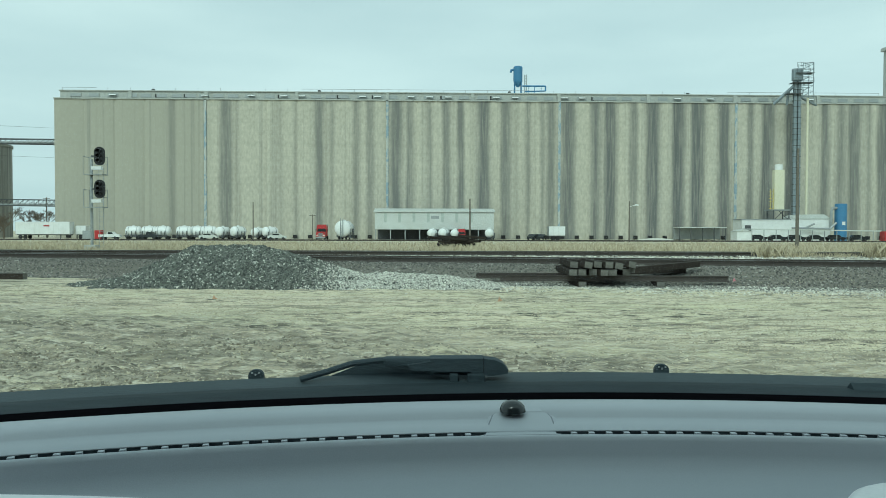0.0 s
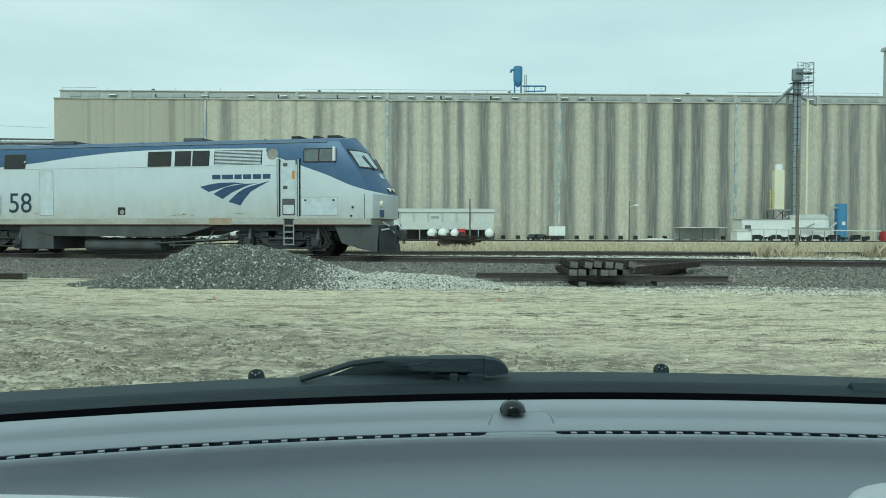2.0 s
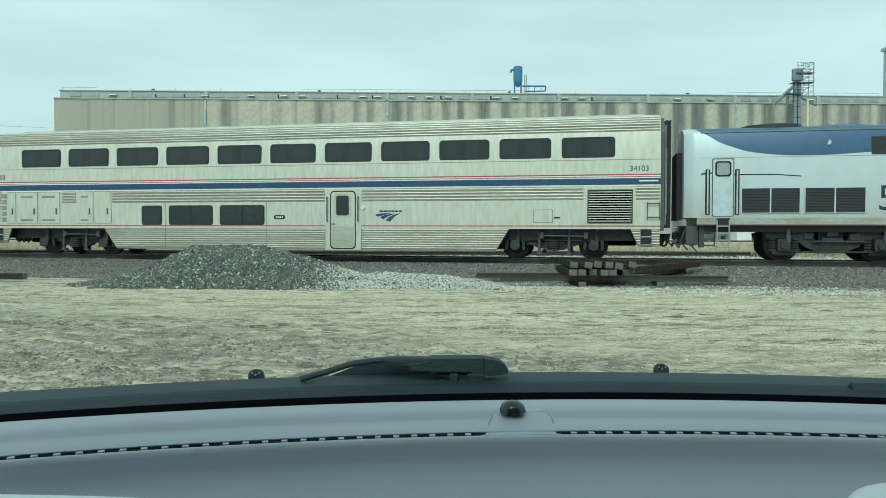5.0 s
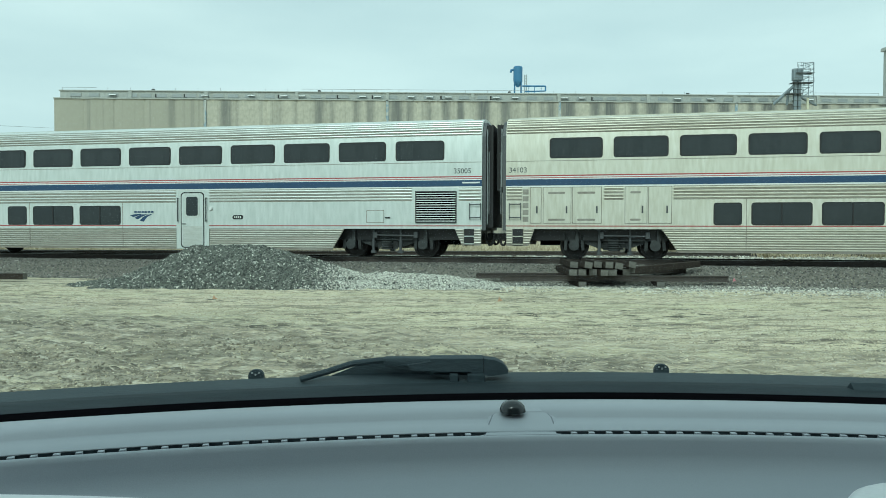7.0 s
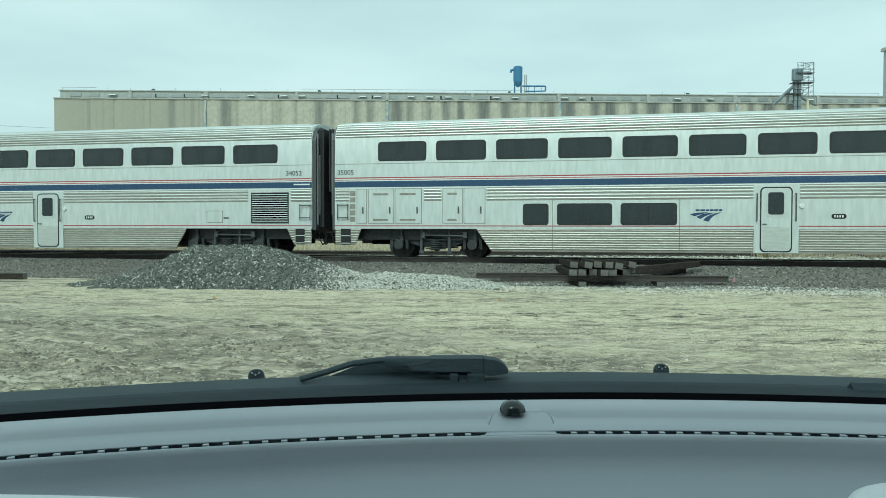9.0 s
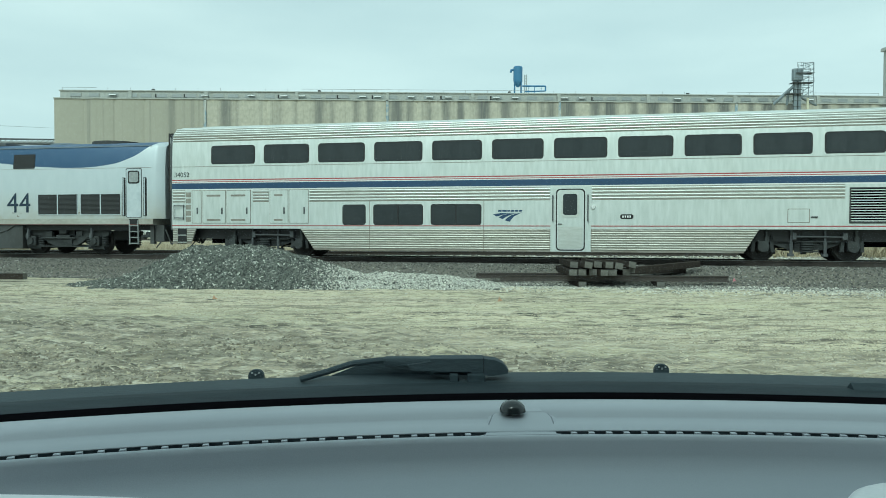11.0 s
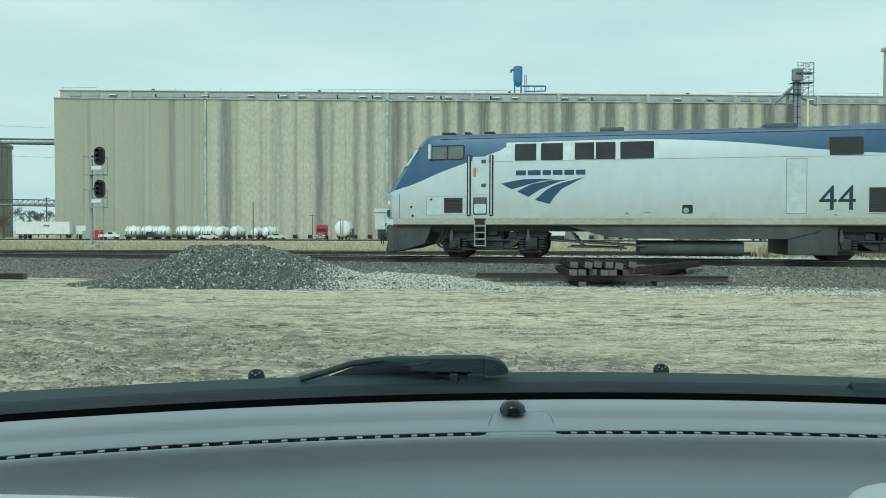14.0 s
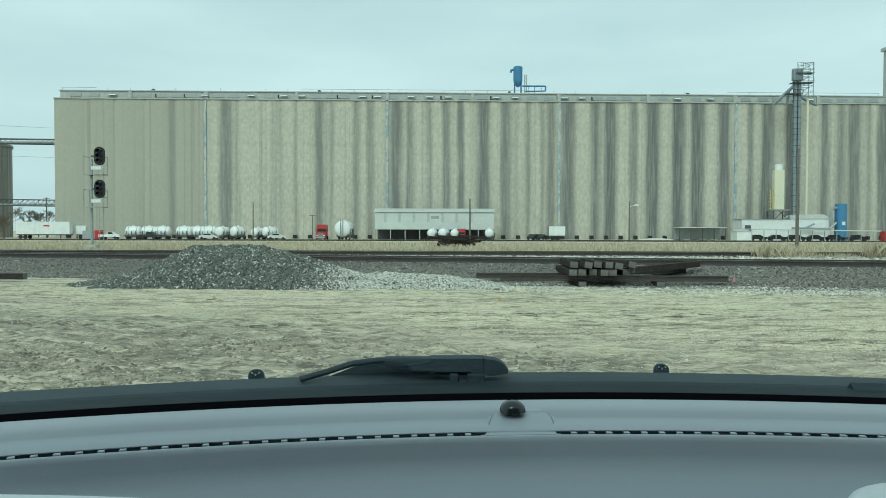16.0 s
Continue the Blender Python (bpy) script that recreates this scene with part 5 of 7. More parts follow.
        if s < 0:
            g = leaning("louvre_panel", 13.93, 15.8, 3.29, 3.82, BLACK, 0.004, 0.008, "silver louvred panel")
            for i in range(10):
                leaning("slat", 13.96, 15.77, 3.305 + i * 0.051, 3.331 + i * 0.051, SILVER, 0.012, 0.016, parent=g, r=0.008)
            part("round_patch", slab(bm_new(), rounded(15.98, 16.4, 3.46, 3.86, 0.19, 5), 0.003, 0.006, lean), GRIME_SHADE_GREY, c)
        # cab window and door
        w = leaning("cab_window", 17.36, 18.56, 3.33, 3.83, RUBBER, 0.002, 0.012, "sliding cab side window", r=0.05)
        for u0, u1 in ((17.4, 17.92), (17.97, 18.5)):
            leaning("pane", u0, u1, 3.37, 3.79, CAB_GLASS, 0.014, 0.004, parent=w)
        part("cab_door", slab(bm_new(), rounded(16.55, 17.08, 2.16, 3.42, 0.03, 2), 0.0, 0.008, S), SILVER, c)
        d = part("step_recess", slab(bm_new(), rounded(16.58, 17.06, 1.47, 2.06, 0.03, 2), 0.0, 0.006, S), DARK_STEEL, c)
        part("step_plate", slab(bm_new(), rounded(16.62, 17.02, 1.52, 1.84, 0.04, 2), 0.006, 0.006, S), SILVER, d)
        for z in (2.4, 3.2):
            part("latch", slab(bm_new(), rounded(16.62, 16.78, z, z + 0.12, 0.02, 2), 0.008, 0.012, S), DARK_STEEL, c)
        part("placard", slab(bm_new(), rounded(16.95, 17.05, 2.75, 3.05, 0.01, 2), 0.008, 0.004, S), AMBER, c)
        part("nose_hatch", slab(bm_new(), rounded(17.3, 18.65, 1.48, 2.1, 0.02, 2), 0.0, 0.004, S), SILVER, c)
        part("hatch_gap", slab(bm_new(), rounded(17.285, 18.665, 1.465, 2.115, 0.02, 2), 0.0, 0.002, S), GRIME_SHADE_GREY, c)
        if s > 0:
            grille(c, "nose_grille", s, 17.42, 18.05, 1.55, 2.05, 1.504, 9, BLACK, "small dark nose grille")
        bm = bm_new()
        for u, z in ((17.45, 2.0), (18.5, 2.0), (19.2, 1.75), (19.15, 1.45)):
            rod(bm, (u, s * 1.5, z), (u, s * 1.52, z), 0.04, 8)
        part("latch_knob", bm, BLACK, c)
        q = part("filler_recess", slab(bm_new(), rounded(10.0, 10.32, 1.5, 1.78, 0.04, 2), 0.0, 0.005, S), BLACK, c)
        part("filler_cap", lathe(bm_new(), [(0, 0.09), (0.03, 0.09), (0.04, 0.03)], "Y", 12, (10.2, s * 1.505 - 0.02, 1.6)), GALV, q)
        swoosh(c, s, 14.74, 2.25, 1.37, 1.5, NAVY, s > 0)
        # scuffs
        r = random.Random(7 + s)
        bm = bm_new()
        for i in range(9):
            u, z = r.uniform(2, 18), r.uniform(1.42, 1.56)
            slab(bm, [(u, z), (u + r.uniform(0.08, 0.3), z + 0.01), (u + r.uniform(0.05, 0.2), z + r.uniform(0.03, 0.08))], 0.001, 0.003, S)
        part("scuff", bm, GRIME_SHADE_GREY, c, "dark scrapes")
        part("seam", slab(bm_new(), [(0.1, 3.245), (17.2, 3.245), (17.2, 3.257), (0.1, 3.257)], 0.0, 0.003, S), GRIME_SHADE_GREY, c)
        part("nose_seam", box(bm_new(), 19.62, 19.64, s * 1.44, s * 1.5, 1.36, 2.2), DARK_STEEL, c)
        # steps under the doors
        for u in (0.62, 16.6):
            bm = bm_new()
            for z in (0.42, 0.64, 0.86, 1.08):
                box(bm, u + 0.04, u + 0.40, s * 1.40, s * 1.52, z, z + 0.04)
            for q in (u + 0.04, u + 0.40):
                box(bm, q - 0.018, q + 0.018, s * 1.46, s * 1.51, 0.4, 1.3)
            part("ladder", bm, GALV, c, "worn steel cab ladder")
            part("ladder_recess", slab(bm_new(), [(u + 0.02, 1.15), (u + 0.42, 1.15), (u + 0.42, 1.35), (u + 0.02, 1.35)], 0.0, 0.004, S), BLACK, c)
        for u in (18.2, 18.35):
            bm = bm_new()
            pts = [(u - 0.3, 1.05), (u - 0.15, 0.75), (u, 0.5), (u - 0.2, 0.35)]
            for a, b in zip(pts, pts[1:]):
                rod(bm, (a[0], s * 1.3, a[1]), (b[0], s * 1.3, b[1]), 0.03, 6)
            part("hose", bm, RUBBER, c)
    if number == "58":
        S = side(-1, 1.5)
        bm = slab(bm_new(), [(0.15, 2.72), (0.5, 2.76), (1.3, 2.70), (2.4, 2.69), (3.1, 2.63), (3.12, 2.66), (2.4, 2.72), (1.3, 2.735), (0.5, 2.80), (0.16, 2.76)], 0.001, 0.004, S)
        part("scrape", bm, BLACK, c, "long black scrape")
        part("primer_patch", slab(bm_new(), [(13.7, 1.14), (14.6, 1.14), (14.62, 1.38), (13.72, 1.38)], 0.0, 0.005, S), PRIMER, c, "faded brown primer patch")
        bm = slab(bm_new(), [(3.82, 3.6), (3.92, 3.6), (3.95, 3.7), (3.88, 3.76), (3.86, 3.68)], -0.03, 0.034, S)
        slab(bm, [(5.95, 3.52), (6.0, 3.5), (6.06, 3.56), (6.0, 3.58)], -0.03, 0.034, S)
        part("paint_chip", bm, SILVER, c)
        bm = bm_new()
        for i, z in enumerate((2.0, 1.96, 1.9, 1.85, 1.78, 1.74)):
            slab(bm, [(11.6, z), (12.3 - 0.1 * (i % 3), z), (12.25, z + 0.025), (11.62, z + 0.02)], 0.001, 0.003, S)
        part("rub_mark", bm, DIRTY_BAND, c)
    # roof gear
    part("radiator_fan", lathe(bm_new(), [(4.2, 1.0), (4.36, 0.95), (4.38, 0.3)], "Z", 24, (2.5, 0, 0)), GRILLE, c)
    part("fan_cover", lathe(bm_new(), [(4.2, 0.8), (4.32, 0.78), (4.33, 0.3)], "Z", 24, (4.6, 0, 0)), ROOF_GREY, c)
    part("dynamic_hatch", box(bm_new(), 6.8, 7.75, -1.0, 1.0, 4.2, 4.37, bevel=0.04), DARK_STEEL, c)
    part("exhaust_hatch", box(bm_new(), 12.1, 12.9, -0.5, 0.5, 4.28, 4.44, bevel=0.05), DARK_STEEL, c)
    bm = bm_new()
    for x0, x1 in ((16.5, 16.85), (17.35, 17.55), (17.9, 18.35)):
        box(bm, x0, x1, -0.5, 0.4, 4.27, 4.4)
    part("roof_horn", bm, BLACK, c)
    bm = bm_new()
    for x in (4.2, 8.5, 10.7, 11.6, 13.3, 15.7):
        box(bm, x, x + 0.05, -1.1, 1.1, 4.17, 4.24)
    part("roof_rib", bm, ROOF_GREY, c)
    bm = bm_new()
    for s in (-1, 1):
        box(bm, 0.15, 18.2, s * 1.34, s * 1.40, 4.05, 4.1)
    part("gutter", bm, ROOF_GREY, c)
    build_truck(c, 4.1, 2.78, 0.508, True)
    build_truck(c, 16.43, 2.62, 0.508, True)
    return c


# ---- the car that the camera sits in ----
def across(off, x):
    """The bowed line of the dash and the windscreen's foot, seen from above."""
    return 0.79 + off - 0.236 * (x - 0.22) ** 2


def sheet(profile, x0, x1, n=48, thick=0.012):
    """A bowed sheet: profile of (distance from the dash line, height)."""
    bm = bm_new()
    top, low = [], []
    for i in range(n + 1):
        x = x0 + (x1 - x0) * i / n
        top.append([bm.verts.new((x, across(o, x), z)) for o, z in profile])
        low.append([bm.verts.new((x, across(o, x), z - thick)) for o, z in profile])
    for a, b, c, d in zip(top, top[1:], low, low[1:]):
        for j in range(len(profile) - 1):
            bm.faces.new((a[j], b[j], b[j + 1], a[j + 1]))
            bm.faces.new((c[j], c[j + 1], d[j + 1], d[j]))
        bm.faces.new((a[0], c[0], d[0], b[0]))
        bm.faces.new((a[-1], b[-1], d[-1], c[-1]))
    bm.faces.new([q for q in top[0]] + [q for q in reversed(low[0])])
    bm.faces.new([q for q in top[-1]] + [q for q in reversed(low[-1])])
    bmesh.ops.recalc_face_normals(bm, faces=bm.faces)
    return bm


def windscreen_glass():
    m = bpy.data.materials.new("windscreen_glass")
    m.use_nodes = True
    n, l = m.node_tree.nodes, m.node_tree.links
    n.remove(n["Principled BSDF"])
    clear, gloss, mix, fr = n.new("ShaderNodeBsdfTransparent"), n.new("ShaderNodeBsdfGlossy"), n.new("ShaderNodeMixShader"), n.new("ShaderNodeFresnel")
    clear.inputs[0].default_value = (0.95, 0.99, 0.975, 1)
    gloss.inputs["Roughness"].default_value = 0.02
    fr.inputs[0].default_value = 1.12
    l.new(fr.outputs[0], mix.inputs[0])
    l.new(clear.outputs[0], mix.inputs[1])
    l.new(gloss.outputs[0], mix.inputs[2])
    l.new(mix.outputs[0], n["Material Output"].inputs[0])
    return m


def build_car():
    car = thing("parked_car", "grey car interior with dashboard, windscreen and dusty wiper cowl", "car", pose(0, 0, 0))
    z = 1.39
    W0, W1 = -0.62, 1.02
    d = part("dashboard", sheet([(-0.34, z - 0.2), (-0.2, z - 0.0475), (-0.14, z - 0.047), (-0.1, z - 0.0465), (-0.06, z - 0.0448), (-0.036, z - 0.041), (-0.024, z - 0.035), (-0.018, z - 0.024), (-0.0145, z - 0.0115), (-0.0125, z - 0.0072), (-0.008, z - 0.0058), (-0.0055, z - 0.0063), (-0.004, z - 0.013)], W0, W1), DASH, car, "soft grey moulded dashboard pad", smooth=60)
    part("upper_pad", sheet([(0.0025, z - 0.014), (0.003, z - 0.0045), (0.006, z - 0.0035), (0.03, z - 0.0035), (0.050, z - 0.004), (0.056, z - 0.003), (0.060, z + 0.002), (0.10, z + 0.0025), (0.139, z - 0.002)], W0, W1), DASH, d, smooth=60)
    # dark sheet before the pad's face paints the shade inside the slot
    part("vent_slot_shade", sheet([(-0.006, z - 0.03), (0.0005, z - 0.03), (0.001, z - 0.0048)], W0, W1, 48, 0.001), COWL, d)
    rib, x = None, W0 + 0.02
    while x < W1:
        if not 0.037 < x < 0.13:
            m = pose(x, across(0.0, x), z, 0, 0, math.degrees(math.atan(-0.472 * (x - 0.22))))
            if rib is None:
                rib = part("vent_rib", box(bm_new(), -0.003, 0.003, -0.0056, 0.0005, -0.016, -0.0050), DASH, d)
                rib.matrix_basis = m
            else:
                again(rib, d, m)
        x += 0.019
    # sensor dome on its plinth
    def plate(grow, drop):
        """The six-sided plinth, sloping up towards the windscreen."""
        pl = bm_new()
        rim = [(0.045, -0.0068), (0.122, -0.0068), (0.123, 0.049), (0.113, 0.076), (0.074, 0.076), (0.058, 0.056)]
        rim = [(0.0855 + (x - 0.0855) * grow, y if y < 0 else 0.03 + (y - 0.03) * grow) for x, y in rim]
        a = [pl.verts.new((x, across(0, x) + y, z - 0.02)) for x, y in rim]
        b = [pl.verts.new((x, across(0, x) + y, z - 0.0058 - drop + 0.12 * max(y, 0))) for x, y in rim]
        pl.faces.new(a)
        pl.faces.new(b)
        for i in range(6):
            pl.faces.new((a[i], a[(i + 1) % 6], b[(i + 1) % 6], b[i]))
        bmesh.ops.recalc_face_normals(pl, faces=pl.faces)
        bmesh.ops.bevel(pl, geom=list(pl.edges), offset=0.0006, segments=2, affect="EDGES")
        return pl
    part("plinth_collar", plate(1.16, 0.0024), DASH, d)
    # mid-grey rim carries the groove's shade in its colour
    part("plinth_groove_shade", plate(1.055, 0.0012), DASH_GAP, d)
    part("sensor_plinth", plate(1.0, 0.0), DASH, d)
    dome = lathe(bm_new(), [(0, 0.0150), (0.002, 0.0148), (0.006, 0.0135), (0.009, 0.011), (0.0115, 0.007), (0.0125, 0.003), (0.0127, 0.0005)], "Z", 28, (0.080, 0.838, z + 0.005))
    part("light_sensor", dome, GLASS_DARK, d, "small black domed light sensor", smooth=50)
    # pale trims at the lower edge of the dash, sheen put into their colour
    q = lathe(bm_new(), [(-0.06, 0.10), (0.0, 0.10), (0.005, 0.097), (0.008, 0.09), (0.009, 0.01)], "Z", 48)
    t = part("trim_panel", q, DASH_TRIM, d, "pale rounded trim", smooth=50)
    t.matrix_basis = pose(0.445, 0.600, z - 0.029, -2, 0, 0)
    arc = [(-0.62 + 0.46 * i / 16, 0.621 - 0.35 * (-0.22 + 0.46 * i / 16) ** 2) for i in range(17)]
    part("trim_panel", slab(bm_new(), [(-0.62, 0.5)] + arc + [(-0.16, 0.5)], z - 0.1, 0.086, lambda u, v, q: (u, v, q)), DASH_TRIM, d, "pale rounded trim")
    # windscreen with its black edge, cowl and wipers
    part("glass_edge", sheet([(0.139, z - 0.006), (0.15, z - 0.004), (0.186, z - 0.003)], W0, W1), MATT, car, "black ceramic edge of the windscreen")
    part("cowl", sheet([(0.203, z - 0.015), (0.208, z - 0.002), (0.26, z - 0.003), (0.315, z - 0.001), (0.325, z - 0.006), (0.33, z - 0.03)], W0 - 0.1, W1 + 0.1), COWL, car, "dusty black plastic wiper cowl", smooth=40)
    part("seal", sheet([(0.18, z - 0.012), (0.184, z - 0.0025), (0.2, z - 0.0012), (0.222, z - 0.0006), (0.243, z - 0.0004), (0.248, z - 0.003)], W0, W1), SEAL, car, "dusty rubber seal along the windscreen foot", smooth=40)
    glass = bm_new()
    n = 24
    rows = []
    for i in range(n + 1):
        x = W0 + (W1 - W0) * i / n
        rows.append([glass.verts.new((x, across(0.165 - 0.72 * k, x), z + 0.004 + 0.60 * k)) for k in (0, 0.5, 1)])
    for a, b in zip(rows, rows[1:]):
        for j in range(2):
            glass.faces.new((a[j], b[j], b[j + 1], a[j + 1]))
    g = part("windscreen", glass, windscreen_glass(), car, "clear raked windscreen", smooth=60)
    g.visible_shadow = False
    # parked wiper; windscreen haze is put into its bluish grey colour
    z -= 0.004
    w = part("wiper_arm", bm_new(), COWL, car, "black wiper arm parked on the cowl")
    bm = bm_new()
    pts = [(-0.20, 1.03, z + 0.006), (-0.165, 1.045, z + 0.014), (-0.13, 1.055, z + 0.024), (-0.09, 1.06, z + 0.028), (0.0, 1.065, z + 0.029)]
    for a, b in zip(pts, pts[1:]):
        rod(bm, a, b, 0.0045, 8)
    box(bm, -0.085, -0.012, 1.05, 1.07, z + 0.020, z + 0.033, bevel=0.004)
    slab(bm, [(-0.018, z + 0.033), (0.058, z + 0.0335), (0.058, z + 0.0105), (0.046, z + 0.009), (0.040, z + 0.014), (-0.010, z + 0.014), (-0.018, z + 0.009)], 1.045, 0.03, lambda u, v, q: (u, q, v))
    slab(bm, [(0.059, z + 0.0325), (0.075, z + 0.031), (0.086, z + 0.026), (0.094, z + 0.017), (0.0925, z + 0.0115), (0.07, z + 0.008), (0.059, z + 0.0095)], 1.046, 0.028, lambda u, v, q: (u, q, v))
    slab(bm, [(-0.05, z + 0.024), (-0.018, z + 0.029), (-0.018, z + 0.016), (-0.044, z + 0.016)], 1.043, 0.012, lambda u, v, q: (u, q, v))
    box(bm, 0.01, 0.022, 1.04, 1.06, z - 0.001, z + 0.012, bevel=0.002)
    box(bm, 0.035, 0.06, 1.04, 1.06, z - 0.001, z + 0.012, bevel=0.002)
    bm.to_mesh(w.data)
    bm.free()
    bl = part("wiper_blade", slab(bm_new(), [(-0.165, z), (-0.12, z + 0.018), (-0.06, z + 0.024), (0.0, z + 0.02), (0.06, z + 0.004), (0.06, z - 0.002)], 1.085, 0.006, lambda u, v, q: (u, q, v)), COWL, w)
    part("wiper_blade", sheet([(0.215, z + 0.002), (0.225, z + 0.012), (0.235, z + 0.002)], 0.55, W1), COWL, w)
    z += 0.004
    for x in (-0.272, 0.335):
        b = bm_new()
        yy = across(0.335, x)
        slab(b, rounded(x - 0.011, x + 0.011, z - 0.02, z + 0.008, 0.009), yy, 0.008, lambda u, v, q: (u, q, v))
        nz = part("washer_nozzle", b, COWL, car, "small black washer nozzle with jets")
        for dx in (-0.005, 0.0, 0.005):
            part("jet", rod(bm_new(), (x + dx, yy - 0.002, z + (0.004 if dx else 0.001)), (x + dx, yy, z + (0.004 if dx else 0.001)), 0.0014, 8), GALV, nz)
    # plain shell round the cabin, out of view; the roof shapes dash light
    bm = bm_new()
    slab(bm, [(1.02, 1.37), (1.5, 1.20), (2.0, 1.0), (2.15, 0.75), (2.15, 0.35), (-1.6, 0.35), (-1.6, 0.9), (0.3, 0.95), (0.4, 1.22), (1.0, 1.33)], W0 - 0.1, W1 - W0 + 0.2, lambda u, v, q: (q, u, v))
    part("lower_body", bm, CAR_PAINT, car)
    bm = box(bm_new(), W0, W1, -1.6, 0.28, 1.98, 2.03)
    box(bm, W0 - 0.05, W0, -1.6, 0.3, 0.9, 2.03)
    box(bm, W1, W1 + 0.05, -1.6, 0.3, 0.9, 2.03)
    box(bm, W0, W1, -1.65, -1.6, 0.9, 2.03)
    part("unseen_roof_shell", bm, DASH, car)
    for x in (W0 - 0.02, W1 + 0.02):
        for y in (1.35, -0.9):
            part("wheel", lathe(bm_new(), [(x - 0.1, 0.2), (x - 0.1, 0.33), (x + 0.1, 0.33), (x + 0.1, 0.2)], "X", 24, (0, y, 0.33)), RUBBER, car)


# ---- stacked ties and rails ----
def tie_bm(length=2.6, jitter=0):
    bm = box(bm_new(), -0.115, 0.115, 0, length, -0.09, 0.09, bevel=0.012)
    for fc in bm.faces:
        if abs(fc.normal.y) > 0.9:
            fc.material_index = 1
    return bm


def build_markers():
    for x, y, z, mat, lab in ((-5.44, 17.5, 0.0, FADED_ORANGE, "small orange marker stub in dirt"), (1.33, 17.2, 0.0, FADED_ORANGE, "small orange marker stub in dirt"), (8.55, 21.6, 0.0, PINK, "faded pink marker ribbon on dirt")):
        zz = float(ground_height(x, y))
        bm = slab(bm_new(), [(-0.06, -0.02), (0.05, -0.02), (0.07, 0.03), (0.02, 0.05), (0.0, 0.11), (-0.03, 0.05)], 0, 0.02, lambda u, v, d: (u, d, v))
        solid("survey_marker", bm, mat, lab, "marker", pose(x, y, zz, 0, 0, 20), "survey markers")


def build_tie_stack():
    r = random.Random(3)
    rail_bm = slab(bm_new(), [(u, v + 0.17) for u, v in rail_profile()], -3.28, 6.56, lambda u, v, d: (d, u, v))
    me = mesh_of("loose_rail", rail_bm, RUST)
    for i, (x, y, z, a) in enumerate(((4.95, 21.35, 0.175, -2.0), (4.3, 22.6, 0.175, 1.0))):
        tagged(new("loose_rail", me), "rusty length of rail lying across timber blocks", "rail", "stacked track material").matrix_basis = pose(x, y, z, 0, 0, a)
    blk = mesh_of("timber_block", tie_bm(1.7), [TIMBER, TIMBER_END])
    for x, a in ((4.0, 4), (6.25, -3)):
        tagged(new("timber_block", blk), "short dark timber block on dirt", "timber", "stacked track material").matrix_basis = pose(x, 21.1, 0.085, 0, 0, a)
    meshes = [mesh_of("railway_tie", tie_bm(k), [TIMBER, TIMBER_END]) for k in (2.55, 2.6, 2.45)]
    bottom = ((3.71, 0), (3.98, 4), (4.31, -3), (4.58, 2), (4.84, -2), (5.31, 3))
    top = ((3.78, -2), (4.14, 7), (4.44, -3), (4.72, 5), (5.02, -4), (5.42, 12))
    k = 0
    for row, z, grp in ((bottom, 0.44, 0), (top, 0.625, 1)):
        for x, a in row:
            o = tagged(new("railway_tie", meshes[k % 3]), "dark creosoted wooden railway tie in a loose stack", "railway tie", "stacked track material")
            o.matrix_basis = pose(x, 21.05 + r.uniform(-0.2, 0.25), z + (r.uniform(0, 0.05) if grp else 0), 0, r.uniform(-14, 14) if grp else r.uniform(-3, 3), a)
            k += 1
    o = tagged(new("railway_tie", meshes[1]), "dark creosoted tie lying askew on the rails", "railway tie", "stacked track material")
    o.matrix_basis = pose(5.45, 21.2, 0.50, 3, 0, -62)
    o = tagged(new("railway_tie", meshes[2]), "dark creosoted tie lying askew on the rails", "railway tie", "stacked track material")
    o.matrix_basis = pose(5.0, 21.9, 0.44, 0, 0, -75)
    o = tagged(new("railway_tie", meshes[0]), "dark timber lying on dirt by the ballast", "railway tie")
    o.matrix_basis = pose(-13.0, 22.9, 0.17, 0, 0, 88)


build_ground()
build_track("main_track", "main railway track with rusty rails on timber ties", on_track(0), -160, 160, 300, 0.56)
build_track("second_track", "second railway track behind the main line", pose(0, 35.3, 0.66, 0, 0, -0.6), -160, 160, 220, 0.56)
build_track("far_track", "distant siding track beyond the dry grass", pose(0, 88, 0.62), -150, 150, 0, 0.56)
build_elevator()
build_pile()
build_gravel()
build_tie_stack()
build_markers()
build_car()


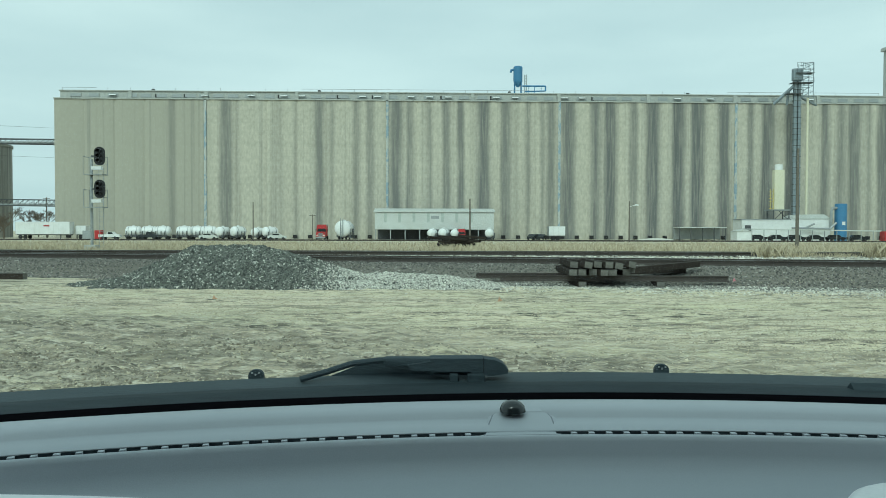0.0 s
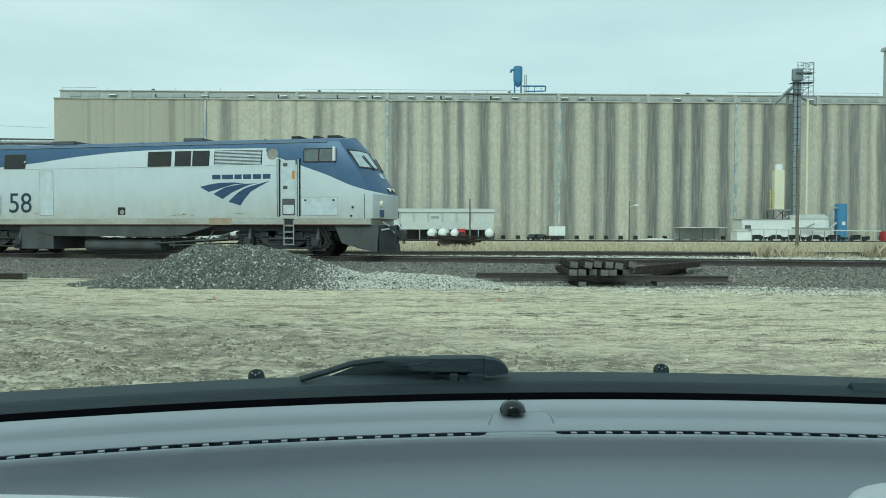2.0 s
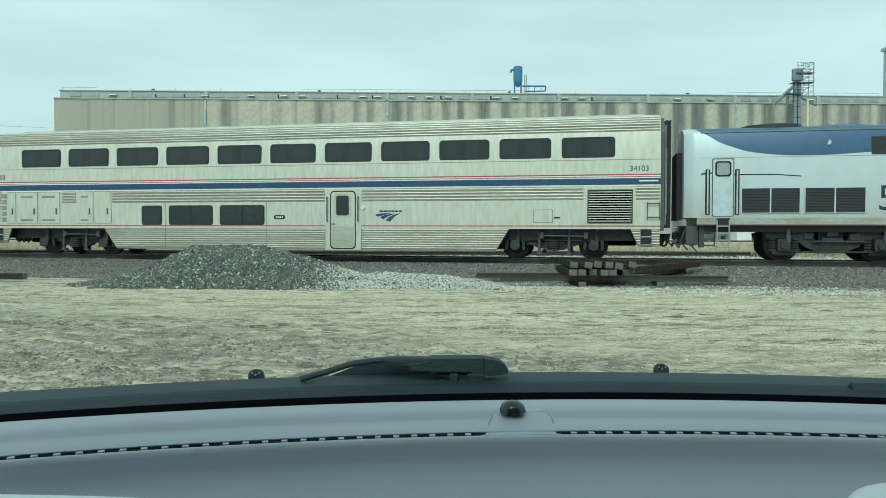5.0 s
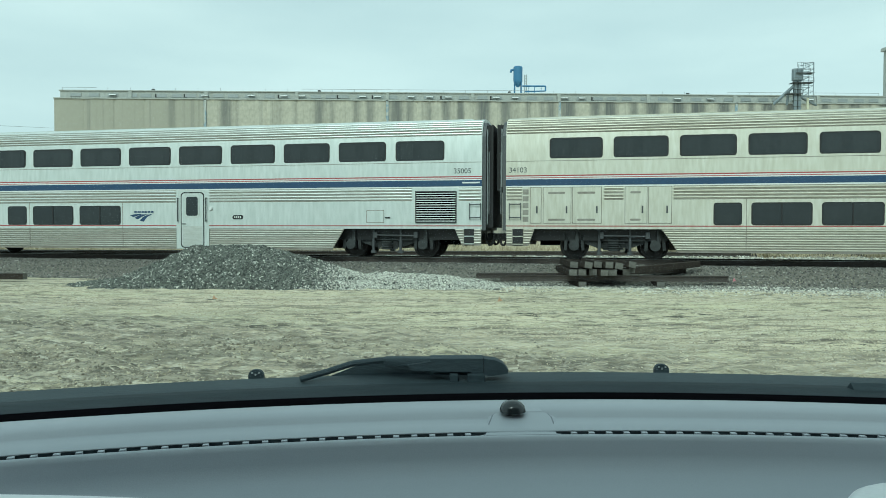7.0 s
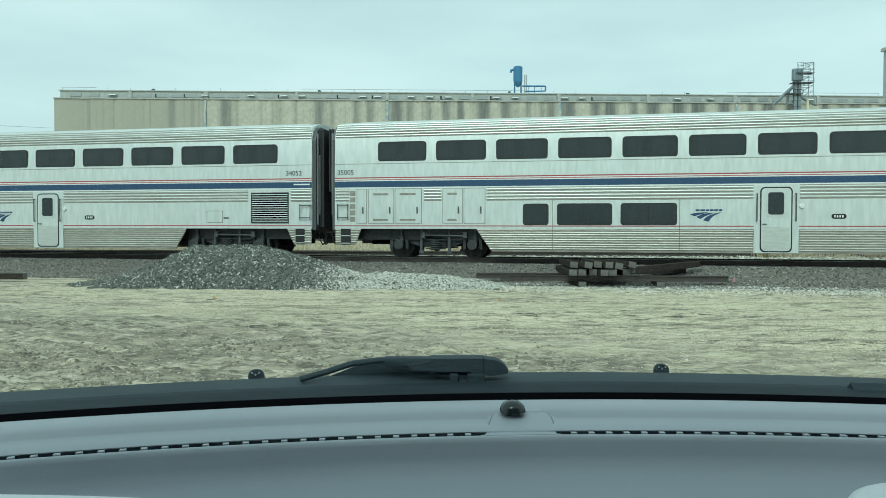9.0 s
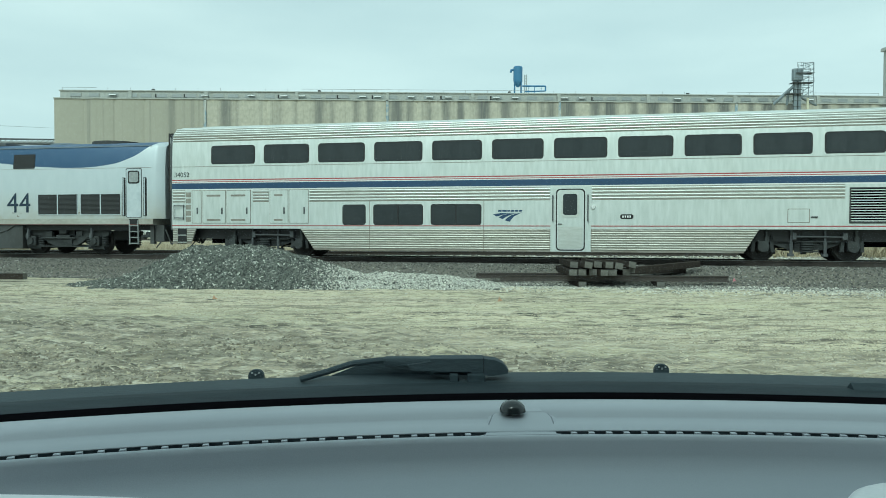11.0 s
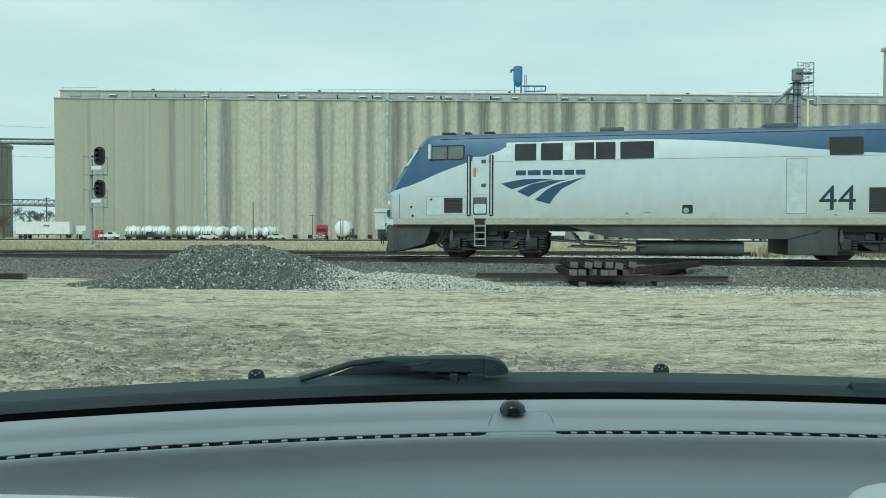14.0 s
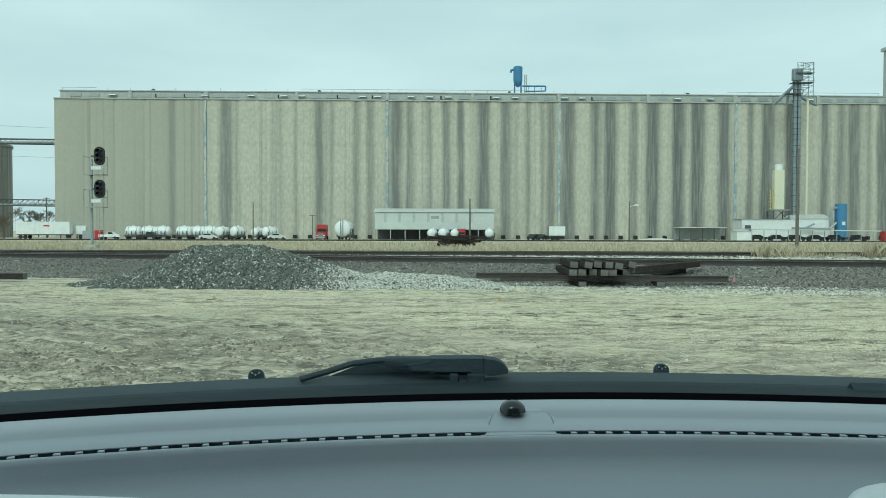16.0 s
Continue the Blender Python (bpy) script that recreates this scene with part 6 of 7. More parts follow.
# ---- yard beyond the tracks ----
def build_signal():
    g = thing("railway_signal", "two-headed black railway signal on a grey steel mast", "railway signal", pose(-21.9, 46, 0.3))
    part("mast", rod(bm_new(), (0, 0, 0), (0, 0, 5.75), 0.085, 12), GALV, g)
    part("base", box(bm_new(), -0.35, 0.35, -0.35, 0.35, 0, 0.4, bevel=0.03), GALLERY, g)
    for z in (5.93, 3.89):
        h = part("signal_head", slab(bm_new(), rounded(0.23, 0.91, z - 0.57, z + 0.57, 0.33, 8), -0.03, 0.05, lambda u, v, d: (u, d - 0.12, v)), BLACK, g, "black oval backplate with hooded lamps")
        for k in (-0.3, 0, 0.3):
            bm = bm_new()
            for i in range(9):
                a0, a1 = radians(-20 + i * 220 / 9), radians(-20 + (i + 1) * 220 / 9)
                p = [(0.57 + 0.13 * math.cos(a), z + k + 0.13 * math.sin(a)) for a in (a0, a1)]
                q = [(0.57 + 0.145 * math.cos(a), z + k + 0.145 * math.sin(a)) for a in (a1, a0)]
                slab(bm, p + q, -0.42, 0.27, lambda u, v, d: (u, d, v))
            part("hood", bm, BLACK, h)
            part("lens", lathe(bm_new(), [(-0.2, 0.02), (-0.19, 0.1), (-0.15, 0.11)], "Y", 14, (0.57, 0, z + k)), BLACK, h)
        bm = box(bm_new(), 0.0, 0.57, -0.05, 0.05, z - 0.05, z + 0.05)
        part("bracket", bm, DARK_STEEL, g)
        bm = box(bm_new(), -0.35, 0.85, -0.4, 0.4, z - 1.17, z - 1.12)
        part("platform", bm, GALV, g)
        bm = bm_new()
        for x, y in ((-0.33, -0.38), (-0.33, 0.38), (0.83, 0.38)):
            rod(bm, (x, y, z - 1.12), (x, y, z - 0.02), 0.018, 6)
        rod(bm, (-0.33, -0.38, z - 0.05), (-0.33, 0.38, z - 0.05), 0.018, 6)
        rod(bm, (-0.33, 0.38, z - 0.05), (0.83, 0.38, z - 0.05), 0.018, 6)
        rod(bm, (-0.33, 0.38, z - 0.5), (0.83, 0.38, z - 0.5), 0.018, 6)
        part("guard_rail", bm, GALV, g)
        part("relay_box", box(bm_new(), 0.1, 0.7, -0.25, 0.1, z - 0.85, z - 0.65), WHITE, g)
    bm = bm_new()
    for x in (0.5, 0.78):
        rod(bm, (x, -0.1, 0), (x + 0.0, -0.1, 5.2), 0.016, 6)
    for i in range(16):
        rod(bm, (0.5, -0.1, 0.3 + i * 0.31), (0.78, -0.1, 0.3 + i * 0.31), 0.012, 5)
    part("ladder", bm, GALV, g)


def build_pole(x, y, h, r=0.14, arm=False, z=0.0, lamp=False):
    p = thing("utility_pole", "weathered wooden utility pole standing in dry grass", "utility pole", pose(x, y, z), "utility poles")
    part("pole", rod(bm_new(), (0, 0, 0), (0, 0, h), r, 10, r * 0.7), POLE_WOOD, p)
    if arm:
        part("crossarm", box(bm_new(), -0.9, 0.9, -0.06, 0.06, h - 0.35, h - 0.22), POLE_WOOD, p)
        bm = bm_new()
        for u in (-0.8, 0.8):
            lathe(bm, [(h - 0.22, 0.04), (h - 0.15, 0.06), (h - 0.05, 0.03)], "Z", 8, (u, 0, 0))
        part("insulator", bm, WHITE, p)
    if lamp:
        bm = rod(bm_new(), (0, 0, h - 0.9), (1.0, -0.3, h - 0.6), 0.04, 6)
        box(bm, 0.8, 1.35, -0.5, -0.15, h - 0.72, h - 0.52)
        part("lamp", bm, WHITE, p, "pale floodlight")


def wheel_pair(parent, x, y, r, s=1.0):
    for q in (-s, s):
        part("wheel", lathe(bm_new(), [(y + q - 0.13, r * 0.5), (y + q - 0.13, r), (y + q + 0.13, r), (y + q + 0.13, r * 0.5)], "Y", 16, (x, 0, r)), RUBBER, parent)


def build_tank(x, y, turn, length=4.4, r=1.3, ladder=False):
    t = thing("tank_trailer", "white horizontal tank trailer parked in the elevator yard", "tank trailer", pose(x, y, -0.5, 0, 0, turn), "tank trailers")
    h = length / 2
    part("tank", lathe(bm_new(), [(-h, 0.1), (-h + 0.1, r * 0.55), (-h + 0.35, r * 0.87), (-h + 0.7, r), (h - 0.7, r), (h - 0.35, r * 0.87), (h - 0.1, r * 0.55), (h, 0.1)], "X", 24, (0, 0, 0.65 + r)), WHITE, t, smooth=50)
    part("frame", box(bm_new(), -h, h, -0.5, 0.5, 0.5, 0.68), DARK_STEEL, t)
    bm = bm_new()
    for u in (-h * 0.75, -h * 0.1, h * 0.35):
        rod(bm, (u, -r - 0.08, 0.6), (u + 0.1, -r - 0.08, 0.7 + r), 0.09, 6)
        box(bm, u - 0.25, u + 0.3, -r - 0.15, -r + 0.35, 0.45, 0.75 + 0.2 * r)
    rod(bm, (-h, -r - 0.05, 0.9), (h * 0.8, -r - 0.05, 0.85), 0.07, 6)
    part("pipework", bm, DARK_STEEL, t, "dark valves and hoses along the frame")
    part("manway", lathe(bm_new(), [(0.6 + 2 * r, 0.35), (0.85 + 2 * r, 0.35), (0.9 + 2 * r, 0.1)], "Z", 14), WHITE, t)
    for u in (-h * 0.5, h * 0.5):
        part("strap", lathe(bm_new(), [(u - 0.06, r), (u - 0.06, r + 0.03), (u + 0.06, r + 0.03), (u + 0.06, r)], "X", 24, (0, 0, 0.65 + r)), GALV, t)
    bm = bm_new()
    for u in (-h * 0.5, h * 0.5):
        box(bm, u - 0.12, u + 0.12, -r * 0.8, r * 0.8, 0.6, 1.1)
    part("saddle", bm, DARK_STEEL, t)
    for u in (-h * 0.6, h * 0.6):
        wheel_pair(t, u, 0, 0.48, 0.9)
    if ladder:
        bm = bm_new()
        for q in (-0.3, 0.3):
            rod(bm, (-h - 0.15, q, 0.6), (-h - 0.05, q, 1.2 + 2 * r), 0.09, 6)
        for i in range(9):
            rod(bm, (-h - 0.1, -0.3, 0.8 + i * 0.33), (-h - 0.1, 0.3, 0.8 + i * 0.33), 0.035, 5)
        part("ladder", bm, GALV, t)


def build_box_trailer(x, y, length, h=2.8, label="white box trailer parked beside the elevator"):
    t = thing("box_trailer", label, "trailer", pose(x, y, -0.5), "trailers")
    part("body", box(bm_new(), 0, length, 0, 2.5, 1.15, 1.15 + h, bevel=0.05), WHITE, t)
    part("rear_frame", box(bm_new(), -0.05, 0.02, 0.0, 2.5, 1.1, 1.15 + h), GALV, t)
    bm = bm_new()
    for i in range(1, int(length / 1.2)):
        box(bm, i * 1.2 - 0.02, i * 1.2 + 0.02, -0.012, 0.0, 1.2, 1.1 + h)
    part("panel_rib", bm, SHEET, t)
    part("underframe", box(bm_new(), 0.2, length - 0.2, 0.4, 2.1, 0.9, 1.14), DARK_STEEL, t)
    for u in (1.2, 2.4):
        wheel_pair(t, u, 1.25, 0.5, 1.05)
    part("landing_leg", box(bm_new(), length - 2.6, length - 2.4, 0.5, 0.7, 0, 1.0), DARK_STEEL, t)
    if length > 8:
        part("mark", box(bm_new(), length * 0.52, length * 0.52 + 1.5, -0.016, -0.013, 3.1, 3.5), STRIPE_RED, t, "red bar marking")


def build_semi(x, y, s=1.0):
    t = thing("semi_truck", "red semi truck tractor parked facing the tracks", "truck", pose(x, y, -0.5), "trucks")
    bm = slab(bm_new(), [(-1.15, 0.55), (-1.15, 1.7), (-0.95, 1.85), (0.95, 1.85), (1.15, 1.7), (1.15, 0.55)], 0, 1.6, lambda u, v, d: (u * s, d, v * s))
    part("hood", bm, RED, t)
    bm = slab(bm_new(), [(-1.25, 0.9), (-1.25, 3.2), (-1.0, 3.75), (1.0, 3.75), (1.25, 3.2), (1.25, 0.9)], 1.6, 2.4, lambda u, v, d: (u * s, d, v * s))
    part("cab", bm, RED, t)
    part("windscreen", slab(bm_new(), [(-1.08, 2.0), (1.08, 2.0), (0.98, 2.75), (-0.98, 2.75)], 1.55, 0.05, lambda u, v, d: (u * s, d, v * s)), GLASS_DARK, t)
    g = part("grille", box(bm_new(), -0.5 * s, 0.5 * s, -0.04, 0.0, 0.75 * s, 1.65 * s), GALV, t)
    for i in range(5):
        part("grille_bar", box(bm_new(), -0.45 * s, 0.45 * s, -0.06, -0.04, (0.85 + i * 0.16) * s, (0.92 + i * 0.16) * s), DARK_STEEL, g)
    part("bumper", box(bm_new(), -1.2 * s, 1.2 * s, -0.15, 0.1, 0.35, 0.72, bevel=0.04), GALV, t)
    for q in (-1, 1):
        part("headlight", box(bm_new(), q * 0.65 * s, q * 1.05 * s, -0.05, 0.02, 0.95, 1.2), LAMP_GLASS, t)
        part("mirror", box(bm_new(), q * 1.3 * s, q * 1.48 * s, 1.5, 1.6, 2.0, 2.7), BLACK, t)
        part("stack", rod(bm_new(), (q * 1.1 * s, 4.2, 0.9), (q * 1.1 * s, 4.2, 4.0 * s), 0.08, 8), GALV, t)
    for u in (0.7, 4.6):
        for q in (-1.0, 1.0):
            part("wheel", lathe(bm_new(), [(q - 0.15, 0.25), (q - 0.15, 0.5), (q + 0.15, 0.5), (q + 0.15, 0.25)], "X", 16, (0, u, 0.5)), RUBBER, t)
    part("chassis", box(bm_new(), -0.5, 0.5, 1.5, 5.4, 0.6, 0.9), DARK_STEEL, t)


def build_small_car(x, y, turn, mat, label, pickup=False, z=-0.5):
    t = thing("pickup_truck" if pickup else "parked_vehicle", label, "car", pose(x, y, z, 0, 0, turn), "parked vehicles")
    if pickup:
        pts = [(-2.6, 0.5), (-2.6, 1.15), (-0.6, 1.15), (-0.5, 1.8), (0.7, 1.82), (1.3, 1.2), (2.5, 1.1), (2.65, 0.5)]
        glass = [(-0.35, 1.25), (-0.3, 1.72), (0.62, 1.74), (1.05, 1.25)]
    else:
        pts = [(-2.2, 0.4), (-2.25, 0.95), (-1.6, 1.1), (-1.0, 1.5), (0.4, 1.52), (1.1, 1.05), (2.1, 0.9), (2.25, 0.4)]
        glass = [(-1.25, 1.1), (-0.9, 1.42), (0.35, 1.44), (0.85, 1.1)]
    part("body", slab(bm_new(), pts, -0.88, 1.76, lambda u, v, d: (u, d, v)), mat, t)
    part("side_window", slab(bm_new(), glass, -0.9, 1.8, lambda u, v, d: (u, d, v)), GLASS_DARK, t)
    for u in (-1.5, 1.5):
        wheel_pair(t, u, 0, 0.34, 0.78)


def build_shed():
    t = thing("loading_shed", "pale sheet-metal loading shed raised on posts against the elevator", "shed", pose(-17.2, 186, -0.5))
    L = 30.0
    part("wall", box(bm_new(), 0, L, 0, 8, 2.6, 6.9), SHEET, t)
    part("roof", slab(bm_new(), [(-0.3, 6.95), (-0.3, 7.15), (4, 8.0), (8.3, 7.15), (8.3, 6.95)], -0.3, L + 0.6, lambda u, v, d: (d, u, v)), SHEET, t)
    for i in range(7):
        part("translucent_panel", box(bm_new(), 2.3 + i * 3.6, 3.0 + i * 3.6, -0.03, -0.004, 4.4, 6.8), SHEET_DULL, t)
    bm = bm_new()
    for i in range(60):
        box(bm, i * 0.5, i * 0.5 + 0.06, -0.025, -0.002, 2.62, 6.85)
    part("corrugation", bm, SHEET, t)
    for i in range(9):
        part("post", box(bm_new(), 0.1 + i * 3.7, 0.35 + i * 3.7, 0.1, 0.35, 0, 2.6), GALV, t)
    part("name_board", box(bm_new(), 14.2, 16.2, -0.06, -0.03, 5.3, 6.0), GALV, t)
    part("rear_wall", box(bm_new(), 0, L, 7.8, 8, 0, 2.6), DARK_STEEL, t)
    # open roof further along
    t = thing("open_shelter", "low open steel shelter against the bins", "shelter", pose(60.9, 190, -0.5))
    part("roof", box(bm_new(), 0, 12.2, 0, 5, 3.2, 3.4), SHEET, t)
    for i in range(5):
        part("post", box(bm_new(), i * 2.98, 0.2 + i * 2.98, 0.1, 0.3, 0, 3.2), DARK_STEEL, t)
    part("back_panel", box(bm_new(), 0, 12.2, 4.8, 5, 0.3, 3.2), GALV, t)


def build_plant():
    t = thing("scale_building", "long low white building beside the elevator", "building", pose(75.0, 189, -0.5))
    part("wall", box(bm_new(), 1.6, 14.0, 0, 6, 0, 5.3), WHITE, t)
    part("annex", box(bm_new(), 14.02, 24.8, 1, 6, 0, 5.6), WHITE, t)
    part("roof", slab(bm_new(), [(13.9, 5.62), (16.5, 6.7), (23, 6.75), (24.9, 5.62)], 0.8, 5.4, lambda u, v, d: (u, d, v)), SHEET, t)
    part("roof_edge", box(bm_new(), 1.45, 14.1, -0.15, 6.1, 5.3, 5.5), GALV, t)
    part("door", box(bm_new(), 2.3, 3.9, -0.03, 0.0, 2.2, 3.9), DARK_STEEL, t)
    bm = bm_new()
    rod(bm, (14.3, -0.3, 3.2), (24.0, -0.3, 3.0), 0.28, 10)
    rod(bm, (17.5, -0.3, 3.2), (20.0, -0.3, 4.3), 0.25, 10)
    rod(bm, (24.0, -0.3, 3.0), (25.6, -0.3, 4.6), 0.28, 10)
    part("duct", bm, GALV, t)
    t = thing("blue_tank", "tall blue cylindrical tank with elbow pipe", "tank", pose(102.4, 190, -0.5))
    part("shell", lathe(bm_new(), [(0, 1.45), (9.4, 1.45), (9.5, 1.3), (9.5, 0.1)], "Z", 28), BLUE_STEEL, t, smooth=40)
    bm = rod(bm_new(), (-1.2, -0.4, 8.4), (-2.4, -0.6, 8.3), 0.35, 10)
    rod(bm, (-2.4, -0.6, 8.4), (-2.8, -0.6, 7.6), 0.35, 10)
    rod(bm, (-2.8, -0.6, 7.7), (-2.8, -0.6, 3.0), 0.35, 10)
    part("elbow_pipe", bm, GALV, t)
    part("notice", box(bm_new(), -0.4, 0.4, -1.5, -1.45, 4.0, 4.9), WHITE, t)
    t = thing("grain_bin", "cream square grain bin on a steel stand", "bin", pose(86.7, 191, -0.5))
    part("bin", box(bm_new(), -1.4, 1.2, -0.9, 0.6, 8.0, 18.2, bevel=0.15), CREAM, t)
    part("cap", lathe(bm_new(), [(18.2, 0.95), (19.6, 0.95), (19.7, 0.3)], "Z", 18), WHITE, t)
    part("platform", box(bm_new(), -2.6, 2.2, -2.2, 2.2, 7.7, 7.95), GALV, t)
    bm = bm_new()
    for u in (-2.0, 2.0):
        for v in (-1.8, 1.8):
            rod(bm, (u, v, 0), (u, v, 7.7), 0.14, 6)
        rod(bm, (u, -1.8, 5.2), (-u * 0.3, -1.8, 7.6), 0.09, 6)
    part("stand", bm, DARK_STEEL, t)
    bm = bm_new()
    for i in range(6):
        box(bm, -2.7, -1.8, -1.4, -0.6, 8.2 + i * 0.85, 8.35 + i * 0.85)
    for u in (-2.65, -1.85):
        rod(bm, (u, -1.4, 7.95), (u, -1.4, 13.2), 0.07, 6)
    part("stair", bm, YELLOW, t)
    # bucket leg tower
    t = thing("elevator_leg", "grey steel bucket elevator leg with lattice head tower", "elevator leg", pose(92.4, 193.5, -1.9))
    for u in (-0.55, 0.55):
        part("leg_casing", box(bm_new(), u - 0.36, u + 0.36, -0.4, 0.4, 0, 44.5), LEG_STEEL, t)
    bm = bm_new()
    for i in range(30):
        box(bm, -1.0, 1.0, -0.46, 0.46, 1.5 + i * 1.45, 1.62 + i * 1.45)
    part("flange", bm, DARK_STEEL, t)
    part("head_housing", box(bm_new(), -1.3, 1.3, -0.7, 0.7, 43.0, 46.2, bevel=0.3), LEG_STEEL, t)
    bm = bm_new()
    for u in (0.9, 3.6):
        for v in (-1.2, 1.2):
            rod(bm, (u, v, 38.5), (u, v, 47.6), 0.09, 5)
    for i in range(7):
        z = 38.8 + i * 1.4
        for v in (-1.2, 1.2):
            rod(bm, (0.9, v, z), (3.6, v, z), 0.06, 5)
            rod(bm, (0.9, v, z), (3.6, v, min(z + 1.4, 47.6)), 0.05, 5)
    part("lattice_tower", bm, LEG_STEEL, t)
    bm = box(bm_new(), -1.6, 3.8, -1.3, 1.3, 42.4, 42.55)
    box(bm, -3.0, 1.0, -1.2, 1.2, 39.5, 39.65)
    box(bm, -0.6, 3.9, -1.3, 1.3, 44.9, 45.0)
    part("platform", bm, DARK_STEEL, t)
    bm = bm_new()
    for z, a, b in ((43.6, -1.6, 3.8), (40.7, -3.0, 1.0), (46.1, -0.6, 3.9), (47.6, -0.6, 3.7)):
        rod(bm, (a, -1.25, z), (b, -1.25, z), 0.05, 5)
        for i in range(5):
            u = a + (b - a) * i / 4
            rod(bm, (u, -1.25, z - 1.1), (u, -1.25, z), 0.04, 5)
    part("guard_rail", bm, DARK_STEEL, t)
    bm = rod(bm_new(), (-0.6, 0, 42.0), (-5.2, 2, 37.3), 0.42, 8)
    rod(bm, (0.8, 0, 38.8), (6.5, 3, 37.2), 0.3, 8)
    rod(bm, (-2.2, 0, 40.5), (-2.2, 1, 36.9), 0.35, 8)
    part("spout", bm, LEG_STEEL, t)
    part("downpipe", rod(bm_new(), (2.7, -0.2, 4.0), (2.7, -0.2, 38.6), 0.3, 10), CREAM, t)
    # carport with vehicles
    t = thing("carport", "long low carport roof on thin posts", "carport", pose(69.3, 176, -0.5))
    part("roof", slab(bm_new(), [(4.2, 2.75), (4.2, 3.0), (35.3, 2.6), (35.3, 2.35)], 0, 5.5, lambda u, v, d: (u, d, v)), SHEET, t)
    for i in range(11):
        part("post", box(bm_new(), 4.4 + i * 2.9, 4.55 + i * 2.9, 0.1, 0.25, 0, 2.8 - 0.03 * i), GALV, t)
    t = thing("small_hut", "small white metal hut at the end of the carport", "hut", pose(69.8, 175, -0.5))
    part("wall", box(bm_new(), 0, 3.4, 0, 4, 0, 2.3), WHITE, t)
    part("roof", slab(bm_new(), [(-0.15, 2.3), (1.7, 2.8), (3.55, 2.3)], -0.2, 4.4, lambda u, v, d: (u, d, v)), SHEET, t)
    for i, u in enumerate((76.2, 81.0, 85.6, 90.4, 95.2, 100.6)):
        build_small_car(u, 179, 8 * (-1) ** i, CAR_PAINT, "dark car parked under the carport")
    t = solid("rusty_bin", box(bm_new(), 0, 2.0, 0, 2, 0, 2.4, bevel=0.05), RED, "faded red steel bin beside the carport", "bin", pose(105.4, 176, -0.5))
    # tower house beyond the far end
    bm = box(bm_new(), 0, 16, 0, 14, 0, 58)
    t = solid("headhouse_tower", bm, GALLERY, "tall concrete headhouse tower behind the bins", "tower", pose(135.9, 215, -0.6))
    part("roof_cap", box(bm_new(), -0.6, 16.6, -0.6, 14.6, 58, 59), GALLERY, t)


def build_left_side():
    t = thing("round_silo", "round grey concrete silo next to the elevator", "silo", pose(-138.6, 216, -0.6))
    part("shell", lathe(bm_new(), [(0, 11.0), (26.6, 11.0), (26.6, 11.3), (27.3, 11.3), (27.3, 1)], "Z", 40), OLD_SILO, t, smooth=40)
    for z, h, nm in ((25.9, 1.3, "upper"), (8.6, 1.7, "lower")):
        t = thing("conveyor_bridge", "steel lattice conveyor bridge between silo and elevator", "conveyor bridge", pose(-126.0, 206, z))
        bm = bm_new()
        L = 22.5
        for v in (0, 2):
            for q in (0, h):
                rod(bm, (0, v, q), (L, v, q - 0.25), 0.12, 5)
            for i in range(15):
                u = i * L / 15
                rod(bm, (u, v, 0), (u, v, h), 0.05, 4)
                rod(bm, (u, v, 0), (u + L / 15, v, h - 0.2), 0.05, 4)
        part("truss", bm, DARK_STEEL, t)
        part("deck", box(bm_new(), 0, L, 0.2, 1.8, 0.02, 0.5), GALV, t)
    for z in (29.4, 21.5):
        w = thing("power_line", "thin dark overhead wire reaching the elevator", "wire", pose(0, 0, 0), "overhead wires")
        part("wire", rod(bm_new(), (-150, 190, z + 0.6), (-104.2, 198, z - 0.4), 0.028, 5), DARK_STEEL, w)
    # bare trees
    r = random.Random(8)
    for k, (x, y, h) in enumerate(((-90.6, 152, 7.0), (-94.0, 156, 6.0), (-119, 222, 10.5), (-124, 226, 10.0), (-128, 228, 10.5))):
        t = thing("bare_tree", "leafless winter tree with a haze of thin twigs", "tree", pose(x, y, -0.45), "bare trees")
        bm, tw = bm_new(), bm_new()
        rod(bm, (0, 0, 0), (0.1, 0, h * 0.35), 0.2, 7, 0.14)

        def grow(b, p, d, l, rad, depth):
            e = p + d * l
            rod(b if depth < 2 else tw, p, e, max(rad, 0.03), 4, max(rad * 0.65, 0.025))
            if depth < 4:
                for i in range(3 if depth < 3 else 4):
                    nd = (d + Vector((r.uniform(-1, 1), r.uniform(-1, 1), r.uniform(-0.25, 0.6))) * 0.75).normalized()
                    grow(b, p + d * l * r.uniform(0.55, 1.0), nd, l * r.uniform(0.55, 0.8), rad * 0.6, depth + 1)
        for i in range(4):
            a = i * 1.6 + r.random()
            grow(bm, Vector((0.08, 0, h * r.uniform(0.2, 0.34))), Vector((math.cos(a) * 0.7, math.sin(a) * 0.7, 0.8)).normalized(), h * 0.27, 0.1, 0)
        part("trunk", bm, TWIG, t)
        part("crown", tw, TWIG, t)


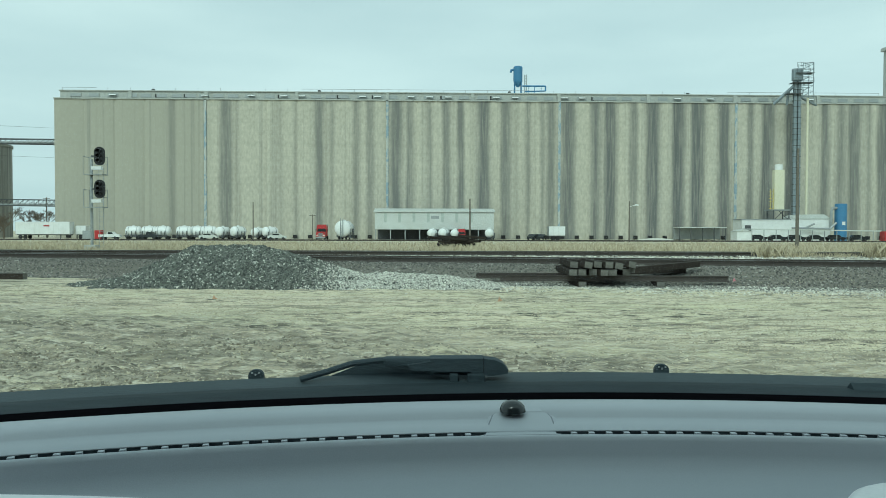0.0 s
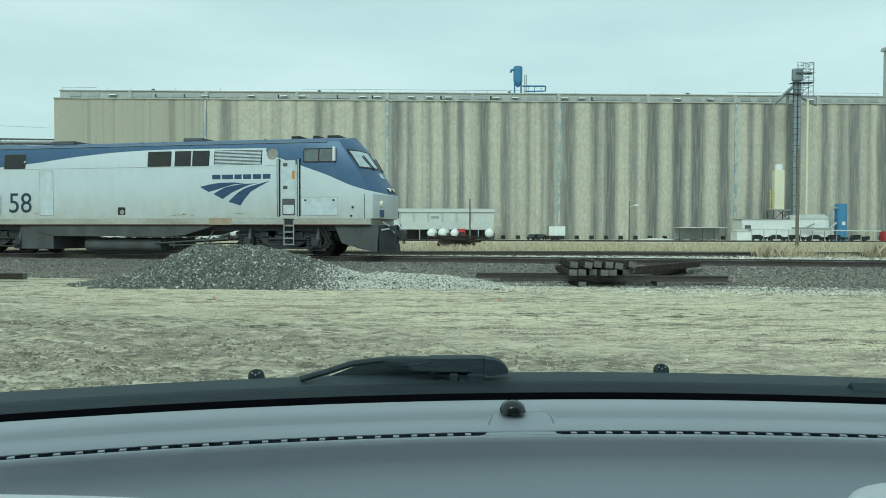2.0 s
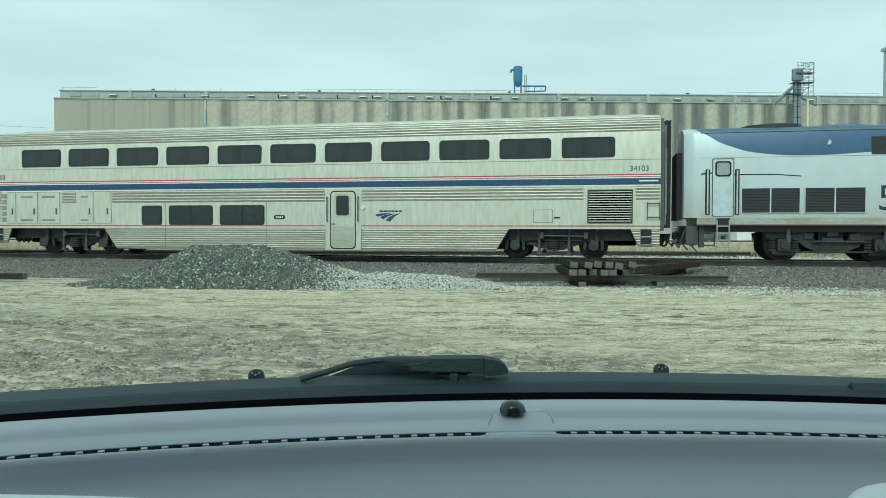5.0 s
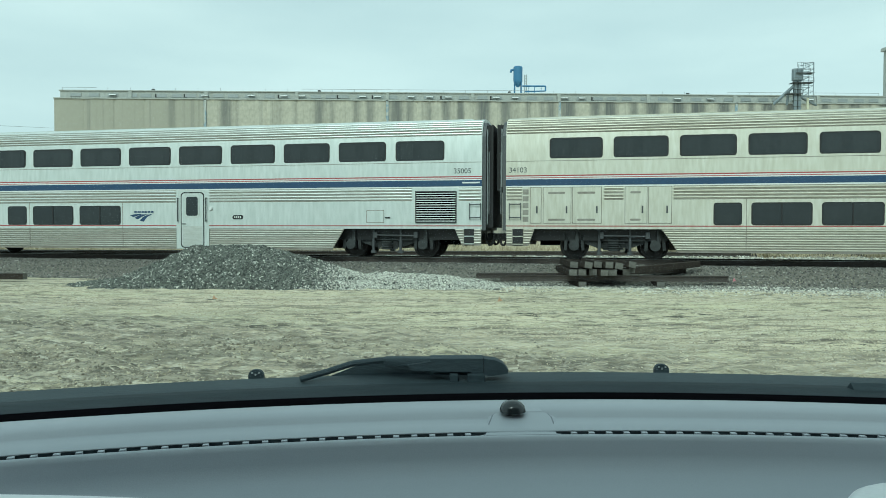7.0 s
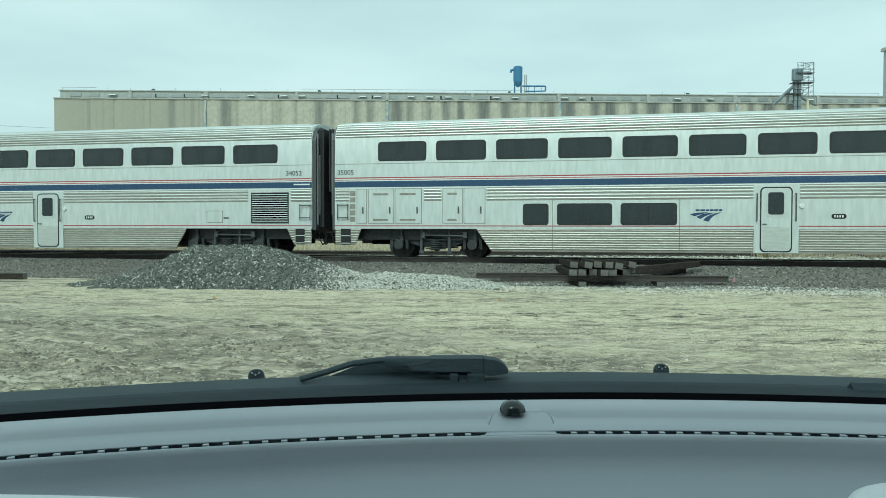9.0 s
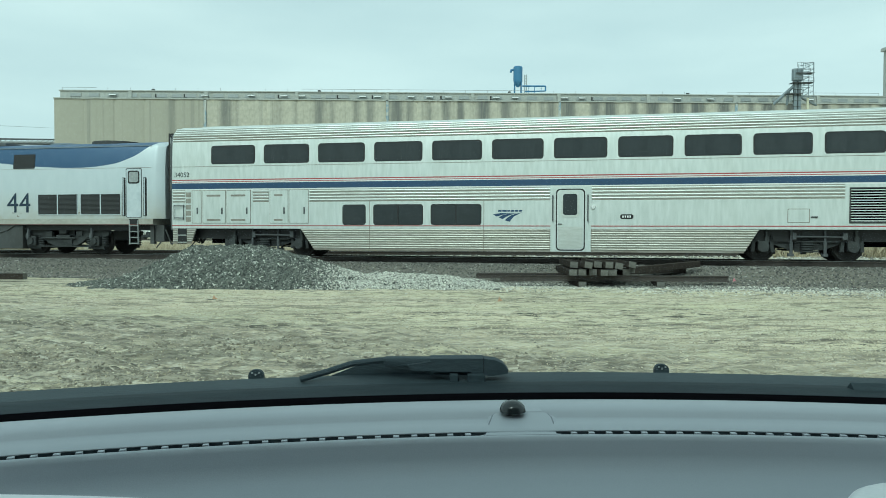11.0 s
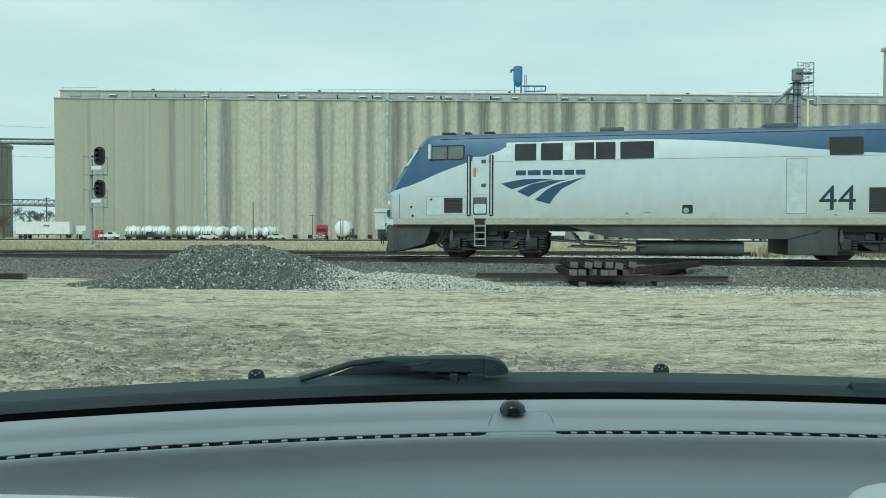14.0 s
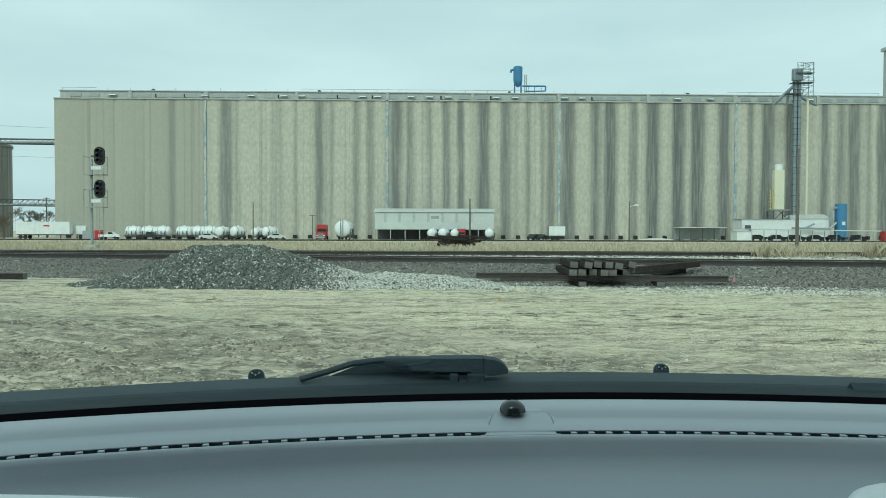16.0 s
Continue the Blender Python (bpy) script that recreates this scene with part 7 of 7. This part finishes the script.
def build_yard():
    build_signal()
    build_pole(28.8, 60, 8.3, 0.14, False, 0.1)
    build_pole(-30.9, 120, 6.4, 0.11, False, -0.1)
    build_pole(4.0, 110, 6.6, 0.14, False, -0.1)
    build_pole(30.3, 120, 6.7, 0.14, False, -0.1, True)
    build_pole(-112.8, 210, 11.5, 0.2, True, -0.5)
    build_pole(-32.9, 186, 6.3, 0.12, True, -0.5)
    build_box_trailer(-107.3, 185, 13.6, 3.15)
    build_box_trailer(-93.2, 187, 2.6, 2.2, "small white trailer beside the box trailer")
    build_box_trailer(26.4, 184, 4.1, 2.3, "short white enclosed trailer in front of the bins")
    for x, y, a in ((-78.0, 186, 6), (-74.4, 187, 8), (-70.6, 186, 5), (-65.2, 186, 7), (-62.2, 187, 4), (-59.0, 186, 8)):
        build_tank(x, y, a, 4.0)
    for x, y, a, r in ((-55.2, 185, 70, 1.25), (-51.4, 185, 60, 1.3), (-46.6, 186, 66, 1.15), (-43.4, 185, 50, 1.25), (-2.6, 181, 80, 1.05), (0.2, 181.5, 75, 1.1), (3.0, 182, 80, 1.0), (11.4, 181, 84, 1.1)):
        build_tank(x, y, a, 4.2, r)
    build_tank(-24.6, 184, 82, 5.0, 2.05, True)
    build_semi(-30.4, 183)
    build_semi(4.6, 180, 0.72)
    build_small_car(-83.0, 184, 2, WHITE, "white pickup truck parked by the tanks", True)
    build_small_car(-72.0, 181, -4, CAR_PAINT, "dark pickup truck parked before the white tanks", True)
    build_small_car(22.4, 182, 60, CAR_PAINT, "dark car parked in front of the bins")
    build_small_car(24.4, 183, 70, CAR_PAINT, "dark car parked in front of the bins")
    build_small_car(-56.5, 178, 0, SHEET, "pale grey car parked before the tanks")
    build_small_car(-40.0, 178, 5, SHEET, "pale grey car parked before the tanks")
    solid("red_crate", box(bm_new(), 0, 1.6, 0, 1.5, 0, 2.2, bevel=0.06), RED, "red steel crate on the yard ground", "crate", pose(-87.0, 184, -0.5))
    solid("grey_cabinet", box(bm_new(), 0, 2.2, 0, 1.5, 0, 2.1, bevel=0.06), GALV, "grey steel equipment cabinet on the yard ground", "cabinet", pose(-90.5, 185, -0.5))
    solid("gravel_heap", lathe(bm_new(), [(0, 5.0), (0.35, 3.6), (0.6, 1.4), (0.62, 0.1)], "Z", 20), PALE_STONE, "low pale heap of gravel in the yard", "gravel pile", pose(51.5, 178, -0.5))
    build_shed()
    build_plant()
    build_left_side()
    # heap of old ties in the grass
    r = random.Random(12)
    me = mesh_of("old_tie", tie_bm(2.4), [TIMBER, TIMBER])
    for i in range(24):
        tagged(new("old_tie", me), "discarded dark timber tie in a heap", "railway tie", "heap of old ties").matrix_basis = pose(2.1 + r.gauss(0, 0.6), 62 + r.uniform(-0.8, 0.3), 0.40 + 0.13 * (i // 4), r.uniform(-6, 6), r.uniform(-12, 12), r.uniform(40, 140))


def blades(places, lo, hi, width, lean, seed):
    r = np.random.RandomState(seed)
    k = len(places)
    p = np.asarray(places)
    h = r.uniform(lo, hi, k)
    a = r.uniform(0, math.tau, k)
    w = r.uniform(0.5, 1.0, k) * width
    dx, dy = np.cos(a) * w, np.sin(a) * w
    tx, ty = r.normal(0, lean, k) * h, r.normal(0, lean, k) * h
    v = np.stack([p + np.stack([-dx, -dy, 0 * h - 0.03], -1), p + np.stack([dx, dy, 0 * h - 0.03], -1), p + np.stack([tx * 0.4 + dx * 0.6, ty * 0.4 + dy * 0.6, h * 0.6], -1), p + np.stack([tx, ty, h], -1)], 1)
    fc = np.array([(0, 1, 2), (0, 2, 3)])
    return v.reshape(-1, 3), (fc[None] + 4 * np.arange(k)[:, None, None]).reshape(-1, 3)


def grass_material():
    m = material("dry_grass_blades", (0.45, 0.37, 0.22), 0.9)
    n, l = m.node_tree.nodes, m.node_tree.links
    geo, r = n.new("ShaderNodeNewGeometry"), n.new("ShaderNodeValToRGB")
    r.color_ramp.elements[0].color, r.color_ramp.elements[1].color = (0.27, 0.23, 0.15, 1), (0.58, 0.51, 0.37, 1)
    l.new(geo.outputs["Random Per Island"], r.inputs[0])
    l.new(r.outputs[0], n["Principled BSDF"].inputs["Base Color"])
    return m


def build_grass():
    r = np.random.RandomState(31)
    gm = grass_material()
    k = 52000
    y = 38.2 + 48 * r.uniform(size=k) ** 1.5
    x = r.uniform(-1, 1, k) * (y * 0.64 + 2)
    dens = 0.5 + 0.5 * np.sin(x * 0.35 + 3 * np.sin(y * 0.13)) * np.sin(x * 0.11 + y * 0.3)
    keep = r.uniform(size=k) < 0.35 + 0.65 * dens
    x, y = x[keep], y[keep]
    v, fc = blades(np.column_stack([x, y, ground_height(x, y)]), 0.1, 0.42, 0.022, 0.3, 32)
    spots = ((14.6, 33.0, 0.5, 0.7, 420), (15.9, 33.4, 0.9, 0.4, 300), (19.6, 33.0, 0.6, 0.8, 420), (20.6, 32.6, 0.7, 0.65, 320), (17.8, 33.2, 1.2, 0.3, 300))
    V, F = [v], [fc]
    base = len(v)
    for i, (cx, cy, s, h, k) in enumerate(spots):
        px, py = r.normal(cx, s * 0.5, k), r.normal(cy, s * 0.35, k)
        v2, f2 = blades(np.column_stack([px, py, ground_height(px, py)]), h * 0.35, h, 0.007, 0.3, 40 + i)
        V.append(v2)
        F.append(f2 + base)
        base += len(v2)
    me = bpy.data.meshes.new("dry_grass")
    me.from_pydata(np.concatenate(V).tolist(), [], np.concatenate(F).tolist())
    me.materials.append(gm)
    tagged(new("dry_grass", me), "tan dry winter grass along the railway", "grass", kind="stuff")


build_yard()
build_grass()


# ---- the train ----
FRONT = build_locomotive("58", on_track(-43.11))
COACHES = [build_coach("34103", -69.20, DIRTY_BAND, DIRTY_FLUTE, DIRTY_FLUTE, 16.0, 12.0, 1.40), build_coach("35005", -95.06, COACH_BAND, STAINLESS, SKIRT), build_coach("34052", -120.97, COACH_BAND, STAINLESS, SKIRT)]
REAR = build_locomotive("44", on_track(-121.78))


# ---- the train runs past, slowing a little ----
def travelled(t):
    return 10.40 * t - 0.0293 * t * t


def motions():
    steps = [i * 0.5 for i in range(33)]
    for ob, s0, turned in ((FRONT, -43.11, 0), (COACHES[0], -69.20, 0), (COACHES[1], -95.06, 0), (COACHES[2], -120.97, 0), (REAR, -121.78, 180)):
        walk(ob, [(t, on_track(s0 + travelled(t)) @ pose(0, 0, 0, 0, 0, turned)) for t in steps])
    fine = [i / 15 for i in range(241)]
    for w, a, r, owner in WHEELS:
        sense = -1 if owner is REAR else 1
        walk(w, [(t, pose(a, 0, r, 0, math.degrees(sense * travelled(t) / r), 0)) for t in fine])


motions()
